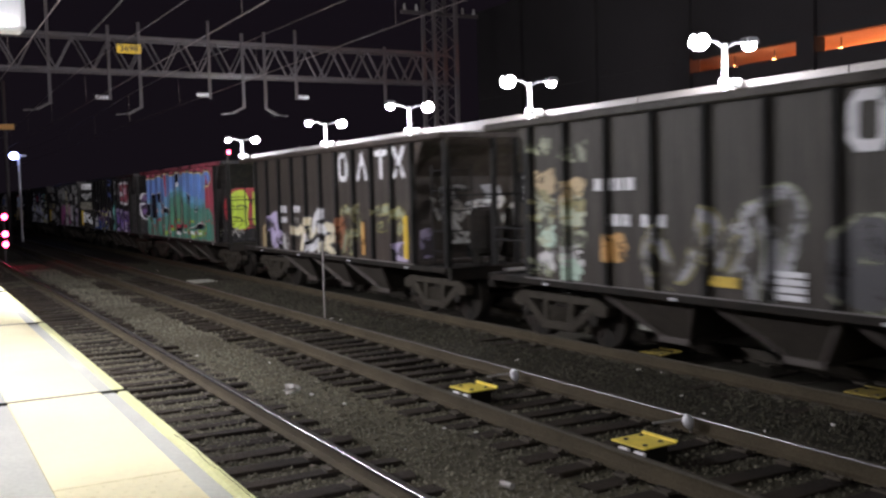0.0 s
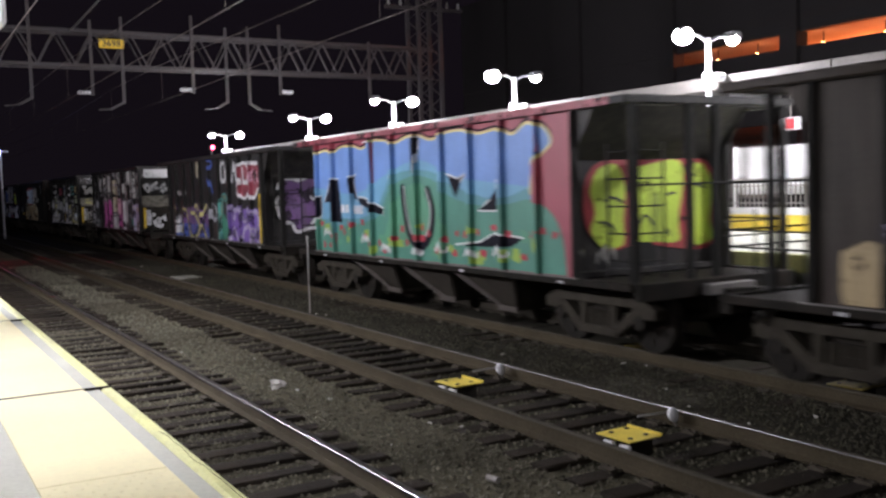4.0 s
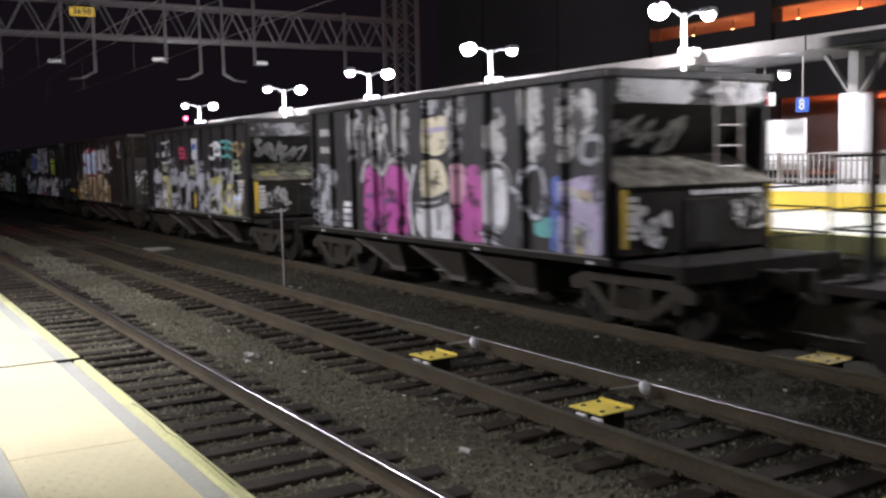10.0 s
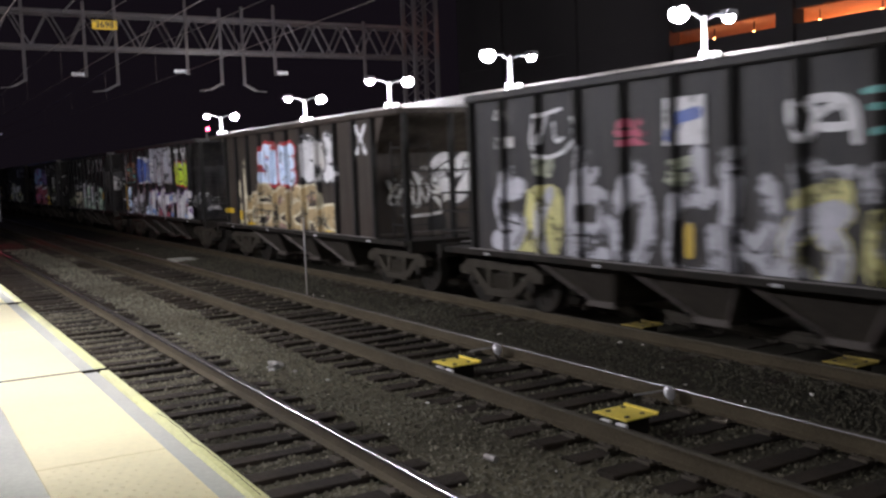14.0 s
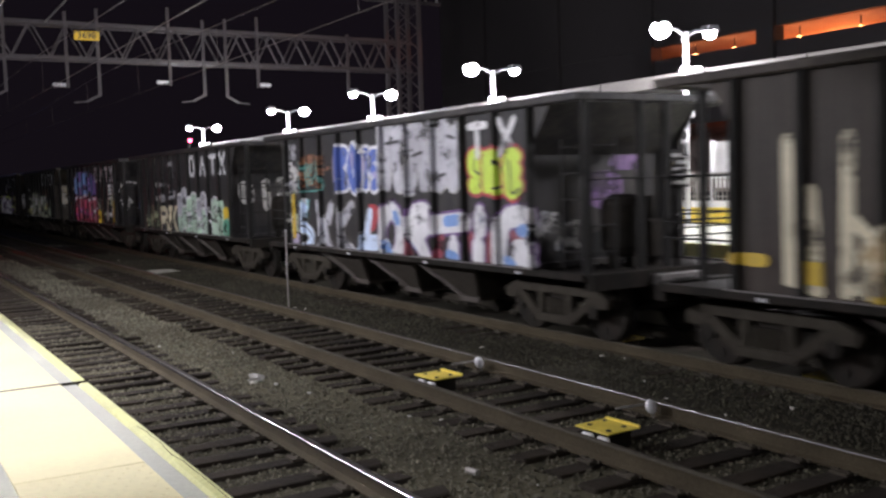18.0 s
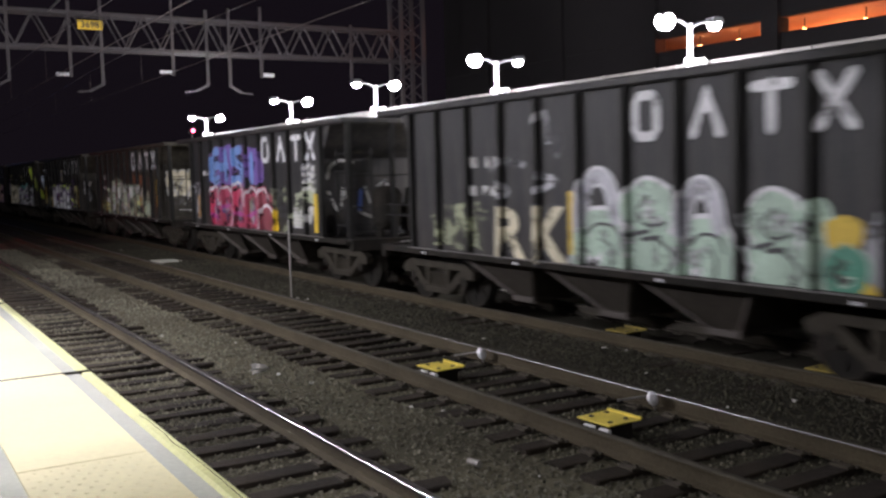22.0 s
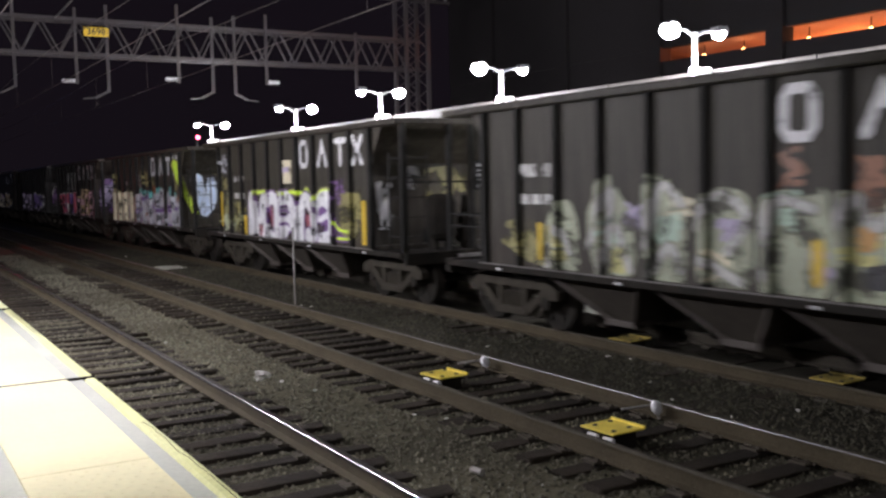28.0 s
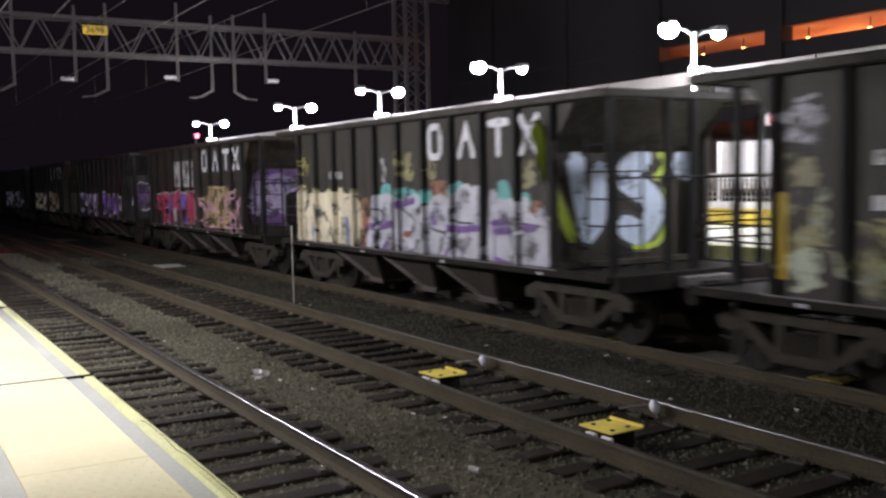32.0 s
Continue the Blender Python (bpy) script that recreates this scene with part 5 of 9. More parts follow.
form(c[3], [[(8.57, 2.75), (8.69, 3.05), (8.81, 2.68)], [(8.97, 2.97), (9.08, 2.73)]], 0.1, "pink", "maroon", edge=0.02, lift=0.01)
form(c[3], [[(3.29, 3.51), (3.62, 3.53)], [(3.32, 3.49), (3.36, 3.02)], [(3.34, 3.3), (3.55, 3.32)]], 0.16, "cream", "black", "cream painted mark", edge=0.02)
form(c[3], [[(4.61, 3.58), (4.98, 3.32), (4.53, 3.11), (4.8, 2.77), (4.96, 2.49)]], 0.12, "blue", "black", "faded blue zigzag", edge=0.02)
shade(c[3], [(0.55, 1), (0.98, 1.43), (2.01, 1.51), (3.02, 1.5), (4.21, 1.51), (4.33, 0.97), (3.15, 0.84), (1.81, 0.93), (0.65, 0.96)], "blue")
shade(c[3], [(1.65, 1.45), (2.21, 2.03), (3.8, 1.96), (4.28, 1.8), (4.27, 1.38), (3.16, 1.15), (1.82, 1.22)], "purple")
form(c[3], [[(1.41, 1.2), (1.89, 1.99), (2.38, 1.11)]], 0.12, "pale_yellow", "purple", "yellow letter stroke", edge=0.06, lift=0.01)
form(c[3], [[(0.92, 2.03), (0.62, 1.01)]], 0.12, "pale_yellow", "purple", "yellow letter stroke", edge=0.06, lift=0.01)
form(c[3], [[(2.64, 1.84), (2.68, 1.14), (3.26, 1.19), (3.36, 1.52), (3.03, 1.79), (2.65, 1.93)]], 0.12, "pale_yellow", "purple", "yellow letter stroke", edge=0.06, lift=0.01)
form(c[3], [[(3.66, 2.13), (3.75, 1.53), (4.3, 0.98)]], 0.12, "pale_yellow", "purple", "yellow letter stroke", edge=0.06, lift=0.01)
form(c[3], [[(4.28, 2.08), (3.79, 1.77), (3.48, 1.45), (3.59, 1.09)]], 0.12, "pale_yellow", "purple", "yellow letter stroke", edge=0.06, lift=0.01)
form(c[3], [[(2.98, 2.04), (3.23, 2.08), (3.35, 1.87)]], 0.12, "pale_yellow", "purple", "yellow letter stroke", edge=0.06, lift=0.01)
shade(c[3], [(0.82, 1.7), (1.33, 1.74), (1.32, 1.52), (0.81, 1.5)], "white", lift=0.012)
shade(c[3], [(0.72, 1.4), (1.31, 1.44), (1.3, 1.22), (0.75, 1.18)], "white", lift=0.012)
form(c[3], [[(4.95, 2.12), (5.26, 1.96), (5.13, 1.65), (4.8, 1.8), (4.94, 2.1)], [(4.49, 1.72), (4.81, 1.75)]], 0.1, "silver", "grey", edge=0.04)
form(c[3], [[(5.62, 1.06), (5.79, 1.76), (5.85, 2.24), (6.07, 2.34), (6.28, 2.19), (6.32, 1.83), (6.4, 1.25), (5.99, 1.03), (5.64, 1.06)]], 0.12, "sage", "teal", "grey green arch letter", edge=0.1)
shade(c[3], [(5.82, 1.82), (6.3, 1.77), (6.33, 1.26), (5.83, 1.14)], "green")
shade(c[3], [(6.54, 1.84), (6.84, 1.96), (7.2, 1.99), (7.38, 1.8), (7.38, 1.12), (7.32, 0.89), (6.59, 0.93)], "violet")
shade(c[3], [(7.47, 1.86), (7.74, 1.97), (8.15, 2), (8.31, 1.83), (8.31, 1.19), (8.27, 0.98), (7.52, 1.01)], "violet")
shade(c[3], [(8.38, 1.88), (8.61, 1.98), (8.9, 2.01), (9.04, 1.85), (9.05, 1.25), (9.01, 1.05), (8.43, 1.09)], "violet")
form(c[3], [[(6.54, 1.63), (6.59, 1.99), (6.89, 2.03), (7.08, 1.93), (7.36, 2.04)]], 0.13, "lavender", "violet", "lavender letter stroke", edge=0.04, lift=0.012)
form(c[3], [[(6.68, 1.07), (6.94, 1.44), (7.27, 1.11)]], 0.13, "lavender", "violet", "lavender letter stroke", edge=0.04, lift=0.012)
form(c[3], [[(6.94, 1.72), (7.08, 1.79)]], 0.13, "lavender", "violet", "lavender letter stroke", edge=0.04, lift=0.012)
form(c[3], [[(7.63, 2.01), (7.79, 1.68), (8.06, 1.72), (8.14, 2.01)]], 0.13, "lavender", "violet", "lavender letter stroke", edge=0.04, lift=0.012)
form(c[3], [[(7.63, 1.02), (7.82, 1.42), (8.23, 1.54), (8.3, 1.7)]], 0.13, "lavender", "violet", "lavender letter stroke", edge=0.04, lift=0.012)
form(c[3], [[(8.46, 1.52), (8.53, 1.83), (8.79, 1.93), (9.01, 1.78), (8.98, 1.48), (8.68, 1.41), (8.49, 1.51)]], 0.13, "lavender", "violet", "lavender letter stroke", edge=0.04, lift=0.012)
form(c[3], [[(8.61, 1.37), (8.55, 1.02)]], 0.13, "lavender", "violet", "lavender letter stroke", edge=0.04, lift=0.012)
form(c[3], [[(8.9, 1.42), (8.95, 1.09)]], 0.13, "lavender", "violet", "lavender letter stroke", edge=0.04, lift=0.012)
shade(c[4], [(2.38, 2.25), (2.61, 2.38), (2.92, 2.34), (3.04, 1.97), (3.09, 1.42), (3.01, 1), (2.44, 1), (2.27, 1.38)], "magenta")
shade(c[4], [(3.15, 2.16), (3.36, 2.38), (3.78, 2.39), (4.05, 2.07), (4.08, 1.55), (3.96, 1.03), (3.23, 1.02)], "magenta")
form(c[4], [[(2.23, 2.06), (2.43, 2.41), (2.82, 2.42), (3.09, 2.18), (3.36, 2.41), (3.85, 2.42), (4.11, 2.07)]], 0.09, "faded", "black", "pale outline of magenta letters", edge=0.06, lift=0.01)
form(c[4], [[(2.47, 1.76), (2.83, 1.8)], [(3.2, 1.68), (3.76, 1.73)], [(2.71, 1.12), (2.98, 1.32)]], 0.09, "purple", "magenta", edge=0.02, lift=0.024)
shade(c[4], [(4.52, 2.25), (4.81, 2.43), (5.21, 2.39), (5.4, 2.08), (5.33, 1.85), (4.86, 1.78), (4.52, 1.89)], "cream")
shade(c[4], [(4.4, 1.61), (4.86, 1.71), (5.42, 1.69), (5.52, 1.28), (5.41, 0.91), (4.7, 0.96), (4.3, 1.29)], "white")
form(c[4], [[(4.49, 1.89), (4.86, 1.74), (5.4, 1.87)], [(4.31, 1.64), (4.92, 1.63), (5.42, 1.74)], [(5.1, 1.57), (5.12, 1.25)]], 0.07, "black", "faded", edge=0.03, lift=0.012)
form(c[4], [[(4.3, 2.33), (4.1, 1.72), (4.23, 1.03)], [(4.35, 1.04), (5.38, 0.94)]], 0.08, "white", "black", edge=0.05)
shade(c[4], [(5.54, 2.24), (5.77, 2.37), (5.96, 2.24), (5.9, 1.77), (5.68, 1.72)], "pink")
shade(c[4], [(5.98, 2.27), (6.25, 2.35), (6.43, 2.09), (6.44, 1.41), (6.32, 0.97), (5.89, 0.98), (5.65, 1.52), (5.9, 1.76)], "magenta")
shade(c[4], [(6.52, 2.16), (6.72, 2.31), (7.04, 2.27), (7.16, 1.95), (7.14, 1.44), (6.87, 1.24), (6.58, 1.41), (6.49, 1.79)], "white")
form(c[4], [[(6.5, 2.09), (6.7, 2.31), (7.06, 2.28), (7.19, 1.95), (7.14, 1.41), (6.86, 1.22), (6.53, 1.41)]], 0.08, "black", "faded", edge=0.05, lift=0.01)
shade(c[4], [(7.23, 1.88), (7.45, 1.95), (7.62, 1.68), (7.64, 1.12), (7.24, 0.97), (6.93, 1.14), (7.14, 1.37)], "black", lift=0.01)
form(c[4], [[(7.55, 2.03), (7.7, 2.26), (7.98, 2.26), (8.09, 1.97), (8, 1.62), (7.8, 1.56), (7.58, 1.8)], [(7.25, 1.99), (7.64, 1.8)], [(6.43, 1.25), (6.92, 1.06), (7.64, 1)]], 0.08, "silver", "black", "silver outline letter", edge=0.05, lift=0.012)
shade(c[4], [(7.81, 1.53), (8.07, 1.57), (8.31, 1.54), (8.27, 1.3), (7.85, 1.29)], "teal")
shade(c[4], [(8.22, 2.1), (8.43, 2.1), (8.41, 1.04), (8.2, 1.04)], "blue")
shade(c[4], [(8.48, 2.07), (8.87, 2.16), (9.26, 2.18), (9.35, 1.99), (9.3, 1.49), (9.27, 1.02), (8.88, 1.02), (8.5, 1.05)], "lavender")
form(c[4], [[(8.63, 1.97), (9.03, 1.86), (9.3, 1.97)]], 0.14, "faded", "lavender", edge=0.03, lift=0.012)
form(c[4], [[(8.84, 1.4), (8.88, 1.02)]], 0.14, "pale_yellow", "lavender", edge=0.03, lift=0.012)
form(c[4], [[(8.88, 1.92), (9.05, 1.88)]], 0.14, "tan", "lavender", edge=0.03, lift=0.012)
form(c[4], [[(8.63, 1.19), (8.88, 1.47), (9.19, 1.11)]], 0.14, "silver", "lavender", edge=0.03, lift=0.012)
shade(c[4], [(4.78, 3.14), (5.38, 3.14), (5.36, 2.58), (4.77, 2.56)], "cream", "cream notice panel", lift=0.004)
form(c[4], [[(4.82, 2.94), (5.34, 2.95)]], 0.09, "lavender", "cream", edge=0.01, lift=0.012)
form(c[4], [[(7.56, 1.04), (7.54, 1.6)]], 0.12, "orange", "black", edge=0.02)
form(c[4], [[(1.96, 3.52), (2.25, 3.29), (1.74, 3.16), (2.27, 2.97), (1.76, 2.78), (2.18, 2.66), (1.83, 2.45)]], 0.09, "grey", "black", "grey spray tag", edge=0.02)
form(c[4], [[(2.93, 3.45), (3.19, 3.23), (2.74, 3.11), (3.22, 2.93), (2.76, 2.75), (3.14, 2.64), (2.82, 2.44)]], 0.09, "grey", "black", "grey spray tag", edge=0.02)
form(c[4], [[(3.82, 3.57), (4.06, 3.34), (3.65, 3.21), (4.08, 3.03), (3.67, 2.84), (4.01, 2.72), (3.72, 2.52)]], 0.09, "grey", "black", "grey spray tag", edge=0.02)
form(c[4], [[(4.9, 3.56), (5.12, 3.48), (4.76, 3.46), (5.14, 3.38), (4.79, 3.34), (5.09, 3.29), (4.84, 3.24)]], 0.08, "grey", "black", "grey spray tag", edge=0.02)
form(c[4], [[(5.71, 3.57), (5.91, 3.34), (5.58, 3.2), (5.92, 3.02), (5.6, 2.81), (5.87, 2.69), (5.64, 2.48)]], 0.1, "grey", "black", "grey spray tag", edge=0.02)
form(c[4], [[(6.89, 3.18), (7.06, 3.01), (6.78, 2.91), (7.08, 2.78), (6.8, 2.63), (7.03, 2.54), (6.84, 2.39)]], 0.1, "grey", "black", "grey spray tag", edge=0.02)
form(c[4], [[(7.79, 3.46), (7.94, 3.33), (7.7, 3.27), (7.96, 3.16), (7.72, 3.06), (7.92, 2.99), (7.75, 2.89)]], 0.2, "faded", "black", "grey spray tag", edge=0.02)
form(c[4], [[(7.84, 2.78), (7.98, 2.71), (7.74, 2.66), (8, 2.61), (7.76, 2.54), (7.97, 2.51), (7.8, 2.44)]], 0.18, "faded", "black", "grey spray tag", edge=0.02)
form(c[4], [[(8.63, 3.32), (8.76, 3.13), (8.54, 3.01), (8.77, 2.87), (8.56, 2.7), (8.74, 2.6), (8.6, 2.43)]], 0.16, "faded", "black", "grey spray tag", edge=0.02)
form(c[4], [[(8.99, 3.29), (9.11, 3.18), (8.91, 3.12), (9.13, 3.03), (8.93, 2.95), (9.1, 2.89), (8.96, 2.79)]], 0.16, "faded", "black", "grey spray tag", edge=0.02)
form(c[4], [[(8.95, 2.67), (9.26, 2.68), (9.33, 2.5), (9.15, 2.35), (8.91, 2.42), (8.95, 2.66)]], 0.1, "grey", "black", "grey ring tag", edge=0.02)
shade(c[5], [(1.55, 2.04), (2.08, 2.12), (2.42, 1.94), (2.29, 1.03), (1.44, 1.06)], "pale_yellow")
shade(c[5], [(6.47, 1.92), (6.7, 2.07), (7.22, 2.17), (7.23, 1.7), (6.72, 1.51)], "pale_yellow")
shade(c[5], [(7.45, 1.82), (7.84, 1.91), (8.21, 1.91), (8.22, 1), (7.47, 0.98)], "pale_yellow")
shade(c[5], [(8.3, 1.41), (8.55, 1.55), (8.82, 1.48), (8.78, 1.09), (8.53, 0.98), (8.29, 1)], "pale_yellow")
shade(c[5], [(0.66, 1.14), (1.47, 1.4), (1.4, 1.02), (0.71, 1.06)], "pale_yellow")
form(c[5], [[(1.38, 2.08), (0.82, 1.92), (0.89, 1.61), (1.37, 1.51), (1.13, 1.2), (0.68, 1.22)]], 0.3, "silver", "grey", "silver spray letter", edge=0.06, lift=0.006)
form(c[5], [[(2.15, 2.01), (1.9, 1.56), (1.99, 1.05)]], 0.2, "silver", "pale_yellow", "silver spray letter", edge=0.06, lift=0.006)
form(c[5], [[(3.13, 2.29), (2.72, 2.01), (2.64, 1.01)], [(2.72, 1.98), (3.33, 1.91), (3.27, 1.46), (2.76, 1.44)], [(2.81, 1.16), (3.35, 1.11)]], 0.26, "silver", "grey", "silver spray letter", edge=0.06, lift=0.008)
form(c[5], [[(3.96, 2.12), (3.66, 1.81), (3.67, 1.27), (3.93, 1.07), (4.2, 1.35), (4.19, 1.85), (3.96, 2.12)]], 0.3, "silver", "grey", "silver spray letter", edge=0.06, lift=0.006)
form(c[5], [[(5.15, 2.53), (5.16, 2.12), (5.24, 1.9)], [(5.37, 1.97), (4.8, 1.9), (4.64, 1.5), (4.75, 1.05), (5.38, 1.05), (5.35, 1.53)]], 0.2, "silver", "grey", "silver spray letter", edge=0.06, lift=0.008)
form(c[5], [[(5, 1.58), (4.99, 1.26)]], 0.14, "yellow", "grey", "yellow stroke inside a letter", edge=0.02, lift=0.024)
form(c[5], [[(5.69, 2.22), (5.62, 1.66), (5.66, 1.04)], [(6.2, 2.09), (6.24, 1.61), (5.99, 1.36), (5.69, 1.54)], [(6.11, 1.31), (6.32, 1.08)]], 0.28, "silver", "grey", "silver spray letter", edge=0.06, lift=0.006)
form(c[5], [[(6.54, 2.27), (6.59, 2.04)], [(6.76, 2.33), (7.07, 2.21)], [(7.27, 2.24), (6.91, 2.18)]], 0.16, "grey", "black", "grey spray stroke", edge=0.02)
form(c[5], [[(7.15, 1.81), (6.68, 1.69), (6.5, 1.38), (6.65, 1.09)], [(6.94, 1.63), (7.13, 1.35), (7.02, 1)]], 0.3, "silver", "pale_yellow", "silver spray letter", edge=0.05, lift=0.008)
form(c[5], [[(7.45, 2.21), (7.81, 2.26), (8.17, 2.16)]], 0.16, "grey", "black", "grey spray stroke", edge=0.02)
form(c[5], [[(7.45, 2.1), (7.8, 2.15), (8.17, 2.06)]], 0.16, "grey", "black", "grey spray stroke", edge=0.02)
form(c[5], [[(7.44, 1.97), (7.8, 2.03), (8.17, 1.94)]], 0.16, "grey", "black", "grey spray stroke", edge=0.02)
form(c[5], [[(7.93, 1.72), (7.72, 1.6), (7.75, 1.38), (7.96, 1.34), (8.12, 1.45), (8.09, 1.67), (7.93, 1.72)]], 0.14, "grey", "faded", "grey ring inside a letter", edge=0.05, lift=0.02)
form(c[5], [[(8.41, 1.3), (8.54, 1.1)], [(8.63, 1.37), (8.71, 1.16)]], 0.14, "silver", "pale_yellow", "silver spray stroke", edge=0.03, lift=0.012)
patch(c[5], 0.74, 1.34, 2.11, 2.51, "grey", 540, 1)
patch(c[5], 1.71, 2.31, 2.17, 2.57, "ghost", 595, 1)
patch(c[5], 2.61, 3.21, 2.31, 2.71, "grey", 650, 1)
patch(c[5], 3.71, 4.31, 2.05, 2.45, "grey", 725, 1)
patch(c[5], 4.52, 5.12, 2.02, 2.42, "ghost", 785, 1)
patch(c[5], 5.28, 5.88, 2.2, 2.6, "grey", 845, 1)
patch(c[5], 8.28, 8.88, 2.16, 2.56, "ghost", 1140, 1)
patch(c[5], 8.42, 9.02, 2.58, 2.98, "tan", 1155, 1)
form(c[5], [[(1.74, 3.12), (2.44, 3.21)], [(2.1, 3.17), (1.93, 2.74)], [(1.77, 3.09), (1.68, 2.76), (1.95, 2.53), (2.47, 2.59), (2.78, 2.83), (2.69, 3.07)], [(2.26, 3.02), (2.31, 2.76), (2.48, 2.79)]], 0.06, "white", "black", "white ringed tag", edge=0.02)
form(c[5], [[(6.5, 2.99), (6.53, 2.73), (6.73, 2.6), (6.83, 2.85), (6.74, 3), (7.12, 3), (7.29, 2.88), (7.33, 2.55)], [(6.83, 2.84), (7.15, 2.93), (7.24, 2.72), (6.9, 2.71)]], 0.1, "white", "black", "white looped tag", edge=0.02)
form(c[5], [[(7.42, 3.04), (7.85, 3.04), (8.23, 2.97)]], 0.07, "teal", "black", "pale teal tag line", edge=0.02)
form(c[5], [[(7.49, 2.87), (7.93, 2.88), (8.23, 2.81)]], 0.07, "teal", "black", "pale teal tag line", edge=0.02)
form(c[5], [[(7.55, 2.62), (7.84, 2.67), (8.18, 2.59)]], 0.07, "teal", "black", "pale teal tag line", edge=0.02)
form(c[5], [[(7.85, 3.04), (7.81, 2.84), (7.92, 2.68)]], 0.07, "teal", "black", "pale teal tag line", edge=0.02)
form(c[5], [[(8.9, 1.97), (9.04, 1.98)], [(8.62, 2.87), (8.83, 2.89), (9.17, 2.91)]], 0.12, "tan", "black", edge=0.02)
shade(c[5], [(8.55, 1.64), (8.83, 1.66), (8.83, 1.44), (8.57, 1.43)], "white", lift=0.02)
shade(c[5], [(8.58, 1.59), (8.81, 1.61), (8.81, 1.52), (8.58, 1.51)], "pale_blue", lift=0.024)
form(c[6], [[(3.48, 2.98), (3.13, 3.04), (3, 2.77), (3.33, 2.59), (3.27, 2.3), (2.91, 2.34)]], 0.3, "pale_blue", "red", "pale blue bubble letter edged in red", edge=0.16)
form(c[6], [[(3.86, 3), (3.88, 2.29)]], 0.3, "pale_blue", "red", "pale blue bubble letter edged in red", edge=0.16, lift=0.024)
form(c[6], [[(4.22, 2.99), (4.24, 2.29), (4.51, 2.44), (4.5, 2.82), (4.22, 2.99)]], 0.3, "pale_blue", "red", "pale blue bubble letter edged in red", edge=0.16)
form(c[6], [[(5.09, 2.97), (4.85, 2.93), (4.85, 2.28), (5.11, 2.34)], [(4.84, 2.63), (5.08, 2.66)]], 0.3, "pale_blue", "red", "pale blue bubble letter edged in red", edge=0.16, lift=0.024)
form(c[6], [[(3.17, 2.76), (3.41, 2.8), (3.5, 2.7)]], 0.035, "blue", "pale_blue", edge=0.01, lift=0.024)
form(c[6], [[(3.02, 2.54), (3.21, 2.55)]], 0.035, "blue", "pale_blue", edge=0.01, lift=0.024)
form(c[6], [[(3.91, 2.45), (4, 2.81)]], 0.035, "blue", "pale_blue", edge=0.01, lift=0.024)
form(c[6], [[(4.35, 2.51), (4.47, 2.54)]], 0.035, "blue", "pale_blue", edge=0.01, lift=0.024)
form(c[6], [[(5.94, 3.09), (5.93, 2.4)], [(5.97, 3.09), (6.29, 3), (6.04, 2.77), (6.32, 2.51), (5.96, 2.39)]], 0.42, "white", "black", "fat white letter", edge=0.1)
form(c[6], [[(6.66, 2.94), (6.62, 2.38)], [(6.66, 2.94), (6.86, 2.9)], [(6.64, 2.65), (6.85, 2.64)]], 0.4, "faded", "black", "fat white letter", edge=0.1, lift=0.024)
form(c[6], [[(7.05, 3.1), (7.05, 2.37)], [(7.08, 3.06), (7.4, 2.97), (7.18, 2.71), (7.46, 2.36)]], 0.42, "white", "black", "fat white letter", edge=0.1)
form(c[6], [[(5.97, 3.2), (6.2, 3.22), (6.35, 3.12)]], 0.06, "black", "white", edge=0.01, lift=0.02)
form(c[6], [[(6.18, 2.7), (6.33, 2.68)]], 0.06, "black", "white", edge=0.01, lift=0.02)
form(c[6], [[(6.5, 2.75), (6.71, 2.76)]], 0.06, "black", "white", edge=0.01, lift=0.02)
form(c[6], [[(7.09, 3.23), (7.31, 3.2), (7.37, 3.11)]], 0.06, "black", "white", edge=0.01, lift=0.02)
form(c[6], [[(7.24, 2.6), (7.49, 2.57)]], 0.06, "black", "white", edge=0.01, lift=0.02)
form(c[7], [[(2.81, 3.06), (2.77, 2.38)], [(2.81, 3.06), (3.19, 3), (2.84, 2.73), (3.22, 2.45), (2.77, 2.38)]], 0.235, "blue", "white", "blue bubble letter edged in white", edge=0.13)
form(c[7], [[(3.54, 3.09), (3.36, 2.72), (3.51, 2.37), (3.76, 2.39), (3.79, 2.97), (3.54, 3.09)]], 0.235, "blue", "white", "blue bubble letter edged in white", edge=0.13, lift=0.024)
form(c[7], [[(3.97, 3), (4.01, 2.39)], [(4, 3), (4.28, 2.9), (4.02, 2.7)]], 0.235, "blue", "white", "blue bubble letter edged in white", edge=0.13)
form(c[7], [[(4.64, 2.93), (4.33, 2.93), (4.35, 2.69), (4.65, 2.53), (4.39, 2.36)]], 0.235, "blue", "white", "blue bubble letter edged in white", edge=0.13, lift=0.024)
form(c[7], [[(4.91, 3.49), (4.9, 2.42)]], 0.34, "silver", "faded", "silver grey spray letter", edge=0.06)
form(c[7], [[(5.4, 3.49), (5.25, 2.98), (5.36, 2.37)]], 0.34, "silver", "faded", "silver grey spray letter", edge=0.06)
form(c[7], [[(5.71, 3.42), (5.93, 2.87), (5.8, 2.33)]], 0.34, "silver", "faded", "silver grey spray letter", edge=0.06)
form(c[7], [[(6.12, 3.39), (6.28, 2.85), (6.3, 2.38)]], 0.34, "silver", "faded", "silver grey spray letter", edge=0.06)
form(c[7], [[(6.63, 3.28), (6.73, 2.83), (6.82, 2.38)]], 0.34, "silver", "faded", "silver grey spray letter", edge=0.06)
form(c[7], [[(7, 3.32), (7.09, 2.46)]], 0.34, "silver", "faded", "silver grey spray letter", edge=0.06)
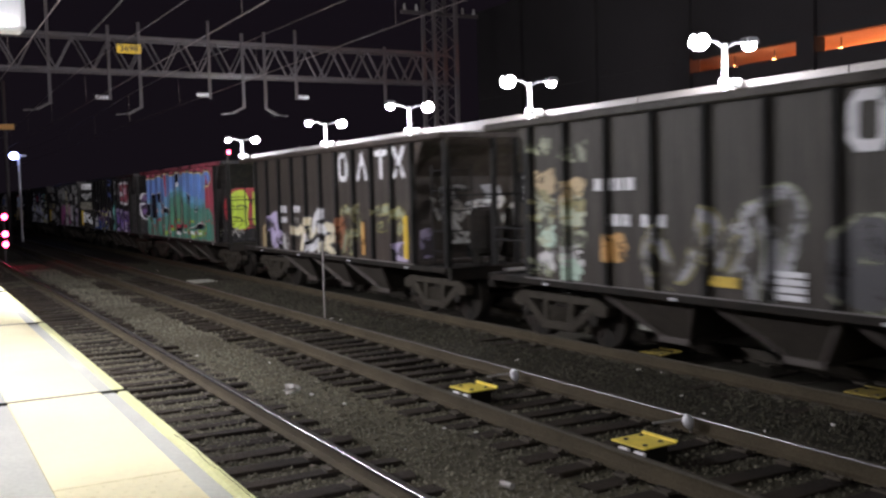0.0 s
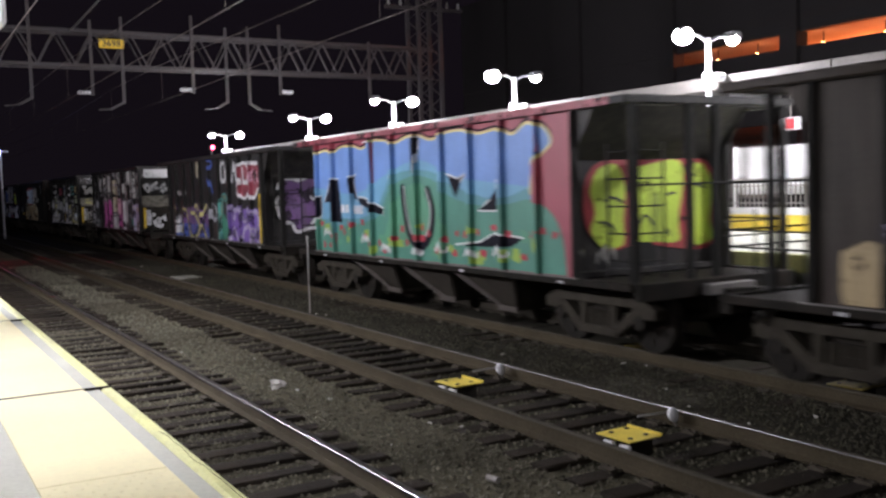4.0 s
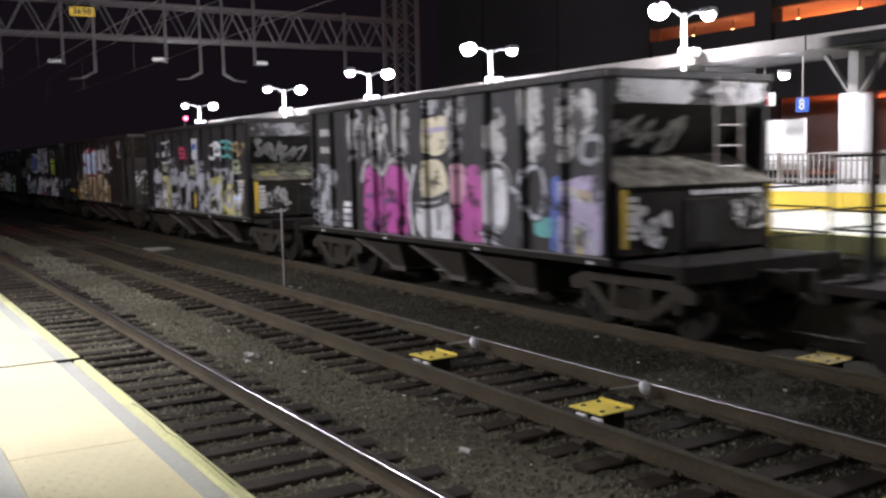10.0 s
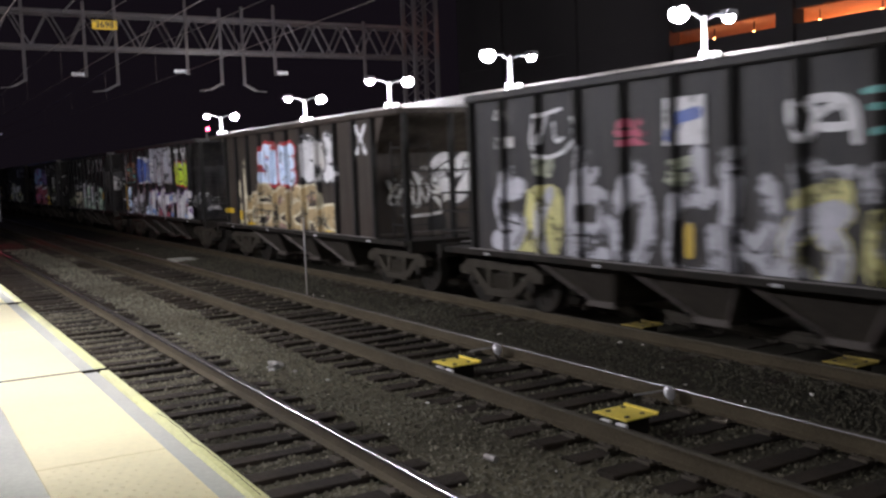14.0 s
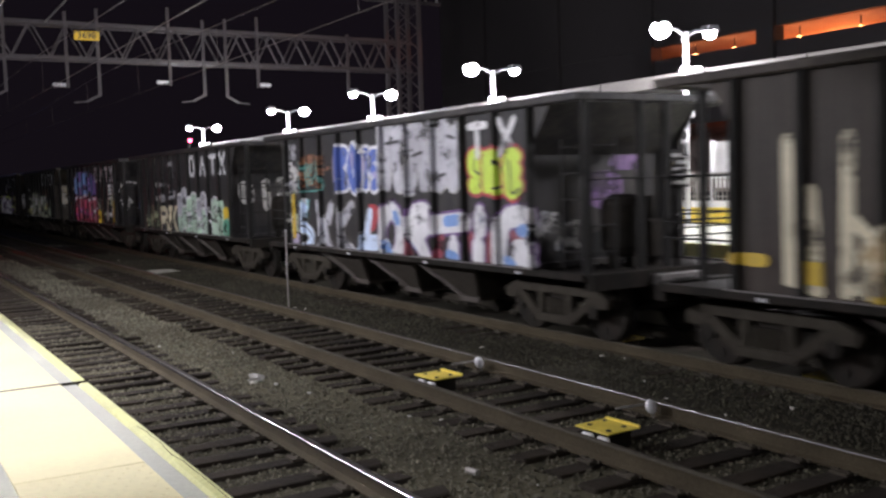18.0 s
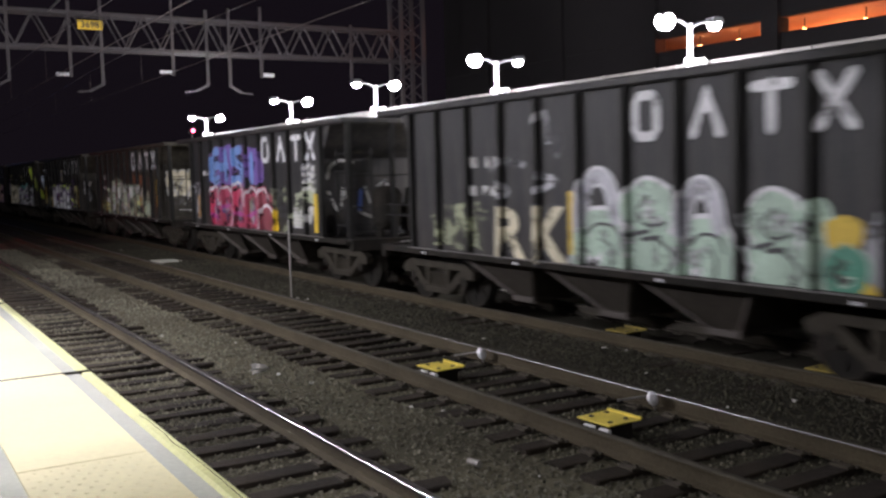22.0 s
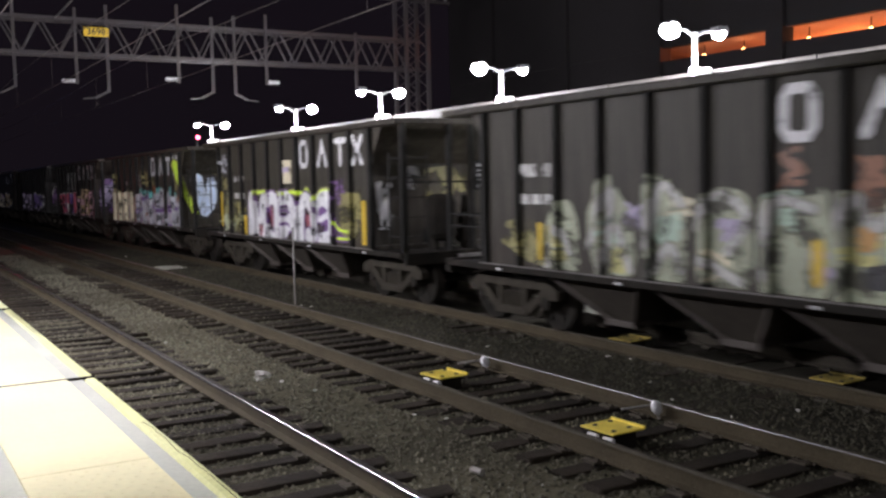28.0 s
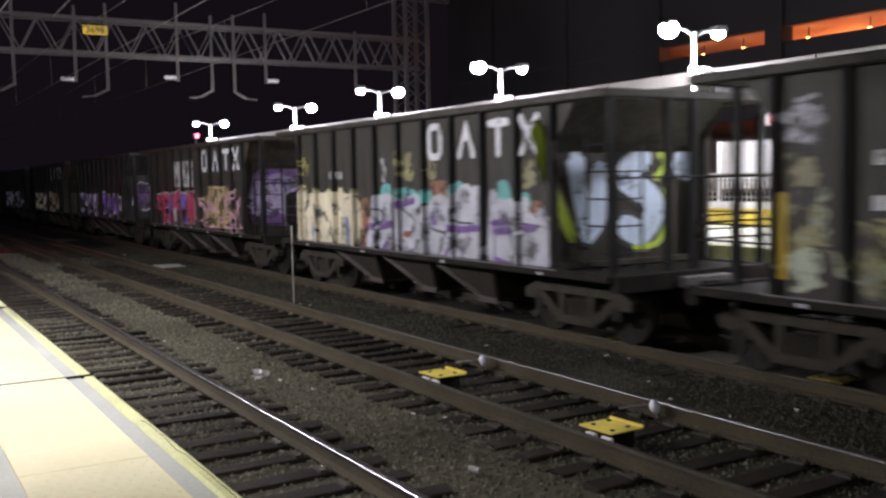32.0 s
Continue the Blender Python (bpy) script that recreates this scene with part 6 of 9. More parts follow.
form(c[7], [[(7.4, 3.22), (7.25, 2.95), (7.4, 2.66), (7.24, 2.38)]], 0.34, "silver", "faded", "silver grey spray letter", edge=0.06)
form(c[7], [[(4.93, 3.32), (6.06, 3.32)]], 0.34, "silver", "faded", "silver grey spray letter", edge=0.06)
form(c[7], [[(6.28, 2.78), (7.25, 2.81)]], 0.34, "silver", "faded", "silver grey spray letter", edge=0.06)
form(c[7], [[(4.92, 3.14), (5.45, 3.16)]], 0.06, "black", "silver", edge=0.01, lift=0.02)
form(c[7], [[(5.93, 2.87), (6.29, 2.93)]], 0.06, "black", "silver", edge=0.01, lift=0.02)
form(c[7], [[(6.72, 2.47), (7.04, 2.53)]], 0.06, "black", "silver", edge=0.01, lift=0.02)
form(c[7], [[(7.13, 3.17), (7.35, 3.12)]], 0.06, "black", "silver", edge=0.01, lift=0.02)
form(c[7], [[(8.09, 2.77), (7.88, 2.78), (7.86, 2.61), (8.07, 2.5), (8.02, 2.32), (7.85, 2.33)]], 0.26, "lime", "red", "lime bubble letter edged in red")
form(c[7], [[(8.3, 2.76), (8.31, 2.31)]], 0.26, "lime", "red", "lime bubble letter edged in red", lift=0.024)
form(c[7], [[(8.52, 2.78), (8.53, 2.3), (8.7, 2.42), (8.52, 2.75)]], 0.26, "lime", "red", "lime bubble letter edged in red")
form(c[7], [[(9.12, 2.75), (8.89, 2.72), (8.92, 2.24), (9.14, 2.3)], [(8.92, 2.51), (9.12, 2.54)]], 0.26, "lime", "red", "lime bubble letter edged in red", lift=0.024)
form(c[7], [[(1.04, 1.98), (0.87, 1.56), (1.33, 1.27), (0.98, 0.95)]], 0.24, "pale_blue", "faded", "pale block letter stroke", edge=0.05)
form(c[7], [[(1.65, 1.96), (2.31, 0.93)]], 0.24, "silver", "faded", "pale block letter stroke", edge=0.05)
form(c[7], [[(2.36, 1.94), (1.66, 0.89)]], 0.24, "silver", "faded", "pale block letter stroke", edge=0.05)
form(c[7], [[(2.72, 1.9), (2.88, 0.96)]], 0.24, "grey", "faded", "pale block letter stroke", edge=0.05)
form(c[7], [[(3.33, 1.95), (2.73, 1.43), (3.44, 0.93)]], 0.24, "silver", "faded", "pale block letter stroke", edge=0.05)
form(c[7], [[(4.16, 1.83), (3.83, 1.03)]], 0.24, "pale_blue", "faded", "pale block letter stroke", edge=0.05)
shade(c[7], [(4.11, 2), (4.49, 1.95), (4.42, 1.58), (4.15, 1.48)], "red")
shade(c[7], [(3.94, 1.39), (4.5, 1.39), (4.43, 1.1), (3.83, 1.11)], "pale_blue")
form(c[7], [[(5.04, 1.91), (4.71, 1.67), (4.66, 1.25), (4.96, 0.95), (5.31, 1.18), (5.33, 1.69), (5.04, 1.91)]], 0.335, "white", "purple", "large white block letter with blue shading", edge=0.1, lift=0.004)
form(c[7], [[(5.95, 1.86), (5.87, 1.51), (6.15, 1.29), (6.33, 1.05)], [(5.95, 1.85), (6.33, 1.88), (6.44, 1.71), (6.16, 1.5)]], 0.335, "white", "purple", "large white block letter with blue shading", edge=0.1, lift=0.024)
form(c[7], [[(6.55, 1.65), (7.62, 1.73)], [(7.22, 1.35), (7.22, 1.1)]], 0.335, "white", "purple", "large white block letter with blue shading", edge=0.1, lift=0.004)
form(c[7], [[(8.08, 1.86), (8.08, 1.63)], [(8.01, 1.39), (8, 1.11)]], 0.335, "white", "purple", "large white block letter with blue shading", edge=0.1, lift=0.024)
form(c[7], [[(9.4, 1.85), (8.84, 1.81), (8.64, 1.52), (8.69, 1.11), (8.99, 1.06), (9.41, 1.11)], [(9.4, 1.34), (9.07, 1.33)]], 0.335, "white", "purple", "large white block letter with blue shading", edge=0.1, lift=0.004)
form(c[7], [[(4.86, 1.26), (4.96, 1.06)]], 0.2, "sky", "white", "pale blue shading stroke", edge=0.02, lift=0.02)
form(c[7], [[(5.21, 1.81), (5.3, 1.69)]], 0.2, "sky", "white", "pale blue shading stroke", edge=0.02, lift=0.02)
form(c[7], [[(5.85, 1.39), (6.01, 1.28)]], 0.2, "sky", "white", "pale blue shading stroke", edge=0.02, lift=0.02)
form(c[7], [[(7.02, 1.72), (7.38, 1.76)]], 0.2, "sky", "white", "pale blue shading stroke", edge=0.02, lift=0.02)
form(c[7], [[(7.09, 1.16), (7.32, 1.1)]], 0.2, "sky", "white", "pale blue shading stroke", edge=0.02, lift=0.02)
form(c[7], [[(8.08, 1.8), (8.08, 1.69)]], 0.2, "sky", "white", "pale blue shading stroke", edge=0.02, lift=0.02)
form(c[7], [[(7.99, 1.22), (8.04, 1.14)]], 0.2, "sky", "white", "pale blue shading stroke", edge=0.02, lift=0.02)
form(c[7], [[(9.16, 1.62), (9.4, 1.65)]], 0.2, "sky", "white", "pale blue shading stroke", edge=0.02, lift=0.02)
form(c[7], [[(8.8, 1.15), (8.95, 1.07)]], 0.2, "sky", "white", "pale blue shading stroke", edge=0.02, lift=0.02)
form(c[7], [[(5.65, 1.38), (5.74, 0.99)]], 0.2, "maroon", "black", "dark red shading stroke", edge=0.02)
form(c[7], [[(6.83, 1.44), (6.75, 1.06)]], 0.2, "maroon", "black", "dark red shading stroke", edge=0.02)
form(c[7], [[(7.79, 1.48), (7.82, 1.28)]], 0.2, "maroon", "black", "dark red shading stroke", edge=0.02)
form(c[7], [[(8.34, 1.51), (8.27, 1.11)]], 0.2, "maroon", "black", "dark red shading stroke", edge=0.02)
form(c[7], [[(8.96, 1.54), (9.15, 1.46)]], 0.2, "maroon", "black", "dark red shading stroke", edge=0.02)
form(c[8], [[(4.65, 0.98), (4.79, 1.54), (5.05, 1.69), (5.4, 1.66), (5.55, 1.46), (5.59, 0.96)], [(5, 1.32), (5.21, 1.48), (5.35, 1.34), (5.3, 1.01)]], 0.3, "mint", "white", "mint bubble letter edged in white")
form(c[8], [[(4.76, 1.62), (4.85, 2.09), (5.09, 2.31), (5.36, 2.17), (5.47, 1.73)]], 0.2, "silver", "white", "pale grey arch letter", edge=0.08, lift=0.006)
form(c[8], [[(6.65, 1), (6.74, 1.49), (6.95, 1.63), (7.21, 1.6), (7.33, 1.42), (7.37, 0.98)], [(6.91, 1.3), (7.07, 1.44), (7.18, 1.32), (7.14, 1.03)]], 0.3, "mint", "white", "mint bubble letter edged in white")
form(c[8], [[(6.73, 1.56), (6.78, 1.98), (6.97, 2.17), (7.18, 2.05), (7.27, 1.67)]], 0.2, "silver", "white", "pale grey arch letter", edge=0.08, lift=0.006)
form(c[8], [[(6.41, 1.97), (6.05, 2.09), (5.82, 1.89), (6.01, 1.71), (6.35, 1.75)], [(5.81, 1.44), (6.15, 1.57), (6.47, 1.34), (6.2, 1.02), (5.83, 1.08)], [(5.9, 1.23), (6.25, 1.27)]], 0.32, "mint", "white", "mint bubble letter edged in white")
form(c[8], [[(5.75, 1.53), (6.11, 1.6)], [(6, 1.49), (6.31, 1.53)]], 0.06, "black", "mint", edge=0.02, lift=0.016)
form(c[8], [[(8.29, 1.86), (8.02, 1.96), (7.85, 1.79), (7.99, 1.63), (8.25, 1.68)], [(7.85, 1.41), (8.1, 1.51), (8.34, 1.31), (8.15, 1.04), (7.87, 1.09)], [(7.92, 1.22), (8.18, 1.25)]], 0.32, "mint", "white", "mint bubble letter edged in white")
form(c[8], [[(7.81, 1.48), (8.07, 1.54)], [(7.99, 1.45), (8.22, 1.48)]], 0.06, "black", "mint", edge=0.02, lift=0.016)
shade(c[8], [(8.5, 1.99), (8.7, 2.05), (8.84, 1.76), (8.78, 1.06), (8.5, 1.09)], "mint")
shade(c[8], [(8.72, 1.79), (8.97, 1.88), (9.17, 1.78), (9.11, 1.54), (8.78, 1.53)], "yellow", lift=0.006)
form(c[8], [[(8.98, 1.51), (8.78, 1.35), (8.88, 1.06), (9.11, 1.12), (9.17, 1.38), (8.98, 1.5)], [(8.88, 1.33), (9.11, 1.32)]], 0.14, "green", "mint", "green ring letter", edge=0.06, lift=0.01)
shade(c[8], [(9.2, 1.95), (9.36, 1.94), (9.36, 1), (9.2, 1.04)], "grey")
shade(c[8], [(9.05, 1.14), (9.24, 1.21), (9.36, 1.05), (9.18, 0.92)], "yellow", lift=0.01)
form(c[8], [[(2.55, 2.44), (2.95, 2.56), (3.43, 2.49)]], 0.1, "grey", "black", "grey tag", edge=0.02)
form(c[8], [[(2.71, 2.26), (3.01, 2.08), (2.7, 1.99)]], 0.1, "grey", "black", "grey tag", edge=0.02)
form(c[8], [[(3.76, 3.12), (3.97, 3.23), (4.03, 2.82), (4.29, 2.89), (4.22, 2.61)]], 0.1, "grey", "black", "grey tag", edge=0.02)
form(c[8], [[(3.74, 2.34), (4.21, 2.25), (3.73, 2.09)]], 0.1, "grey", "black", "grey tag", edge=0.02)
shade(c[9], [(4.83, 3.18), (5.71, 3.05), (5.89, 2.77), (5.82, 2.27), (5.07, 2.22), (4.76, 2.49)], "violet")
shade(c[9], [(2.0, 3.1), (2.62, 3.2), (2.68, 2.25), (1.98, 2.28)], "violet")
shade(c[9], [(3.82, 3.2), (4.66, 3.16), (4.62, 2.24), (3.84, 2.28)], "purple")
shade(c[9], [(2.7, 3.21), (3.68, 3.25), (3.73, 2.33), (2.75, 2.29)], "violet")
form(c[9], [[(2.46, 3.13), (2.09, 3.06), (2.06, 2.34), (2.46, 2.38)], [(2.08, 2.72), (2.44, 2.75)]], 0.24, "sky", "purple", "blue spray letter on a violet cloud", edge=0.06, lift=0.008)
form(c[9], [[(3.07, 3.1), (3.11, 2.38)], [(2.68, 2.66), (3.19, 2.74)]], 0.24, "sky", "purple", "blue spray letter on a violet cloud", edge=0.06, lift=0.008)
form(c[9], [[(4.27, 3.13), (3.86, 3.06), (3.91, 2.8), (4.34, 2.66), (4.25, 2.37), (3.83, 2.33)]], 0.24, "sky", "purple", "blue spray letter on a violet cloud", edge=0.06, lift=0.008)
form(c[9], [[(5.09, 2.96), (5.1, 2.32)]], 0.24, "sky", "purple", "blue spray letter on a violet cloud", edge=0.06, lift=0.008)
shade(c[9], [(1.85, 1.81), (2.05, 2.04), (2.22, 2.1), (2.43, 2.01), (2.56, 1.73), (2.53, 1.07), (2.17, 1.01), (1.82, 1.06)], "crimson")
shade(c[9], [(2.62, 1.85), (2.8, 2.08), (3.08, 2.13), (3.39, 2.04), (3.51, 1.78), (3.48, 1.06), (3.04, 1), (2.59, 1.04)], "crimson")
shade(c[9], [(3.71, 1.84), (3.87, 2.06), (4.13, 2.11), (4.41, 2.03), (4.52, 1.78), (4.5, 1.13), (4.1, 1.07), (3.69, 1.11)], "crimson")
shade(c[9], [(4.63, 1.8), (4.77, 2.01), (5.07, 2.06), (5.37, 1.98), (5.47, 1.75), (5.46, 1.06), (5.04, 1), (4.61, 1.03)], "crimson")
shade(c[9], [(5.57, 1.76), (5.69, 1.96), (6.04, 2.01), (6.39, 1.94), (6.47, 1.72), (6.46, 1.06), (6.02, 0.99), (5.56, 1.02)], "maroon")
form(c[9], [[(1.75, 1.07), (1.74, 1.76), (2.02, 2.15), (2.31, 2.1), (2.36, 1.67), (2.61, 1.78)]], 0.07, "white", "crimson", "thin white letter outline", edge=0.05, lift=0.012)
form(c[9], [[(2.5, 1.68), (2.83, 2.1), (3.3, 2.11), (3.51, 1.8), (3.46, 1.26), (3.29, 1.05)]], 0.07, "white", "crimson", "thin white letter outline", edge=0.05, lift=0.012)
form(c[9], [[(3.63, 1.71), (3.83, 2.2), (4.1, 2.27), (4.3, 2.11), (4.35, 1.71), (4.54, 1.65)]], 0.07, "white", "crimson", "thin white letter outline", edge=0.05, lift=0.012)
form(c[9], [[(4.65, 1.66), (4.77, 1.99), (5.07, 2.14), (5.37, 1.98), (5.47, 1.6), (5.38, 1.08)]], 0.07, "white", "crimson", "thin white letter outline", edge=0.05, lift=0.012)
form(c[9], [[(5.57, 1.84), (5.82, 2.12), (6.1, 1.97), (6.16, 1.7)]], 0.07, "white", "crimson", "thin white letter outline", edge=0.05, lift=0.012)
form(c[9], [[(5.66, 1.37), (5.81, 1.63), (6.16, 1.69), (6.45, 1.49), (6.53, 1.12)]], 0.07, "white", "crimson", "thin white letter outline", edge=0.05, lift=0.012)
form(c[9], [[(1.82, 1.01), (3.29, 1.03), (4.5, 1.02), (5.56, 1.02), (6.51, 1.05)]], 0.07, "white", "crimson", "thin white letter outline", edge=0.05, lift=0.012)
form(c[9], [[(2.81, 1.59), (3.31, 1.66)]], 0.12, "magenta", "crimson", edge=0.03, lift=0.01)
form(c[9], [[(3.85, 1.45), (4.3, 1.43)]], 0.12, "magenta", "crimson", edge=0.03, lift=0.01)
form(c[9], [[(4.85, 1.41), (5.31, 1.52)]], 0.12, "magenta", "crimson", edge=0.03, lift=0.01)
form(c[9], [[(1.91, 1.37), (2.31, 1.29)]], 0.12, "magenta", "crimson", edge=0.03, lift=0.01)
shade(c[9], [(4.8, 1.83), (5.22, 1.9), (5.18, 1.35), (4.85, 1.25)], "sage", lift=0.004)
form(c[9], [[(6.39, 2.09), (6.82, 2.02), (7.22, 2.09)], [(6.71, 2.01), (6.81, 1.51)], [(7.22, 1.88), (7.41, 1.75), (7.43, 1.33), (7.11, 1.09)]], 0.14, "sage", "black", "sage grey letter", edge=0.04)
form(c[9], [[(6.73, 1.58), (6.72, 1.14)]], 0.14, "yellow", "black", edge=0.02, lift=0.01)
form(c[9], [[(8.59, 2.58), (8.75, 2.62), (8.9, 2.53), (9.01, 2.59)]], 0.08, "faded", "black", "faded white tag", edge=0.02)
form(c[9], [[(8.59, 2.42), (8.75, 2.46), (8.9, 2.38), (9.02, 2.43)]], 0.08, "faded", "black", "faded white tag", edge=0.02)
form(c[9], [[(8.59, 2.26), (8.75, 2.31), (8.9, 2.22), (9.02, 2.28)]], 0.08, "faded", "black", "faded white tag", edge=0.02)
form(c[9], [[(8.59, 2.1), (8.75, 2.15), (8.9, 2.07), (9.02, 2.13)]], 0.08, "faded", "black", "faded white tag", edge=0.02)
shade(c[10], [(1.5, 1.05), (1.65, 1.85), (2.1, 2.1), (2.35, 1.7), (2.28, 1.02)], "ghost", "pale green ghosted letter")
shade(c[10], [(2.55, 1.94), (2.87, 2.37), (3.07, 2.46), (3.19, 2.21), (3.43, 1.89), (3.47, 1.1), (2.84, 0.98), (2.58, 1.46)], "ghost", "pale green ghosted letter")
shade(c[10], [(3.65, 1.74), (3.75, 2.29), (3.9, 2.48), (4.09, 2.25), (4.39, 2.06), (4.38, 1.02), (3.78, 1)], "ghost", "pale green ghosted letter")
shade(c[10], [(4.58, 1.99), (4.89, 2.25), (5.29, 2.21), (5.45, 1.94), (5.42, 1.17), (5.09, 1.02), (4.59, 1.26)], "ghost", "pale green ghosted letter")
shade(c[10], [(5.55, 2.07), (5.85, 2.24), (6.18, 2.15), (6.43, 2.21), (6.51, 1.19), (6.1, 1.02), (5.56, 1.12)], "ghost", "pale green ghosted letter")
shade(c[10], [(6.54, 2.02), (6.68, 2.24), (6.97, 1.97), (7.18, 2.15), (7.26, 1.74), (7.47, 1.63), (7.5, 1.1), (6.59, 1.07)], "ghost", "pale green ghosted letter")
shade(c[10], [(7.57, 1.46), (7.8, 1.99), (8.08, 1.88), (8.11, 1.1), (7.61, 1.05)], "ghost", "pale green ghosted letter")
patch(c[10], 5.75, 6.25, 2.2, 2.75, "rust", 1101, 1)
patch(c[10], 6.7, 7.2, 1.8, 2.6, "rust", 1102, 2)
patch(c[10], 1.6, 2.15, 1.15, 1.65, "pale_yellow", 1110, 1, 0.006)
patch(c[10], 2.7, 3.25, 1.45, 1.95, "mint", 1111, 1, 0.006)
patch(c[10], 3.2, 3.75, 1.75, 2.25, "lavender", 1112, 1, 0.006)
patch(c[10], 2.8, 3.35, 1.15, 1.65, "pale_yellow", 1113, 1, 0.006)
patch(c[10], 3.8, 4.35, 1.45, 1.95, "mint", 1114, 1, 0.006)
patch(c[10], 4.1, 4.65, 1.75, 2.25, "cream", 1115, 1, 0.006)
patch(c[10], 4.6, 5.15, 1.15, 1.65, "cream", 1116, 1, 0.006)
patch(c[10], 4.9, 5.45, 1.45, 1.95, "lavender", 1117, 1, 0.006)
patch(c[10], 5.6, 6.15, 1.75, 2.25, "mint", 1118, 1, 0.006)
patch(c[10], 6, 6.55, 1.15, 1.65, "lavender", 1119, 1, 0.006)
patch(c[10], 6.6, 7.15, 1.45, 1.95, "pale_yellow", 1120, 1, 0.006)
patch(c[10], 7, 7.55, 1.75, 2.25, "cream", 1121, 1, 0.006)
patch(c[10], 7.6, 8.15, 1.15, 1.65, "mint", 1122, 1, 0.006)
form(c[10], [[(1.63, 1.06), (1.87, 1.69), (2.16, 1.35)]], 0.12, "faded", "sage", "pale spray line", edge=0.06, lift=0.01)
form(c[10], [[(2.59, 1.46), (3.06, 2.29), (2.91, 1.15)]], 0.12, "faded", "sage", "pale spray line", edge=0.06, lift=0.01)
form(c[10], [[(3.18, 1.73), (3.42, 1.18)]], 0.12, "faded", "sage", "pale spray line", edge=0.06, lift=0.01)
form(c[10], [[(3.79, 1.51), (3.98, 2.28), (4.36, 2.06)]], 0.12, "faded", "sage", "pale spray line", edge=0.06, lift=0.01)
form(c[10], [[(3.81, 1.13), (4.14, 1.53), (4.33, 1.24)]], 0.12, "faded", "sage", "pale spray line", edge=0.06, lift=0.01)
form(c[10], [[(4.63, 1.77), (4.94, 2.17), (5.38, 1.93), (5.09, 1.5)]], 0.12, "faded", "sage", "pale spray line", edge=0.06, lift=0.01)
form(c[10], [[(4.68, 1.41), (5.28, 1.16)]], 0.12, "faded", "sage", "pale spray line", edge=0.06, lift=0.01)
form(c[10], [[(5.66, 1.26), (5.77, 2.08), (6.26, 2.02)]], 0.12, "faded", "sage", "pale spray line", edge=0.06, lift=0.01)
form(c[10], [[(6.59, 1.83), (6.78, 2.15), (7.01, 1.85), (7.26, 2.09)]], 0.12, "faded", "sage", "pale spray line", edge=0.06, lift=0.01)
shade(c[10], [(6.79, 1.84), (7.03, 1.87), (7, 1.63), (6.82, 1.62)], "orange", lift=0.012)
shade(c[10], [(6.87, 1.45), (7.32, 1.5), (7.31, 1.26), (6.9, 1.24)], "black", lift=0.012)
shade(c[10], [(6.27, 1.69), (6.4, 1.7), (6.4, 1.25), (6.27, 1.24)], "yellow", lift=0.012)
form(c[11], [[(2.47, 2.05), (2.4, 0.98)], [(2.7, 2.05), (3.08, 1.1), (3.35, 2.06), (3.38, 1.05)]], 0.335, "white", "purple", "white block letter edged in dark purple", edge=0.1, lift=0.004)
form(c[11], [[(3.72, 1.98), (3.68, 1.4), (3.96, 1.07), (4.26, 1.11), (4.3, 1.92), (3.95, 2.06)]], 0.335, "white", "purple", "white block letter edged in dark purple", edge=0.1, lift=0.024)
form(c[11], [[(4.56, 1.99), (4.92, 2.07), (5.25, 1.86), (5.15, 1.47), (4.66, 1.46)], [(4.65, 1.12), (5.25, 1.63), (5.45, 1.13)]], 0.335, "white", "purple", "white block letter edged in dark purple", edge=0.1, lift=0.004)
form(c[11], [[(5.83, 1.05), (5.84, 1.65), (6.05, 2.01), (6.34, 1.96), (6.54, 1.68), (6.56, 1.11), (6.24, 1.23)]], 0.335, "white", "purple", "white block letter edged in dark purple", edge=0.1, lift=0.024)
form(c[11], [[(7.45, 2.07), (6.91, 2.02), (6.78, 1.69), (7.4, 1.78), (7.41, 1.25), (6.77, 1.13)]], 0.335, "white", "purple", "white block letter edged in dark purple", edge=0.1, lift=0.004)
shade(c[11], [(6.07, 1.59), (6.28, 1.81), (6.44, 1.59), (6.26, 1.31)], "maroon", lift=0.018)
shade(c[11], [(3.78, 1.81), (4.05, 1.83), (4.13, 1.42), (3.99, 1.35)], "maroon", lift=0.018)
shade(c[11], [(3.02, 1.36), (3.36, 1.38), (3.17, 1.04)], "maroon", lift=0.018)
shade(c[11], [(6.81, 1.81), (7.04, 1.89), (7.29, 1.79), (6.85, 1.66)], "purple", lift=0.018)
shade(c[11], [(7, 1.48), (7.31, 1.59), (7.24, 1.42), (7.02, 1.4)], "purple", lift=0.018)
form(c[11], [[(4.53, 1.71), (4.91, 1.77), (5.13, 1.72)], [(4.6, 1.38), (4.91, 1.46), (5.1, 1.4)]], 0.08, "purple", "white", edge=0.02, lift=0.02)
form(c[11], [[(2.43, 1.88), (2.47, 2.14), (3.44, 2.2), (4.41, 2.15), (5.39, 2.2), (6.06, 2.17), (6.16, 2.27), (6.56, 2.02), (6.95, 2.21), (7.48, 2.23)]], 0.09, "lime", "olive", "lime spray line over the letters", edge=0.08)
form(c[11], [[(7.6, 1.59), (7.82, 1.41), (8.29, 1.37)], [(7.74, 1.21), (8.29, 1.22)]], 0.06, "lime", "purple", "lime spray line", edge=0.1)

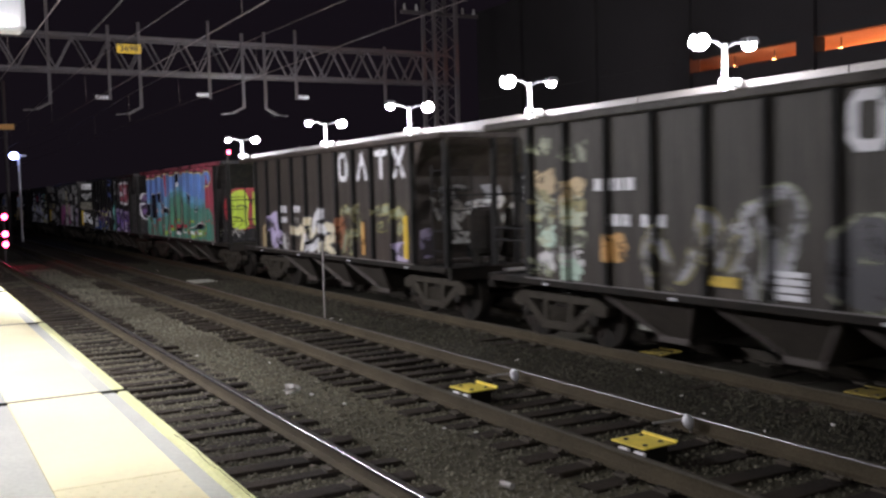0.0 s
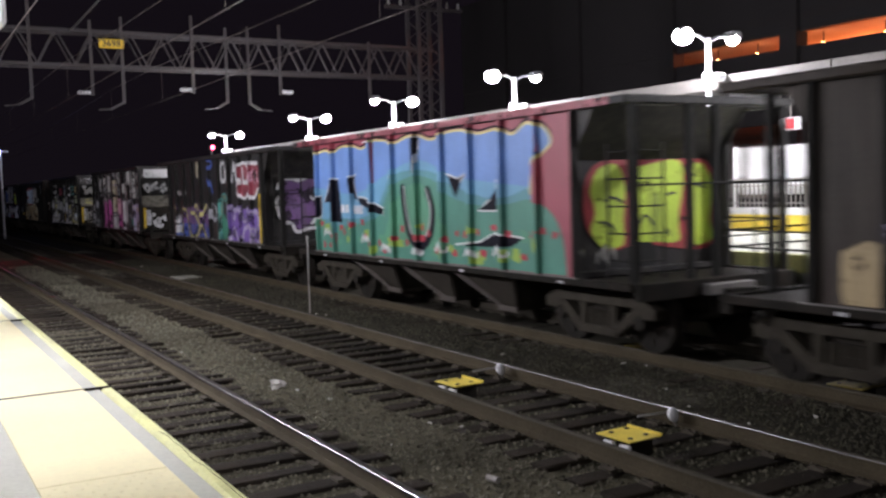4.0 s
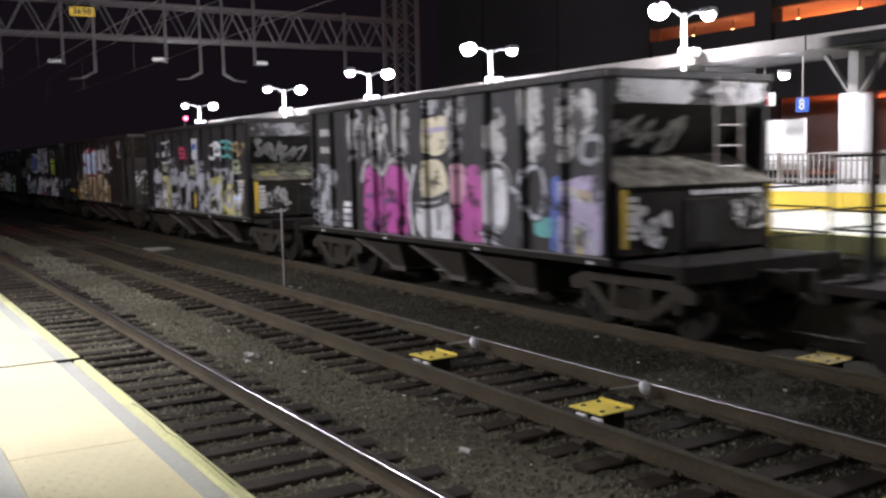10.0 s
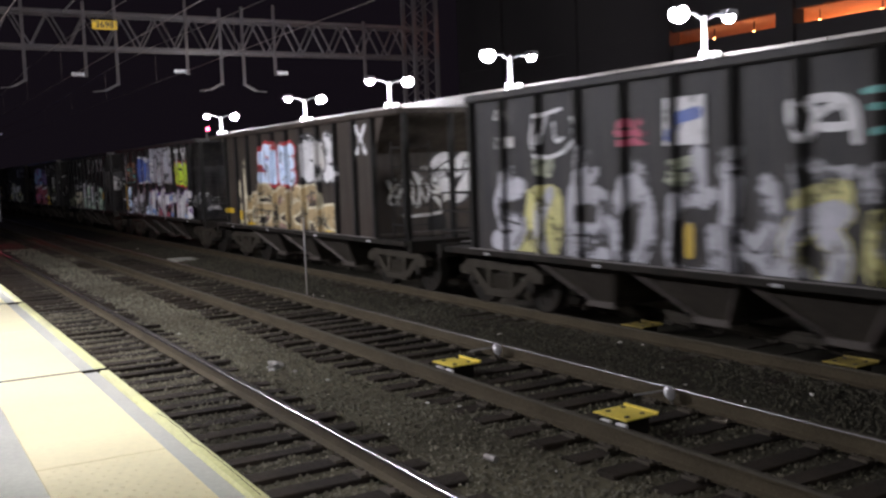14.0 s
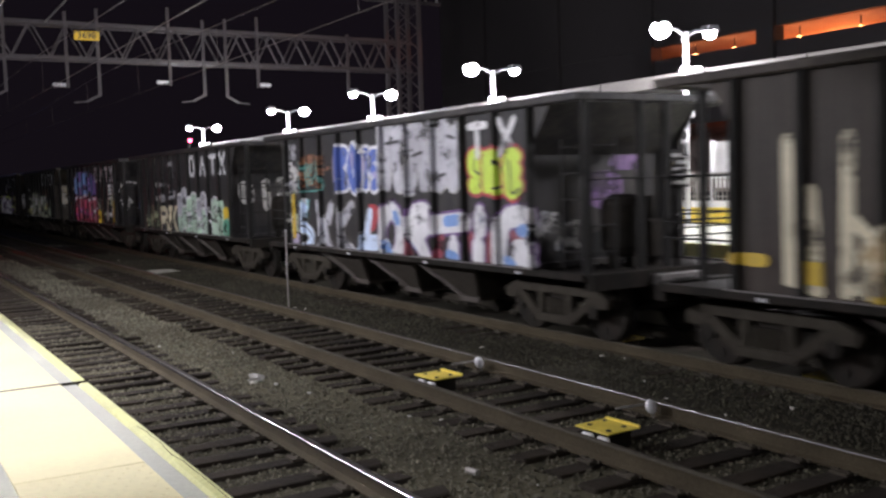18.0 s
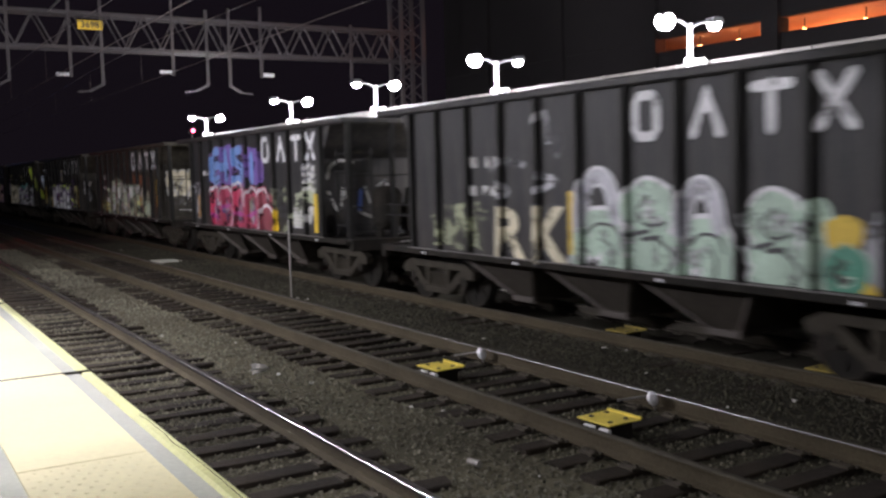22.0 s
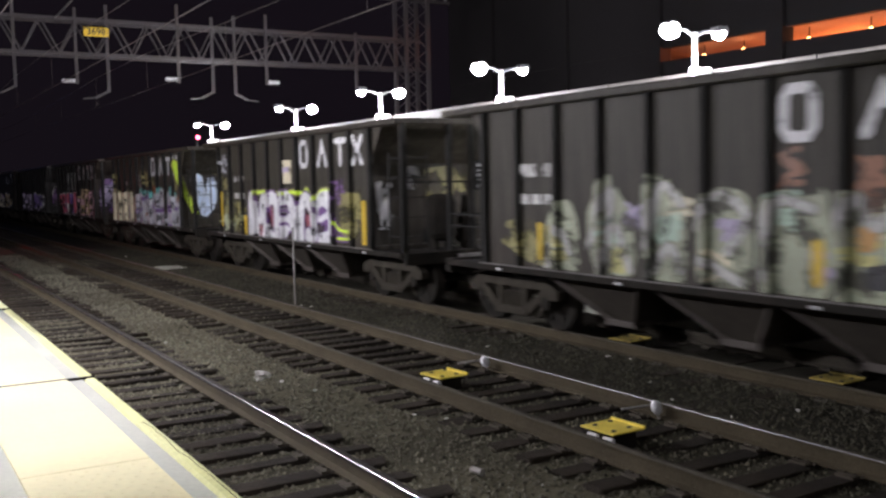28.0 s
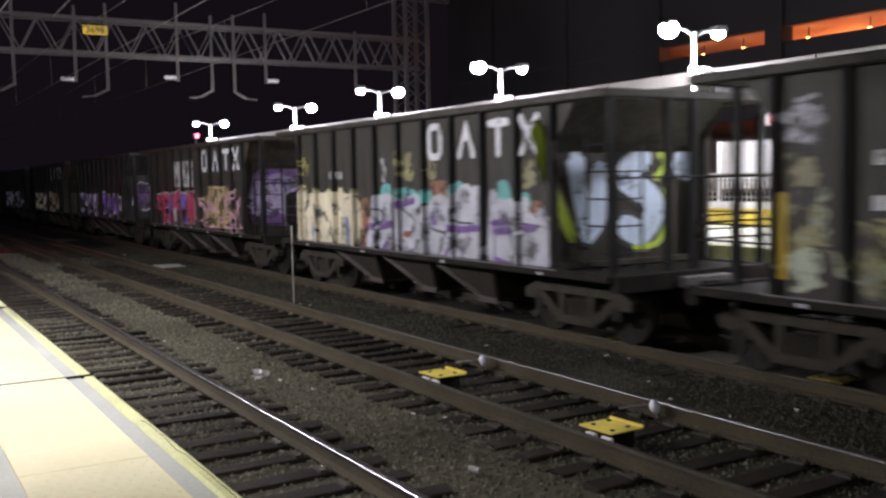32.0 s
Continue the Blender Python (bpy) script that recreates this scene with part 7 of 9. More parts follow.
form(c[6], [[(1.77, 1.54), (2.29, 1.81), (2.34, 1.35)], [(1.8, 1.5), (1.92, 1.08), (2.35, 1.04)]], 0.26, "tan", "cream", "tan letter edged in cream", edge=0.13)
form(c[6], [[(3.51, 1.92), (3, 2.02), (2.59, 1.81), (2.86, 1.53), (3.52, 1.52), (3.63, 1.26), (3.2, 1.02), (2.56, 0.94)]], 0.26, "tan", "cream", "tan letter edged in cream", edge=0.13, lift=0.024)
form(c[6], [[(4.55, 1.97), (3.98, 1.89), (3.81, 1.49), (3.97, 1.13), (4.55, 1.02)], [(3.9, 1.51), (4.42, 1.64)]], 0.26, "tan", "cream", "tan letter edged in cream", edge=0.13)
form(c[6], [[(5.51, 1.94), (4.97, 1.93), (4.77, 1.53), (4.97, 1.12), (5.54, 1.02)], [(4.83, 1.49), (5.34, 1.62)]], 0.26, "tan", "cream", "tan letter edged in cream", edge=0.13, lift=0.024)
form(c[6], [[(5.74, 1.08), (5.72, 1.88), (6.28, 1.99), (6.56, 1.81), (6.41, 1.5), (5.95, 1.44)], [(6.18, 1.43), (6.64, 1)]], 0.26, "tan", "cream", "tan letter edged in cream", edge=0.13)
form(c[6], [[(7.37, 1.55), (6.77, 1.48), (6.73, 1.19), (6.9, 0.96), (7.43, 0.98)], [(7.11, 1.33), (7.43, 1.3)]], 0.26, "tan", "cream", "tan letter edged in cream", edge=0.13, lift=0.024)
form(c[6], [[(2.75, 1.91), (3.12, 1.92)]], 0.14, "rust_pink", "tan", "dull pink shading", edge=0.02, lift=0.012)
form(c[6], [[(2.98, 1.38), (3.33, 1.32)]], 0.14, "rust_pink", "tan", "dull pink shading", edge=0.02, lift=0.012)
form(c[6], [[(4.01, 1.72), (4.22, 1.78)]], 0.14, "rust_pink", "tan", "dull pink shading", edge=0.02, lift=0.012)
form(c[6], [[(4.1, 1.14), (4.37, 1.08)]], 0.14, "rust_pink", "tan", "dull pink shading", edge=0.02, lift=0.012)
form(c[6], [[(5.05, 1.78), (5.28, 1.83)]], 0.14, "rust_pink", "tan", "dull pink shading", edge=0.02, lift=0.012)
form(c[6], [[(4.99, 1.19), (5.28, 1.1)]], 0.14, "rust_pink", "tan", "dull pink shading", edge=0.02, lift=0.012)
form(c[6], [[(5.95, 1.8), (6.26, 1.81)]], 0.14, "rust_pink", "tan", "dull pink shading", edge=0.02, lift=0.012)
form(c[6], [[(6.41, 1.16), (6.55, 1.05)]], 0.14, "rust_pink", "tan", "dull pink shading", edge=0.02, lift=0.012)
shade(c[6], [(4.82, 1.15), (5.28, 1.17), (5.28, 1.06), (4.82, 1.06)], "yellow", "yellow reflector block", lift=0.02)
shade(c[6], [(6.88, 1.12), (7.33, 1.15), (7.33, 1.06), (6.88, 1.04)], "yellow", "yellow reflector block", lift=0.02)
shade(c[6], [(1.78, 1.15), (2.17, 1.15), (2.16, 1.03), (1.78, 1.04)], "yellow", "yellow reflector block", lift=0.02)
shade(c[6], [(0.05, 1.5), (0.46, 1.5), (0.45, 1.36), (0.04, 1.38)], "yellow", "yellow reflector block", lift=0.02)
shade(c[1], [(0.93, 1.91), (1.5, 2.06), (1.87, 1.86), (1.96, 1.37), (1.86, 1.02), (1.38, 0.95), (1.06, 1.33)], "lavender", "pale lavender drip of paint")
shade(c[1], [(0.4, 1.63), (0.85, 1.74), (0.87, 1.01), (0.43, 1.04)], "tan")
shade(c[1], [(2, 1.47), (2.38, 1.5), (2.36, 1.05), (2.02, 1.01)], "faded", "pale stencilled panel")
bars(c[1], 1.85, 2.41, 2, 2.24, "white", 1, 2)
bars(c[1], 2.86, 3.36, 2.01, 2.23, "white", 1, 2)
bars(c[1], 1.87, 2.4, 1.75, 1.94, "white", 1, 3)
bars(c[1], 2.84, 3.25, 1.77, 1.93, "faded", 1, 2)
tag(c[4], 1.64, 2.36, 2.49, 3.49, "faded", 770, 0.06, 4)
tag(c[4], 2.65, 3.3, 2.48, 3.42, "faded", 824, 0.06, 4)
tag(c[4], 3.57, 4.16, 2.55, 3.54, "faded", 878, 0.06, 4)
tag(c[4], 5.49, 5.96, 2.55, 3.52, "faded", 1012, 0.06, 4)
tag(c[4], 6.7, 7.12, 2.45, 3.12, "faded", 1115, 0.06, 4)
tag(c[4], 7.62, 7.99, 2.91, 3.44, "faded", 1205, 0.06, 4)
tag(c[4], 8.48, 8.81, 2.49, 3.3, "faded", 1300, 0.06, 4)
scribble(c[4], 0.12, 1.0, 1.15, 2.35, "grey", 59, 0.26, 6)
form(c[7], [[(2.78, 2.95), (2.8, 2.5)]], 0.09, "lavender", "blue", "pale highlight in a blue letter", edge=0.01, lift=0.036)
form(c[7], [[(3.5, 3), (3.52, 2.75)]], 0.09, "lavender", "blue", "pale highlight in a blue letter", edge=0.01, lift=0.036)
form(c[7], [[(4.03, 2.92), (4.03, 2.7)]], 0.09, "lavender", "blue", "pale highlight in a blue letter", edge=0.01, lift=0.036)
form(c[7], [[(4.45, 2.6), (4.55, 2.5)]], 0.09, "lavender", "blue", "pale highlight in a blue letter", edge=0.01, lift=0.036)
form(c[9], [[(1.78, 1.1), (1.8, 1.9)]], 0.06, "silver", "crimson", "thin white letter outline", edge=0.04, lift=0.013)
form(c[9], [[(2.6, 1.1), (2.62, 1.95)]], 0.06, "silver", "crimson", "thin white letter outline", edge=0.04, lift=0.013)
form(c[9], [[(3.68, 1.1), (3.7, 1.95)]], 0.06, "silver", "crimson", "thin white letter outline", edge=0.04, lift=0.013)
form(c[9], [[(4.58, 1.1), (4.6, 1.9)]], 0.06, "silver", "crimson", "thin white letter outline", edge=0.04, lift=0.013)
form(c[9], [[(5.53, 1.1), (5.55, 1.85)]], 0.06, "silver", "crimson", "thin white letter outline", edge=0.04, lift=0.013)
form(c[9], [[(2.05, 1.55), (2.15, 1.25), (2.27, 1.5), (2.15, 1.75)]], 0.11, "grey", "purple", "grey shading in a crimson letter", edge=0.04, lift=0.009)
form(c[9], [[(2.95, 1.55), (3.05, 1.25), (3.17, 1.5), (3.05, 1.75)]], 0.11, "grey", "purple", "grey shading in a crimson letter", edge=0.04, lift=0.009)
form(c[9], [[(4, 1.55), (4.1, 1.25), (4.22, 1.5), (4.1, 1.75)]], 0.11, "grey", "purple", "grey shading in a crimson letter", edge=0.04, lift=0.009)
form(c[9], [[(4.95, 1.55), (5.05, 1.25), (5.17, 1.5), (5.05, 1.75)]], 0.11, "grey", "purple", "grey shading in a crimson letter", edge=0.04, lift=0.009)
patch(c[9], 8.5, 9.0, 2.3, 2.75, "grey", 930, 2)
patch(c[9], 8.5, 9.0, 1.2, 1.7, "faded", 931, 2)
patch(c[9], 8.5, 9.0, 1.8, 2.3, "ghost", 932, 2)
patch(c[9], 7.55, 8.45, 1.15, 2.1, "ghost", 934, 2)
patch(c[9], 0.1, 0.7, 1.1, 2.4, "grey", 935, 2)
plate(c[9], 0.5, 0.62, 1.25, 1.9, "orange")
shade(c[12], [(3.49, 1.89), (3.96, 2.06), (4.34, 2.08), (4.31, 0.97), (3.51, 0.98)], "silver")
shade(c[12], [(4.64, 1.91), (5.4, 2), (5.52, 0.93), (4.71, 0.94)], "silver")
shade(c[12], [(5.78, 1.98), (6.46, 2.02), (6.47, 0.89), (5.69, 0.91)], "silver")
shade(c[12], [(6.66, 1.99), (7.06, 2.2), (7.43, 2.2), (7.52, 0.91), (6.62, 0.87)], "silver")
shade(c[12], [(7.73, 1.96), (7.87, 2.13), (8.41, 1.97), (8.43, 0.95), (7.68, 0.91)], "silver")
shade(c[12], [(8.57, 1.88), (9.15, 1.84), (9.36, 1.54), (9.39, 0.98), (8.57, 0.94)], "silver")
shade(c[12], [(0.01, 2.12), (2.88, 2.1), (2.89, 1.07), (0.01, 1)], "cream")
form(c[12], [[(0.2, 2.19), (0.24, 1.63), (0.11, 1.07)]], 0.3, "cream", "olive", "faded cream letter", edge=0.1)
form(c[12], [[(0.88, 2.12), (0.76, 1.65), (1.06, 1.18)]], 0.3, "cream", "olive", "faded cream letter", edge=0.1)
form(c[12], [[(1.53, 2.09), (1.5, 1.6), (1.7, 1.08)]], 0.3, "cream", "olive", "faded cream letter", edge=0.1)
form(c[12], [[(2.15, 2.13), (2.2, 1.68), (2.09, 1.23)]], 0.3, "cream", "olive", "faded cream letter", edge=0.1)
form(c[12], [[(2.81, 2.07), (2.64, 1.69), (2.61, 1.12)]], 0.3, "cream", "olive", "faded cream letter", edge=0.1)
form(c[12], [[(0.66, 1.37), (0.72, 1.1)]], 0.1, "blue", "cream", "dark blue stroke", edge=0.02, lift=0.02)
form(c[12], [[(2.45, 1.62), (2.5, 1.09)]], 0.1, "blue", "cream", "dark blue stroke", edge=0.02, lift=0.02)
shade(c[12], [(3.09, 2.01), (3.37, 2.07), (3.48, 1.71), (3.21, 1.09), (3.04, 1.14)], "rust")
shade(c[12], [(5.85, 2.36), (6.38, 2.38), (6.47, 2.15), (5.95, 2.06)], "rust")
shade(c[12], [(8.93, 2.07), (9.23, 2.02), (9.15, 1.84), (8.88, 1.86)], "rust")
shade(c[12], [(3.94, 2.11), (4.04, 2.31), (4.33, 2.34), (4.37, 2.14)], "teal", "teal cap over a letter")
shade(c[12], [(4.61, 2.02), (4.72, 2.25), (5.3, 2.22), (5.51, 2.01)], "teal", "teal cap over a letter")
shade(c[12], [(6.57, 2.1), (6.67, 2.3), (6.85, 2.38), (7.1, 2.2)], "teal", "teal cap over a letter")
shade(c[12], [(7.94, 2.1), (8, 2.35), (8.26, 2.35), (8.33, 2.06)], "teal", "teal cap over a letter")
shade(c[12], [(8.6, 2.02), (8.66, 2.18), (8.81, 2.16), (8.85, 1.97)], "teal", "teal cap over a letter")
shade(c[12], [(5.51, 2.03), (5.74, 2.25), (5.95, 2.14), (5.89, 1.98)], "teal", "teal cap over a letter")
form(c[12], [[(4.28, 2.05), (3.69, 1.9), (4.2, 1.73), (3.54, 1.53)], [(3.93, 1.48), (4.03, 0.98)], [(3.46, 1.29), (3.44, 0.95)]], 0.25, "silver", "faded", "pale letter with purple shading", edge=0.06)
form(c[12], [[(5.4, 2), (4.76, 1.91), (5.27, 1.7), (5.15, 1.47)], [(4.91, 1.4), (5.37, 1.26), (4.89, 1)]], 0.26, "silver", "faded", "pale letter with purple shading", edge=0.06, lift=0.006)
form(c[12], [[(6.26, 2.04), (5.94, 1.93), (5.82, 1.6), (6.34, 1.51)], [(5.93, 1.71), (6.45, 1.68), (6.01, 1.02)], [(6.44, 1.31), (6.32, 0.98)]], 0.25, "silver", "faded", "pale letter with purple shading", edge=0.06)
form(c[12], [[(7.06, 2.2), (6.66, 1.94), (6.65, 1.73), (7.23, 1.7)], [(7.43, 2.15), (7.37, 1.7)], [(6.65, 1.52), (7.13, 1.44), (6.73, 1.01)], [(7.41, 1.5), (7.39, 1)]], 0.26, "silver", "faded", "pale letter with purple shading", edge=0.06, lift=0.006)
form(c[12], [[(7.87, 2.1), (7.86, 1.76), (7.84, 1.18)], [(8.37, 1.97), (8.08, 1.87), (8.28, 1.63), (8.35, 1.3)], [(7.84, 1.18), (8.27, 1.13)]], 0.25, "silver", "faded", "pale letter with purple shading", edge=0.06)
form(c[12], [[(8.69, 1.97), (8.61, 1.74), (9.07, 1.71)], [(9.15, 1.84), (9.13, 1.07)], [(8.68, 1.55), (8.75, 1.09)]], 0.26, "silver", "faded", "pale letter with purple shading", edge=0.06, lift=0.006)
form(c[12], [[(3.47, 1.52), (3.93, 1.5), (4.38, 1.59)]], 0.09, "purple", "violet", "purple shading stroke", edge=0.03, lift=0.03)
form(c[12], [[(4.5, 1.5), (4.61, 1.42)]], 0.09, "purple", "violet", "purple shading stroke", edge=0.03, lift=0.03)
form(c[12], [[(6.5, 1.6), (6.84, 1.56), (7.41, 1.6)]], 0.09, "purple", "violet", "purple shading stroke", edge=0.03, lift=0.03)
form(c[12], [[(4.04, 1.07), (4.23, 1.2)]], 0.09, "purple", "violet", "purple shading stroke", edge=0.03, lift=0.03)
form(c[12], [[(5.99, 1.77), (6.04, 1.64)]], 0.09, "purple", "violet", "purple shading stroke", edge=0.03, lift=0.03)
form(c[12], [[(6.38, 1.04), (6.48, 1.18)]], 0.09, "purple", "violet", "purple shading stroke", edge=0.03, lift=0.03)
form(c[12], [[(7.93, 1.11), (8.26, 1.06)]], 0.09, "purple", "violet", "purple shading stroke", edge=0.03, lift=0.03)
form(c[12], [[(8.68, 1.62), (8.99, 1.66)]], 0.09, "purple", "violet", "purple shading stroke", edge=0.03, lift=0.03)
form(c[12], [[(7.53, 1.16), (7.53, 0.96)]], 0.09, "purple", "violet", "purple shading stroke", edge=0.03, lift=0.03)
form(c[12], [[(4.7, 1.94), (5.29, 2.03)]], 0.09, "purple", "violet", "purple shading stroke", edge=0.03, lift=0.03)
form(c[12], [[(7.86, 1.69), (8.24, 1.73)]], 0.09, "purple", "violet", "purple shading stroke", edge=0.03, lift=0.03)
form(c[12], [[(7.9, 1.57), (8.28, 1.59)]], 0.09, "purple", "violet", "purple shading stroke", edge=0.03, lift=0.03)
shade(c[12], [(4.92, 1.46), (5.21, 1.47), (5.14, 1.36), (4.89, 1.36)], "rust", lift=0.03)
patch(c[12], 4.53, 4.93, 2.46, 2.96, "olive", 375, 2)
patch(c[12], 4.94, 5.34, 2.42, 2.92, "olive", 410, 2)
patch(c[12], 5.72, 6.12, 2.38, 2.88, "olive", 480, 2)
patch(c[12], 0.09, 0.49, 2.49, 2.99, "olive", 70, 2)
patch(c[12], 8.63, 9.03, 2.23, 2.73, "olive", 800, 2)
form(c[12], [[(4.06, 2.78), (4.16, 2.68), (4.11, 2.43)]], 0.13, "faded", "black", "small white figure", edge=0.03)


# paint on the car ends that face the camera
def end_place(x, z, depth=0.0):
    """A place on the upright bulkhead; depth 0 is its face."""
    return Vector((x, -BULK - depth, z))


def end_blob(car, x0, x1, z0, z1, colour, seed, lift=0.0, name="end_graffiti", slanted=True, y=-4.76):
    r = random.Random(seed)
    bm = bmesh.new()
    pts = blob(x1 - x0, z1 - z0, r, 18, 0.14)
    vs = []
    for a, b in pts:
        x, z = (x0 + x1) / 2 + a, (z0 + z1) / 2 + b
        vs.append(bm.verts.new(end_place(x, z, 0.012 + lift) if slanted else (x, y - 0.006 - lift, z)))
    bm.faces.new(vs)
    ex = bmesh.ops.extrude_face_region(bm, geom=bm.faces[:])
    bmesh.ops.translate(bm, verts=[v for v in ex["geom"] if isinstance(v, bmesh.types.BMVert)], vec=(0, 0.004, 0))
    bmesh.ops.recalc_face_normals(bm, faces=bm.faces)
    return part(name, bm, P[colour], car, colour.replace("_", " ") + " paint on the car end")


def on_end(depth):
    return lambda x, z: end_place(x, z, 0.012 + depth)


def on_top_sheet(depth):
    return lambda x, z: (x, -4.745 - depth, z)


def on_chute(depth):
    """The underside of the chute of the open-ended cars."""
    return lambda x, z: (x, -4.76 + (3.14 - z) * 1.14 - depth, z - depth)


def on_slope(depth):
    """The dusty top of the hood."""
    return lambda x, z: (x, -4.94 + (z - 2.03) * 2.0488 - 0.44 * depth, z + 0.9 * depth)


def on_hood(depth):
    return lambda x, z: (x, -4.905 - depth, z)


tag(c[1], -0.9, 0.9, 1.5, 2.5, "faded", 202, 0.08, 4, on_end)
tag(c[2], -1.3, -0.6, 1.15, 1.5, "faded", 204, 0.03, 4, on_end)
tag(c[3], 0.85, 1.4, 1.5, 1.8, "white", 210, 0.04, 4, on_end)
end_blob(c[0], -1.0, 0.2, 1.4, 2.5, "sage", 210)
for k, top, chute in ((4, "white", "grey"), (5, "grey", "white")):
    end_blob(c[k], -1.38, 0.05, 3.13, 3.49, top, 217 + k, slanted=False)
    end_blob(c[k], 0.4, 1.42, 3.15, 3.48, "white", 218 + k, slanted=False)
    scribble(c[k], -1.3, 0.0, 3.16, 3.48, top, 211 + k, 0.14, 4, on_top_sheet)
    scribble(c[k], 0.4, 1.4, 3.16, 3.46, "white", 212 + k, 0.13, 4, on_top_sheet)
    tag(c[k], -1.25, 0.2, 2.5, 3.08, "white", 213 + k, 0.075, 4, on_chute)
    tag(c[k], -1.1, 0.0, 2.55, 2.95, chute, 214 + k, 0.05, 4, on_chute)
    tag(c[k], -1.3, -0.6, 1.25, 1.85, "white" if k == 4 else "faded", 215 + k, 0.06, 4, on_hood)
    tag(c[k], 0.7, 1.3, 1.4, 1.9, "faded", 216 + k, 0.05, 3, on_hood)
    for x, colour in ((-1.2, "pale_yellow"), (-0.7, "sage"), (-0.2, "ghost"), (0.35, "sage"), (0.9, "olive")) if k == 5 else ():
        scribble(c[k], x, x + 0.42, 2.08, 2.36, colour, int(240 + k + 10 * x), 0.05, 3, on_slope, "worn spray strokes on the dusty hood")
    bars(c[k], -1.4, -1.15, 1.3, 1.9, "white", 6, 1, on_hood)
    bars(c[k], -0.2, 1.2, 1.86, 1.95, "white", 1, 9, on_hood)
tag(c[6], -1.0, 0.1, 1.5, 2.5, "faded", 220, 0.07, 4, on_end)
form(c[6], [[(0.1, 2.2), (0.05, 2.5), (0.3, 2.6), (0.5, 2.35), (0.7, 2.6), (0.95, 2.45), (0.8, 2.15), (0.5, 1.8), (0.2, 2.1)]], 0.3, "white", "black", "white heart-shaped letter on the car end", on=on_end)
end_blob(c[7], -1.4, -0.6, 1.25, 1.9, "grey", 222)
end_blob(c[7], -0.2, 0.5, 1.9, 2.5, "purple", 223)
end_blob(c[7], 0.2, 1.0, 2.5, 2.8, "purple", 224)
tag(c[7], -1.3, -0.5, 1.3, 1.9, "faded", 225, 0.05, 4, on_end)
piece(c[10], "throw", -1.2, 0.9, 1.6, 2.75, 3, "cream", "faded", 228, on=on_end)
tag(c[10], -1.2, 0.9, 1.4, 2.6, "faded", 234, 0.05, 5, on_end)
tag(c[11], -1.3, -1.0, 1.5, 2.4, "white", 230, 0.05, 4, on_end)
piece(c[13], "throw", -1.3, 0.9, 1.5, 2.6, 3, "lavender", "faded", 232, on=on_end)
piece(c[14], "throw", -1.2, 0.8, 1.4, 2.6, 3, "purple", "faded", 233, on=on_end)

shade(c[8], [(-1.21, 2.52), (-0.99, 2.55), (-0.78, 2.37), (-0.81, 1.97), (-1.11, 1.95), (-1.24, 2.21)], "faded", "faded white blotch on the car end", on=on_end)
shade(c[8], [(-0.56, 2.54), (-0.35, 2.6), (-0.3, 2.06), (-0.36, 1.76), (-0.53, 1.81)], "faded", "faded white blotch on the car end", on=on_end)
shade(c[8], [(-0.12, 2.62), (0.16, 2.66), (0.46, 2.59), (0.42, 2.16), (0.27, 1.76), (-0.01, 1.79), (-0.14, 2.24)], "faded", "faded white blotch on the car end", on=on_end)
form(c[9], [[(-1.31, 2.34), (-1.22, 2.6), (-0.96, 2.72), (-0.68, 2.67)]], 0.07, "faded", "black", "white sprayed line on the car end", edge=0.02, on=on_end)
form(c[9], [[(-1.29, 2.03), (-1.04, 1.6), (-0.93, 2.18)]], 0.07, "faded", "black", "white sprayed line on the car end", edge=0.02, on=on_end)
form(c[9], [[(-0.93, 2.12), (-0.76, 1.75), (-0.43, 1.52), (-0.14, 1.45), (0.02, 1.66)]], 0.07, "faded", "black", "white sprayed line on the car end", edge=0.02, on=on_end)
form(c[9], [[(-0.39, 2.11), (-0.28, 1.78)]], 0.07, "faded", "black", "white sprayed line on the car end", edge=0.02, on=on_end)
form(c[9], [[(-0.06, 2.15), (0.17, 2.25), (0.09, 1.87)]], 0.07, "faded", "black", "white sprayed line on the car end", edge=0.02, on=on_end)
form(c[9], [[(-0.5, 2.06), (-0.54, 1.63)]], 0.1, "blue", "black", edge=0.02, on=on_end)
form(c[12], [[(-1.06, 2.93), (-0.57, 2.88), (-0.2, 2.84), (0.12, 2.88), (0.52, 2.91), (0.85, 2.88)]], 0.1, "lime", "olive", "lime spray edge round the end letters", on=on_end)
form(c[12], [[(-1.64, 3.11), (-1.53, 2.65), (-1.36, 2.19), (-1.13, 1.75), (-1.02, 1.51)]], 0.2, "lime", "olive", "lime spray edge round the end letters", edge=0.1, on=on_end)
form(c[12], [[(0.72, 2.83), (0.85, 2.58), (0.68, 2.36)], [(0.85, 2.18), (0.88, 1.67), (0.68, 1.33), (0.24, 1.3)]], 0.1, "lime", "olive", "lime spray edge round the end letters", edge=0.1, on=on_end)
form(c[12], [[(-0.94, 2.65), (-0.86, 2.22), (-0.71, 1.55)], [(-0.48, 2.48), (-0.49, 1.92), (-0.62, 1.64)]], 0.34, "pale_blue", "black", "pale blue letter on the car end", edge=0.16, lift=0.006, on=on_end)
form(c[12], [[(0.38, 2.66), (0.12, 2.54), (0.05, 2.35), (0.51, 2.09), (0.64, 1.83), (0.37, 1.52), (0.05, 1.61)]], 0.4, "pale_blue", "black", "pale blue letter on the car end", edge=0.16, lift=0.008, on=on_end)
form(c[12], [[(1.23, 2.73), (1.13, 2.58), (1.23, 2.43)], [(1.34, 2.78), (1.34, 2.4)]], 0.2, "pale_blue", "black", "pale blue letter on the car end", lift=0.006, on=on_end)
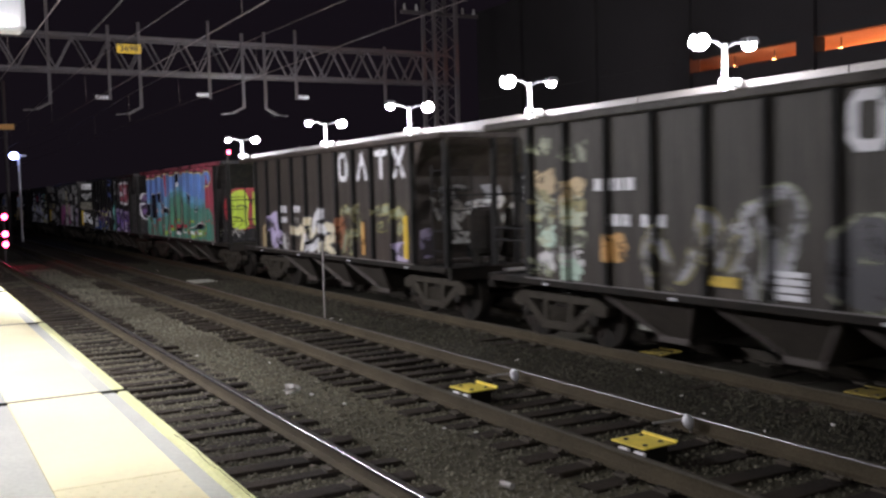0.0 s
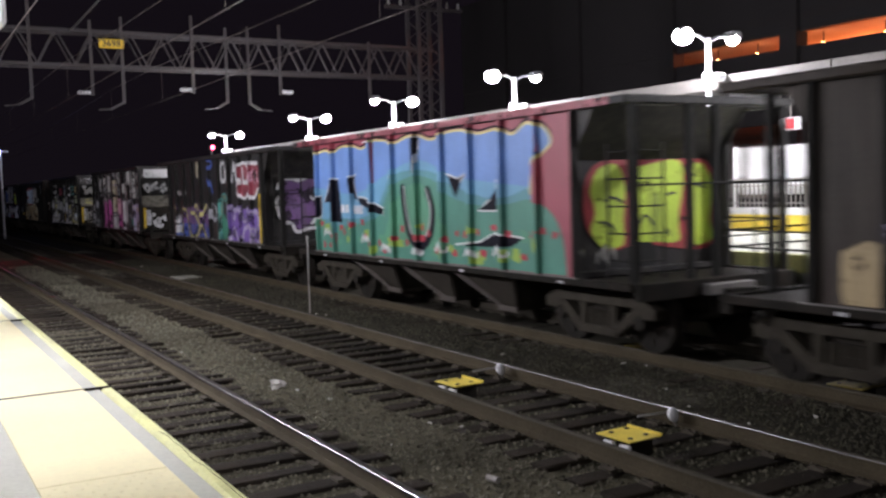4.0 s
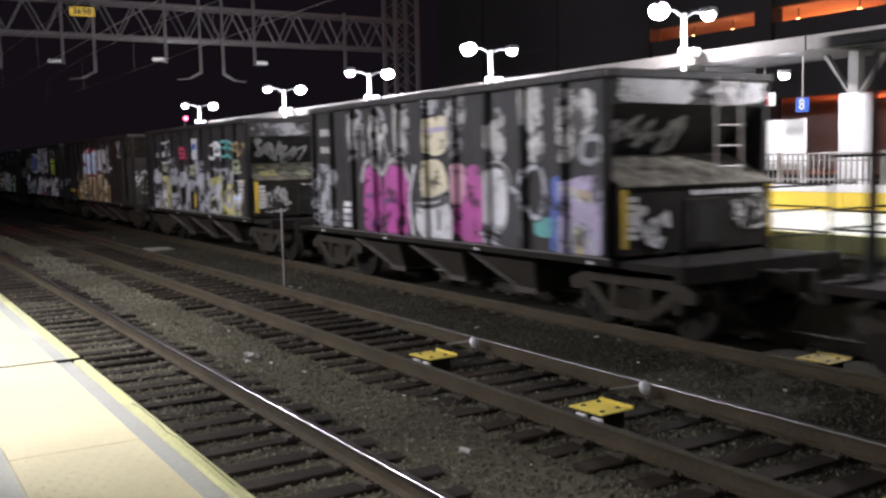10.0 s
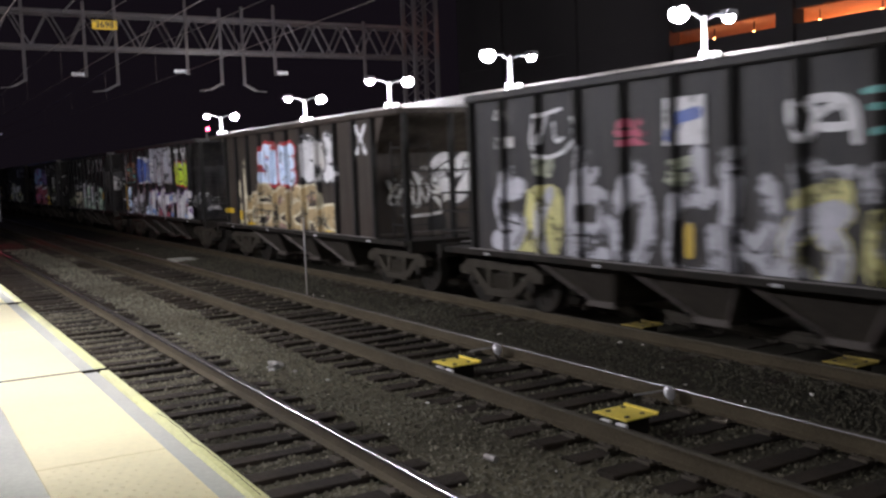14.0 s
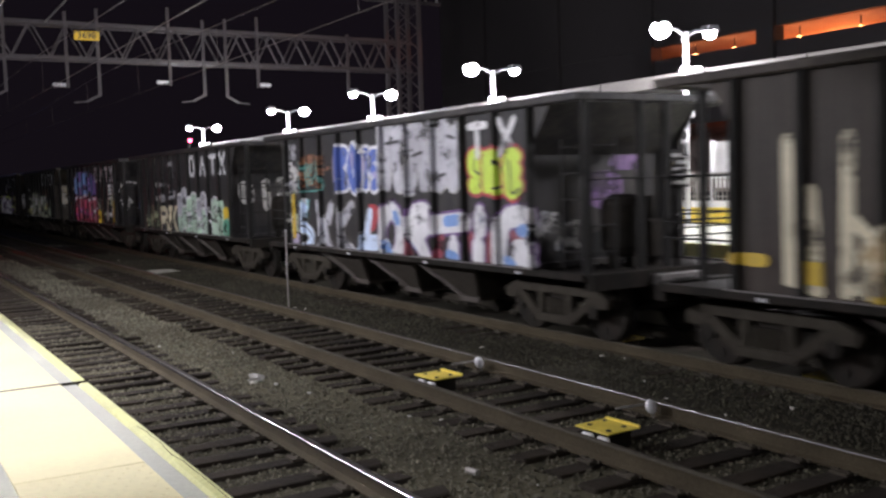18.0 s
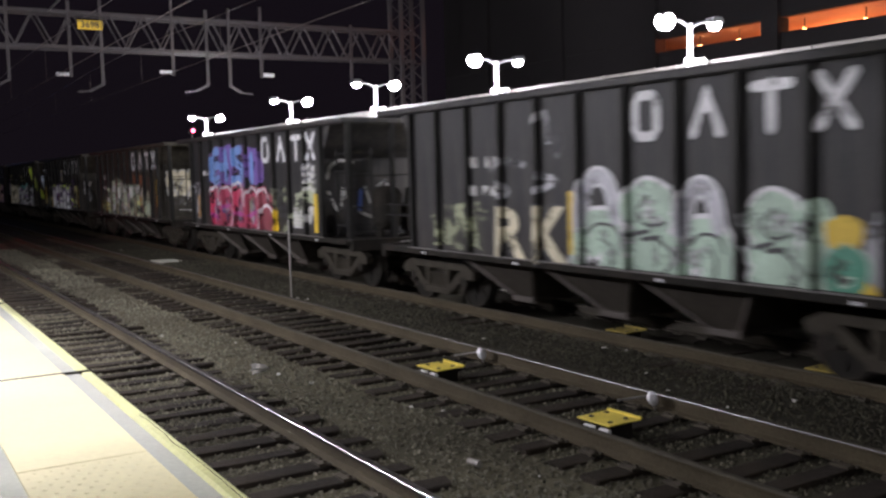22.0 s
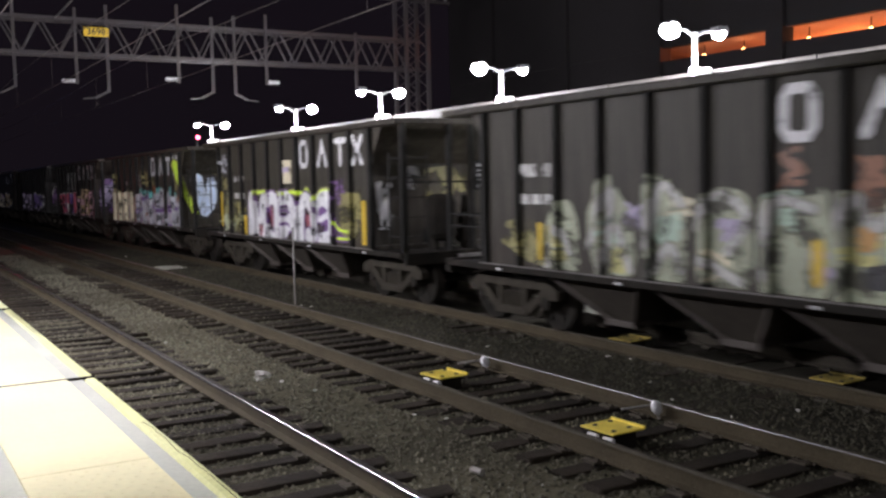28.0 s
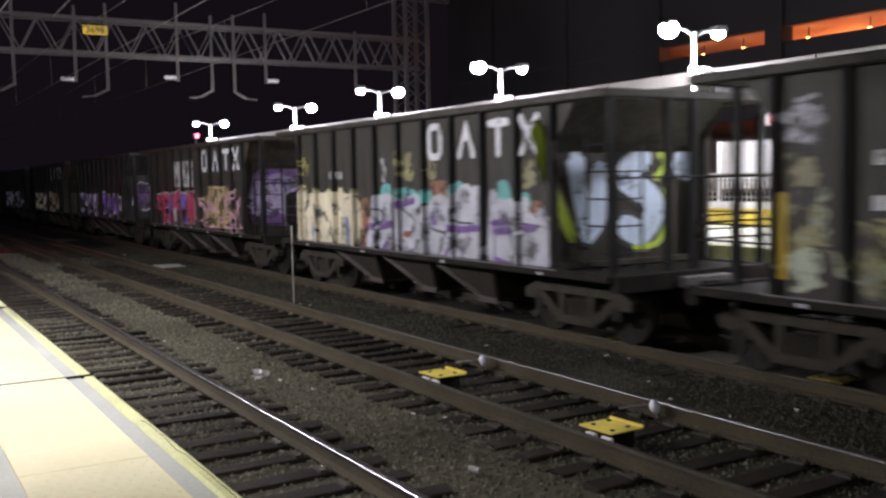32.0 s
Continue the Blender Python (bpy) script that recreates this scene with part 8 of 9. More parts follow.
shade(c[13], [(-1.3, 1.3), (-1.2, 2.6), (-0.4, 2.8), (0.9, 2.7), (1.1, 1.4), (0.2, 1.2)], "purple", "purple paint on the car end", on=on_end)
form(c[13], [[(-0.9, 1.5), (-0.8, 2.4), (-0.3, 2.5), (-0.2, 1.5)], [(0.2, 2.4), (0.5, 1.5), (0.8, 2.4)]], 0.14, "lavender", "violet", "lavender letter on the car end", lift=0.008, on=on_end)
shade(c[11], [(-0.19, 2.65), (0.54, 2.67), (0.5, 2.08), (-0.17, 2.05)], "olive", "dull yellow block on the car end", on=on_end)
shade(c[11], [(0.63, 2.59), (0.83, 2.59), (0.81, 2.19), (0.63, 2.19)], "olive", "dull yellow block on the car end", on=on_end)
shade(c[11], [(-0.73, 2.69), (-0.34, 2.68), (-0.36, 2.27), (-0.72, 2.27)], "grey", on=on_end)
shade(c[1], [(-0.84, 2.55), (-0.17, 2.55), (-0.18, 2.02), (-0.81, 1.98)], "grey", "pale grey panel on the car end", on=on_end)
shade(c[1], [(-0.02, 2.55), (0.58, 2.55), (0.53, 1.99), (-0.01, 2.04)], "grey", "pale grey panel on the car end", on=on_end)
form(c[1], [[(-0.21, 2.2), (0.07, 2.24), (0.39, 2.24)], [(-0.01, 2.1), (0.24, 2.1)]], 0.08, "white", "black", "white tag on the car end", edge=0.02, lift=0.006, on=on_end)
shade(c[1], [(-1.28, 1.7), (-1.01, 1.72), (-1.02, 1.18), (-1.28, 1.23)], "lavender", on=on_end)
shade(c[3], [(-1.01, 2.53), (-0.92, 2.73), (-0.65, 2.77), (-0.43, 2.73), (-0.06, 2.82), (0.4, 2.7), (0.57, 2.34), (0.59, 1.95), (0.39, 1.46), (0.08, 1.42), (-0.31, 1.34), (-0.6, 1.52), (-0.94, 1.75), (-0.98, 2.06)], "purple", "dark violet letter on the car end", on=on_end)
form(c[3], [[(-1.04, 2.54), (-0.92, 2.75), (-0.65, 2.78), (-0.43, 2.73), (-0.06, 2.84), (0.4, 2.72), (0.6, 2.34), (0.6, 1.95), (0.39, 1.45), (-0.15, 1.44), (-0.53, 1.35), (-0.67, 1.57), (-0.96, 1.69), (-1.09, 2.22), (-0.89, 2.3)], [(-0.11, 2.28), (0.1, 2.13), (0.08, 1.81), (-0.11, 1.54)]], 0.09, "white", "black", "white outline of the violet letter", edge=0.03, lift=0.008, on=on_end)
shade(c[3], [(0.64, 2.78), (1.29, 2.84), (1.27, 1.93), (0.87, 1.83), (0.63, 2.34)], "pale_blue", "pale blue patch on the car end", on=on_end)
shade(c[2], [(-1.17, 2.36), (-0.99, 2.67), (-0.49, 2.82), (0.11, 2.75), (0.74, 2.83), (1.2, 2.79), (1.49, 2.44), (1.47, 1.63), (1.26, 1.33), (0.43, 1.4), (-0.1, 1.49), (-0.7, 1.4), (-1.09, 1.68), (-1.19, 2.02)], "red", "red edge of the lime letters", on=on_end)
shade(c[2], [(-1.07, 2.29), (-0.91, 2.62), (-0.54, 2.69), (-0.38, 2.34), (-0.43, 1.86), (-0.43, 1.49), (-0.82, 1.44), (-1.06, 1.71), (-0.97, 1.98)], "lime", "lime bubble letter edged in red", lift=0.006, on=on_end)
shade(c[2], [(-0.24, 2.62), (0.15, 2.7), (0.75, 2.73), (0.78, 2.24), (0.69, 1.81), (0.7, 1.48), (0.21, 1.49), (-0.23, 1.57), (-0.25, 2.13)], "lime", "lime bubble letter edged in red", lift=0.006, on=on_end)
shade(c[2], [(0.9, 2.67), (1.21, 2.68), (1.42, 2.37), (1.36, 1.78), (1.41, 1.48), (0.98, 1.42), (0.9, 1.95)], "lime", "lime bubble letter edged in red", lift=0.006, on=on_end)
form(c[2], [[(-0.8, 2.15), (-0.63, 2.2), (-0.44, 2.12)]], 0.04, "black", "lime", "black detail line", edge=0.01, lift=0.012, on=on_end)
form(c[2], [[(-0.9, 1.84), (-0.69, 1.8), (-0.61, 1.69)]], 0.04, "black", "lime", "black detail line", edge=0.01, lift=0.012, on=on_end)
form(c[2], [[(-0.11, 1.77), (0, 1.91), (0.17, 1.76)]], 0.04, "black", "lime", "black detail line", edge=0.01, lift=0.012, on=on_end)
form(c[2], [[(0.45, 2.21), (0.61, 2.24)]], 0.04, "black", "lime", "black detail line", edge=0.01, lift=0.012, on=on_end)
form(c[2], [[(0.23, 2.25), (0.2, 1.51)]], 0.04, "black", "lime", "black detail line", edge=0.01, lift=0.012, on=on_end)
form(c[2], [[(1, 2.38), (1.28, 2.3)]], 0.04, "black", "lime", "black detail line", edge=0.01, lift=0.012, on=on_end)
form(c[2], [[(0.44, 1.68), (0.49, 1.59)]], 0.04, "black", "lime", "black detail line", edge=0.01, lift=0.012, on=on_end)


def motions():
    for car, q in cars:
        walk(car, [(t, pose(10.08, q - s, 0)) for t, s in STEPS])
    times = [i * 4 / 30 for i in range(241)]
    ts, ss = [a for a, b in STEPS], [b for a, b in STEPS]
    for w, y in wheels:
        walk(w, [(t, Matrix.Translation((0, y, 0.457)) @ Matrix.Rotation(float(np.interp(t, ts, ss)) / 0.457, 4, "X")) for t in times])

# ---- far platform fittings ----
POLE_PAINT = mat("pale_pole_paint", (0.42, 0.42, 0.43), 0.5, vary=0.12, scale=2, fine=20, bump=0.05)
POST_GREY = mat("grey_lamp_paint", (0.09, 0.09, 0.095), 0.5, vary=0.12, scale=2, fine=20, bump=0.05)
LAMP_GLOW = glow("lamp_lens", (0.97, 0.95, 1.0), 60.0)
RED_GLOW = glow("red_signal_lens", (1.0, 0.03, 0.1), 25.0)
BLUE_GLOW = glow("blue_white_lens", (0.35, 0.4, 1.0), 12.0)
ORANGE_GLOW = glow("sodium_lens", (1.0, 0.35, 0.12), 30.0)
BLUE_SIGN = mat("blue_sign_enamel", (0.02, 0.1, 0.5), 0.4, vary=0.05, bump=0.0)
RED_SIGN = mat("red_sign_enamel", (0.5, 0.03, 0.04), 0.4, vary=0.05, bump=0.0)
INK = mat("black_sign_ink", (0.02, 0.02, 0.02), 0.5, vary=0.05, bump=0.0)


def lamp_head(bm):
    """A shoebox luminaire, 0.55 m long, with rounded ends."""
    prism(bm, [(-0.17, 0.05), (-0.12, 0.11), (0.12, 0.11), (0.17, 0.05), (0.17, -0.03), (-0.17, -0.03)], "y", -0.13, 0.13)


def lens(bm, r=0.2):
    bmesh.ops.create_uvsphere(bm, u_segments=16, v_segments=8, radius=r)
    for v in bm.verts:
        v.co.z = v.co.z * 0.85


def twin_lamp(x, y, base, bright, label):
    t = thing("platform_lamp_post", label, "lamp post", pose(x, y, base), "twin platform lamps")
    h = 5.52 - base
    bm = bmesh.new()
    rod(bm, (0, 0, 0), (0, 0, h), 0.065, 16)
    rod(bm, (0, 0, 0), (0, 0, 0.05), 0.18, 16)
    smooth(part("pole", bm, POLE_PAINT, t))
    bm = bmesh.new()
    for s in (-1, 1):
        rod(bm, (0, 0, h - 0.1), (s * 0.28, 0, h + 0.03), 0.04, 10)
        rod(bm, (s * 0.28, 0, h + 0.03), (s * 0.62, 0, h + 0.06), 0.034, 10)
    part("arm", bm, POST_GREY, t)
    for s in (-1, 1):
        hd = part("lamp_head", shared("lamp_head", POST_GREY, lamp_head), None, t, "", pose(s * 0.75, 0, h + 0.06))
        # Lens spheres enlarged to stand for glare, more on the brighter head.
        big = 0.22 if s == bright else 0.15
        part("lens", shared("lens%d" % (big * 100), LAMP_GLOW, lambda bm: lens(bm, big)), None, hd, "glowing white lens, enlarged for glare", pose(0, 0, -0.06))
    for s in (-1, 1):
        bm = bmesh.new()
        rod(bm, (s * 0.05, -0.16, h - 0.86), (s * 0.26, -0.16, h - 0.86), 0.085, 14, 0.1)
        part("loudspeaker", bm, WHITE, t, "white cylindrical loudspeaker")
    return t


# Posts below y 10 are unseen additions to the row.
for (x, y), s in zip(FAR_POLES, (-1, -1, -1, -1, -1, -1, 1, 1, 1)):
    twin_lamp(x, y, 1.25, s, "white twin lamp post with loudspeakers on the far platform")
# Assumed posts out of view, one at each near pole.
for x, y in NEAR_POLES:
    twin_lamp(x, y, PLAT, 1, "assumed white twin lamp post with loudspeakers, unseen on the near platform")

# signs on the first far lamp post
t = thing("platform_sign", "white platform sign board with dark marks on a lamp post", "sign", pose(15.7, 15.45, 3.75))
bm = bmesh.new()
box(bm, -0.02, 0.02, -0.35, 0.75, -0.12, 0.12, 0.01)
part("panel", bm, WHITE, t)
bm = bmesh.new()
for i in range(9):
    box(bm, -0.026, -0.02, 0.62 - 0.1 * i - 0.06, 0.62 - 0.1 * i, -0.05, 0.05)
part("printed_line", bm, INK, t)
t = thing("number_plate_sign", "small white square sign with number eleven below", "sign", pose(15.69, 15.45, 3.25))
bm = bmesh.new()
box(bm, -0.015, 0.015, -0.16, 0.12, -0.16, 0.16, 0.01)
part("panel", bm, WHITE, t)
part("emblem", mesh_of("emblem", rod(bmesh.new(), (-0.02, -0.02, 0), (-0.016, -0.02, 0), 0.1, 14), INK), None, t)
FACE = Matrix(((0, 0, -1, 0), (-1, 0, 0, 0), (0, 1, 0, 0), (0, 0, 0, 1)))
part("number", text_mesh("11", INK, 0.24), None, t, "black digits", Matrix.Translation((-0.005, 0, -0.33)) @ FACE)

# barrier with railing behind the far platform
t = thing("platform_barrier", "yellow painted kick wall with a grey picket railing", "barrier", pose(FB, 0, 1.25))
for i in range(11):
    bm = bmesh.new()
    box(bm, 0, 0.14, -8 + 5 * i + 0.005, -3 + 5 * i - 0.005, 0, 0.37, 0.008)
    part("kick_panel", bm, BAND_YELLOW, t, "yellow kick panel")
    bm = bmesh.new()
    box(bm, -0.01, 0.16, -8 + 5 * i, -3 + 5 * i, 0.37, 0.52, 0.01)
    part("cap", bm, WHITE, t)
picket = shared("picket", GALV, lambda bm: box(bm, -0.012, 0.012, -0.012, 0.012, 0.52, 1.12))
for i in range(280):
    y = 8.5 + 0.125 * i
    if 18.45 < y < 21.05:
        continue
    part("picket", picket, None, t, "", pose(0.09, y, 0))
for z in (0.62, 1.0, 1.14):
    bm = bmesh.new()
    rod(bm, (0.09, -8, z), (0.09, 47, z), 0.022 if z > 1.1 else 0.016, 8)
    part("rail_bar", bm, GALV, t)
for i in range(23):
    bm = bmesh.new()
    box(bm, 0.055, 0.125, -8 + 2.4 * i - 0.035, -8 + 2.4 * i + 0.035, 0.5, 1.18)
    part("rail_post", bm, GALV, t)

# white notice board on legs
t = thing("notice_board", "large blank white notice board on legs at the railing", "notice board", pose(16.85, 14.4, 1.77))
bm = bmesh.new()
box(bm, -0.03, 0.03, -1.25, 1.25, 0.32, 1.3, 0.01)
part("panel", bm, WHITE, t)
bm = bmesh.new()
for z in (0.29, 1.29):
    box(bm, -0.05, 0.05, -1.3, 1.3, z, z + 0.05)
part("frame", bm, WHITE, t)
bm = bmesh.new()
box(bm, -0.036, -0.03, -0.012, 0.012, 0.34, 1.28)
part("seam", bm, GALV, t)
for y in (-1.28, 1.28):
    bm = bmesh.new()
    box(bm, -0.045, 0.045, y - 0.045, y + 0.045, 0, 1.36)
    part("leg", bm, WHITE, t)

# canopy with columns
# Roof paint darkened so the canopy stays dim despite the nearby lamps.
PALE = mat("darkened_canopy_paint", (0.1, 0.098, 0.1), 0.6, vary=0.2, scale=1.2, fine=20, bump=0.06, dirt=(0.06, 0.055, 0.05), dirt_amount=0.4)
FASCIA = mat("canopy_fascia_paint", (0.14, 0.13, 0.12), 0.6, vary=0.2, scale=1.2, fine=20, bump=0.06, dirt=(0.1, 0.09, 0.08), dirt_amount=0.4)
can = thing("canopy", "white steel platform canopy with fluted columns", "canopy", pose(0, 0, 0))
for i in range(9):
    y0 = -6 + 6.2 * i
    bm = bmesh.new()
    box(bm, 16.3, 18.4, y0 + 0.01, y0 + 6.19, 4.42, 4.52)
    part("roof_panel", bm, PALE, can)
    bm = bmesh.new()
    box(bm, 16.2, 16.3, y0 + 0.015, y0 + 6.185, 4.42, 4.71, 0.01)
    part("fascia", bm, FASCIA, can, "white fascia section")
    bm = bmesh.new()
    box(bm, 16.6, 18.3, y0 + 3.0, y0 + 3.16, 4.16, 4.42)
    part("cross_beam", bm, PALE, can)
for y in (2.0, 12.2, 22.4, 32.6, 42.8):
    bm = bmesh.new()
    box(bm, 17.0, 17.5, y - 0.24, y + 0.24, 1.25, 3.58, 0.04)
    part("column", bm, WHITE, can, "boxed white column")
    bm = bmesh.new()
    box(bm, 17.14, 17.36, y - 0.11, y + 0.11, 3.55, 4.42)
    for s in (-1, 1):
        prism(bm, [(y + s * 0.1, 3.6), (y + s * 0.16, 3.6), (y + s * 0.75, 4.4), (y + s * 0.66, 4.4)], "x", 17.18, 17.32)
    part("bracket", bm, GALV, can)
for y in (-1.0, 6.2, 13.75, 15.3, 21.5, 28.5):
    t = thing("canopy_luminaire", "round glowing luminaire below the canopy", "lamp", pose(17.0, y, 4.16), "canopy lamps")
    bm = bmesh.new()
    rod(bm, (0, 0, 0.0), (0, 0, -0.08), 0.13, 14)
    part("housing", bm, WHITE, t)
    part("lens", shared("canopy_lens", LAMP_GLOW, lambda bm: lens(bm, 0.11)), None, t, "glowing lens", pose(0, 0, -0.1))
t = thing("exit_sign", "white and red hanging sign below the canopy", "sign", pose(16.4, 13.75, 3.4))
bm = bmesh.new()
box(bm, -0.03, 0.03, -0.27, 0.27, 0, 0.26, 0.01)
part("panel", bm, WHITE, t)
bm = bmesh.new()
box(bm, -0.036, -0.03, -0.12, 0.12, 0.02, 0.24)
part("red_field", bm, RED_SIGN, t)
bm = bmesh.new()
rod(bm, (0, 0, 0.26), (0, 0, 0.8), 0.015, 6)
part("hanger", bm, GALV, t)
t = thing("car_marker_sign", "blue sign with a white figure eight on a rod", "sign", pose(16.2, 12.65, 3.22))
bm = bmesh.new()
box(bm, -0.02, 0.02, -0.15, 0.15, 0, 0.28, 0.01)
part("panel", bm, BLUE_SIGN, t)
part("digit", text_mesh("8", WHITE, 0.3), None, t, "white digit", Matrix.Translation((-0.024, 0, 0.14)) @ FACE)
bm = bmesh.new()
rod(bm, (0, 0, 0.28), (0, 0, 1.1), 0.015, 6)
part("hanger", bm, GALV, t)
t = thing("information_pylon", "tall white cabinet with a red stripe and small pictograms", "cabinet", pose(16.5, 18.5, 1.77))
bm = bmesh.new()
box(bm, 0, 0.36, 0, 2.5, 0, 2.12, 0.03)
part("body", bm, WHITE, t)
bm = bmesh.new()
box(bm, -0.006, 0, 0.03, 2.47, 1.5, 1.56)
part("red_stripe", bm, RED_SIGN, t)
bm = bmesh.new()
box(bm, -0.005, 0, 0.03, 2.47, 1.02, 1.48)
part("grey_band", bm, mat("pale_grey_enamel", (0.5, 0.5, 0.5), 0.5, vary=0.06, bump=0.03), t, "pale grey band below the stripe")
for y in (0.3, 1.25, 1.5):
    part("pictogram", shared("pictogram", RED_SIGN, lambda bm: box(bm, -0.011, -0.006, -0.06, 0.06, 1.16, 1.34, 0.002)), None, t, "small dark pictogram block", pose(0, y, 0))
bm = bmesh.new()
box(bm, -0.006, 0, 0.72, 0.735, 0.05, 1.0)
part("seam", bm, GALV, t)

# ---- catenary bridge over the tracks ----
YB, ZB, ZT = 45.0, 8.22, 9.72
TRUSS = mat("painted_truss_steel", (0.046, 0.04, 0.043), 0.6, 0.2, vary=0.25, scale=1.5, fine=20, bump=0.1, dirt=(0.06, 0.045, 0.04), dirt_amount=0.5)
br = thing("catenary_bridge", "grey lattice steel bridge carrying overhead wires across the tracks", "catenary bridge", pose(0, YB, 0))
for y in (-0.45, 0.45):
    for z in (ZB, ZT):
        bm = bmesh.new()
        box(bm, -6.0, 25.5, y - 0.06, y + 0.06, z - 0.07, z + 0.07)
        part("chord", bm, TRUSS, br)
    x = -4.83
    k = 0
    while x < 24.5:
        bm = bmesh.new()
        a, b = (ZB, ZT) if k % 2 == 0 else (ZT, ZB)
        bar(bm, (x, y, a), (x + 0.775, y, b), 0.11, 0.06)
        part("diagonal", bm, TRUSS, br)
        x += 0.775
        k += 1
x = -5.0
while x < 24.5:
    for z in (ZB, ZT):
        part("cross_brace", shared("cross_brace", TRUSS, lambda bm: bar(bm, (0, -0.45, 0), (1.8, 0.45, 0), 0.06, 0.05)), None, br, "", pose(x, 0, z))
    x += 1.84
for x, lo, hi in ((3.2, 6.75, 10.3), (5.7, 6.71, 11.4), (8.19, 6.93, 10.2), (9.52, 6.59, 10.4), (12.66, 7.11, 10.65), (14.26, 6.68, 10.18), (15.34, 6.64, 10.3), (16.92, 7.13, 10.47), (21.72, 7.1, 9.9)):
    bm = bmesh.new()
    box(bm, x - 0.06, x + 0.06, -0.56, -0.44, lo, hi)
    part("drop_post", bm, TRUSS, br)
for x, s, z in ((5.7, -1, 6.71), (9.52, -1, 6.59), (14.26, -1, 6.68), (15.34, 1, 6.64)):
    bm = bmesh.new()
    bar(bm, (x, -0.5, z + 0.05), (x + s * 0.55, -0.5, z - 0.25), 0.1, 0.1)
    bar(bm, (x + s * 0.55, -0.5, z - 0.25), (x + s * 1.1, -0.5, z - 0.3), 0.05, 0.05)
    part("registration_arm", bm, TRUSS, br)
for x, s, z in ((3.2, -1, 6.8), (8.19, -1, 6.98), (12.66, -1, 7.2), (16.92, 1, 7.2)):
    bm = bmesh.new()
    for k in range(4):
        rod(bm, (x + s * (0.1 + 0.14 * k), -0.5, z + 0.06), (x + s * (0.2 + 0.14 * k), -0.5, z + 0.06), 0.11, 10, 0.06)
    part("insulator", bm, WHITE, br, "pale ribbed insulator")
for x0 in (24.6, -6.4):
    for dx in (0, 1.3):
        for dy in (-0.6, 0.6):
            bm = bmesh.new()
            box(bm, x0 + dx - 0.09, x0 + dx + 0.09, dy - 0.09, dy + 0.09, -0.3, 15.5)
            part("tower_leg", bm, TRUSS, br)
    for k in range(15):
        z = k * 1.03
        for dy in (-0.6, 0.6):
            for a, b in ((0, 1.3), (1.3, 0)):
                part("lacing_bar", shared("lacing%d" % a, TRUSS, lambda bm: bar(bm, (a, 0, 0), (b, 0, 1.03), 0.06, 0.04)), None, br, "", pose(x0, dy, z))
    for z in (11.8, 13.6, 15.2):
        bm = bmesh.new()
        box(bm, x0 - 1.6, x0 + 3.0, -0.12, 0.12, z, z + 0.16)
        part("cross_arm", bm, TRUSS, br)
        bm = bmesh.new()
        for dx in (-1.4, -0.7, 2.1, 2.8):
            rod(bm, (x0 + dx, 0, z + 0.16), (x0 + dx, 0, z + 0.5), 0.09, 8, 0.05)
        part("insulator", bm, GALV, br)
t = thing("structure_number_sign", "yellow number board fixed to the catenary bridge", "sign", pose(9.07, YB - 0.56, 9.2))
bm = bmesh.new()
box(bm, -0.53, 0.53, -0.02, 0.02, -0.2, 0.2, 0.01)
part("panel", bm, mat("yellow_sign_enamel", (0.7, 0.47, 0.03), 0.5, vary=0.1, bump=0.03), t)
part("number", text_mesh("3698", INK, 0.4, 0.008), None, t, "black digits", Matrix.Translation((0, -0.024, 0)) @ Matrix.Rotation(math.pi / 2, 4, "X"))
# overhead wires
WIRE = mat("dull_copper_wire", (0.12, 0.1, 0.09), 0.6, 0.6, vary=0.1, bump=0.0)
for k, x in enumerate(TRACKS):
    t = thing("overhead_wire", "thin dull contact wire and messenger over a track", "wire", pose(x, 0, 0), "overhead wires")
    bm = bmesh.new()
    rod(bm, (0, -40, 6.3), (0, 120, 6.3), 0.012, 5)
    part("contact_wire", bm, WIRE, t)
    bm = bmesh.new()
    for a in range(16):
        y0, y1 = -40 + 10 * a, -30 + 10 * a
        sag = lambda y: 7.3 + 0.6 * abs(math.sin((y - 45) / 70 * math.pi)) * -1 + 0.6
        rod(bm, (0, y0, sag(y0)), (0, y1, sag(y1)), 0.012, 5)
        rod(bm, (0, y0, 6.3), (0, y0, sag(y0)), 0.006, 4)
    part("messenger_wire", bm, WIRE, t)
t = thing("guy_wire", "grey feeder wire slanting up from the catenary bridge", "wire", pose(0, 0, 0))
bm = bmesh.new()
rod(bm, (7.4, 44.6, 9.7), (9.6, 30.0, 12.4), 0.035, 6)
part("strand", bm, GALV, t)

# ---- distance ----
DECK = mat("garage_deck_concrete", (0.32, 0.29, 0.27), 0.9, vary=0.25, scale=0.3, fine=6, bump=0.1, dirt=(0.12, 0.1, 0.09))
# Front concrete coloured near black because it stands unlit at night.
GARAGE_UNLIT = mat("unlit_garage_concrete", (0.022, 0.019, 0.02), 0.9, vary=0.15, scale=0.4, fine=8, bump=0.1)
g = thing("parking_garage", "concrete parking garage with orange sodium-lit open decks", "building", pose(38.0, 0, 0))
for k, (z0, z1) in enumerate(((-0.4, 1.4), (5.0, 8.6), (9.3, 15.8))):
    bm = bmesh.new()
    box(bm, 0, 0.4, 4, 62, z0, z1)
    part("parapet", bm, GARAGE_UNLIT, g)
for z in (1.0, 5.2, 9.3):
    bm = bmesh.new()
    box(bm, 0.4, 16, 4, 62, z, z + 0.3)
    part("deck", bm, DECK, g)
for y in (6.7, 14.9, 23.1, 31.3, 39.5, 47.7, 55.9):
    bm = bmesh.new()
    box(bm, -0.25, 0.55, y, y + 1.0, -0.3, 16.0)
    part("pier", bm, GARAGE_UNLIT, g)
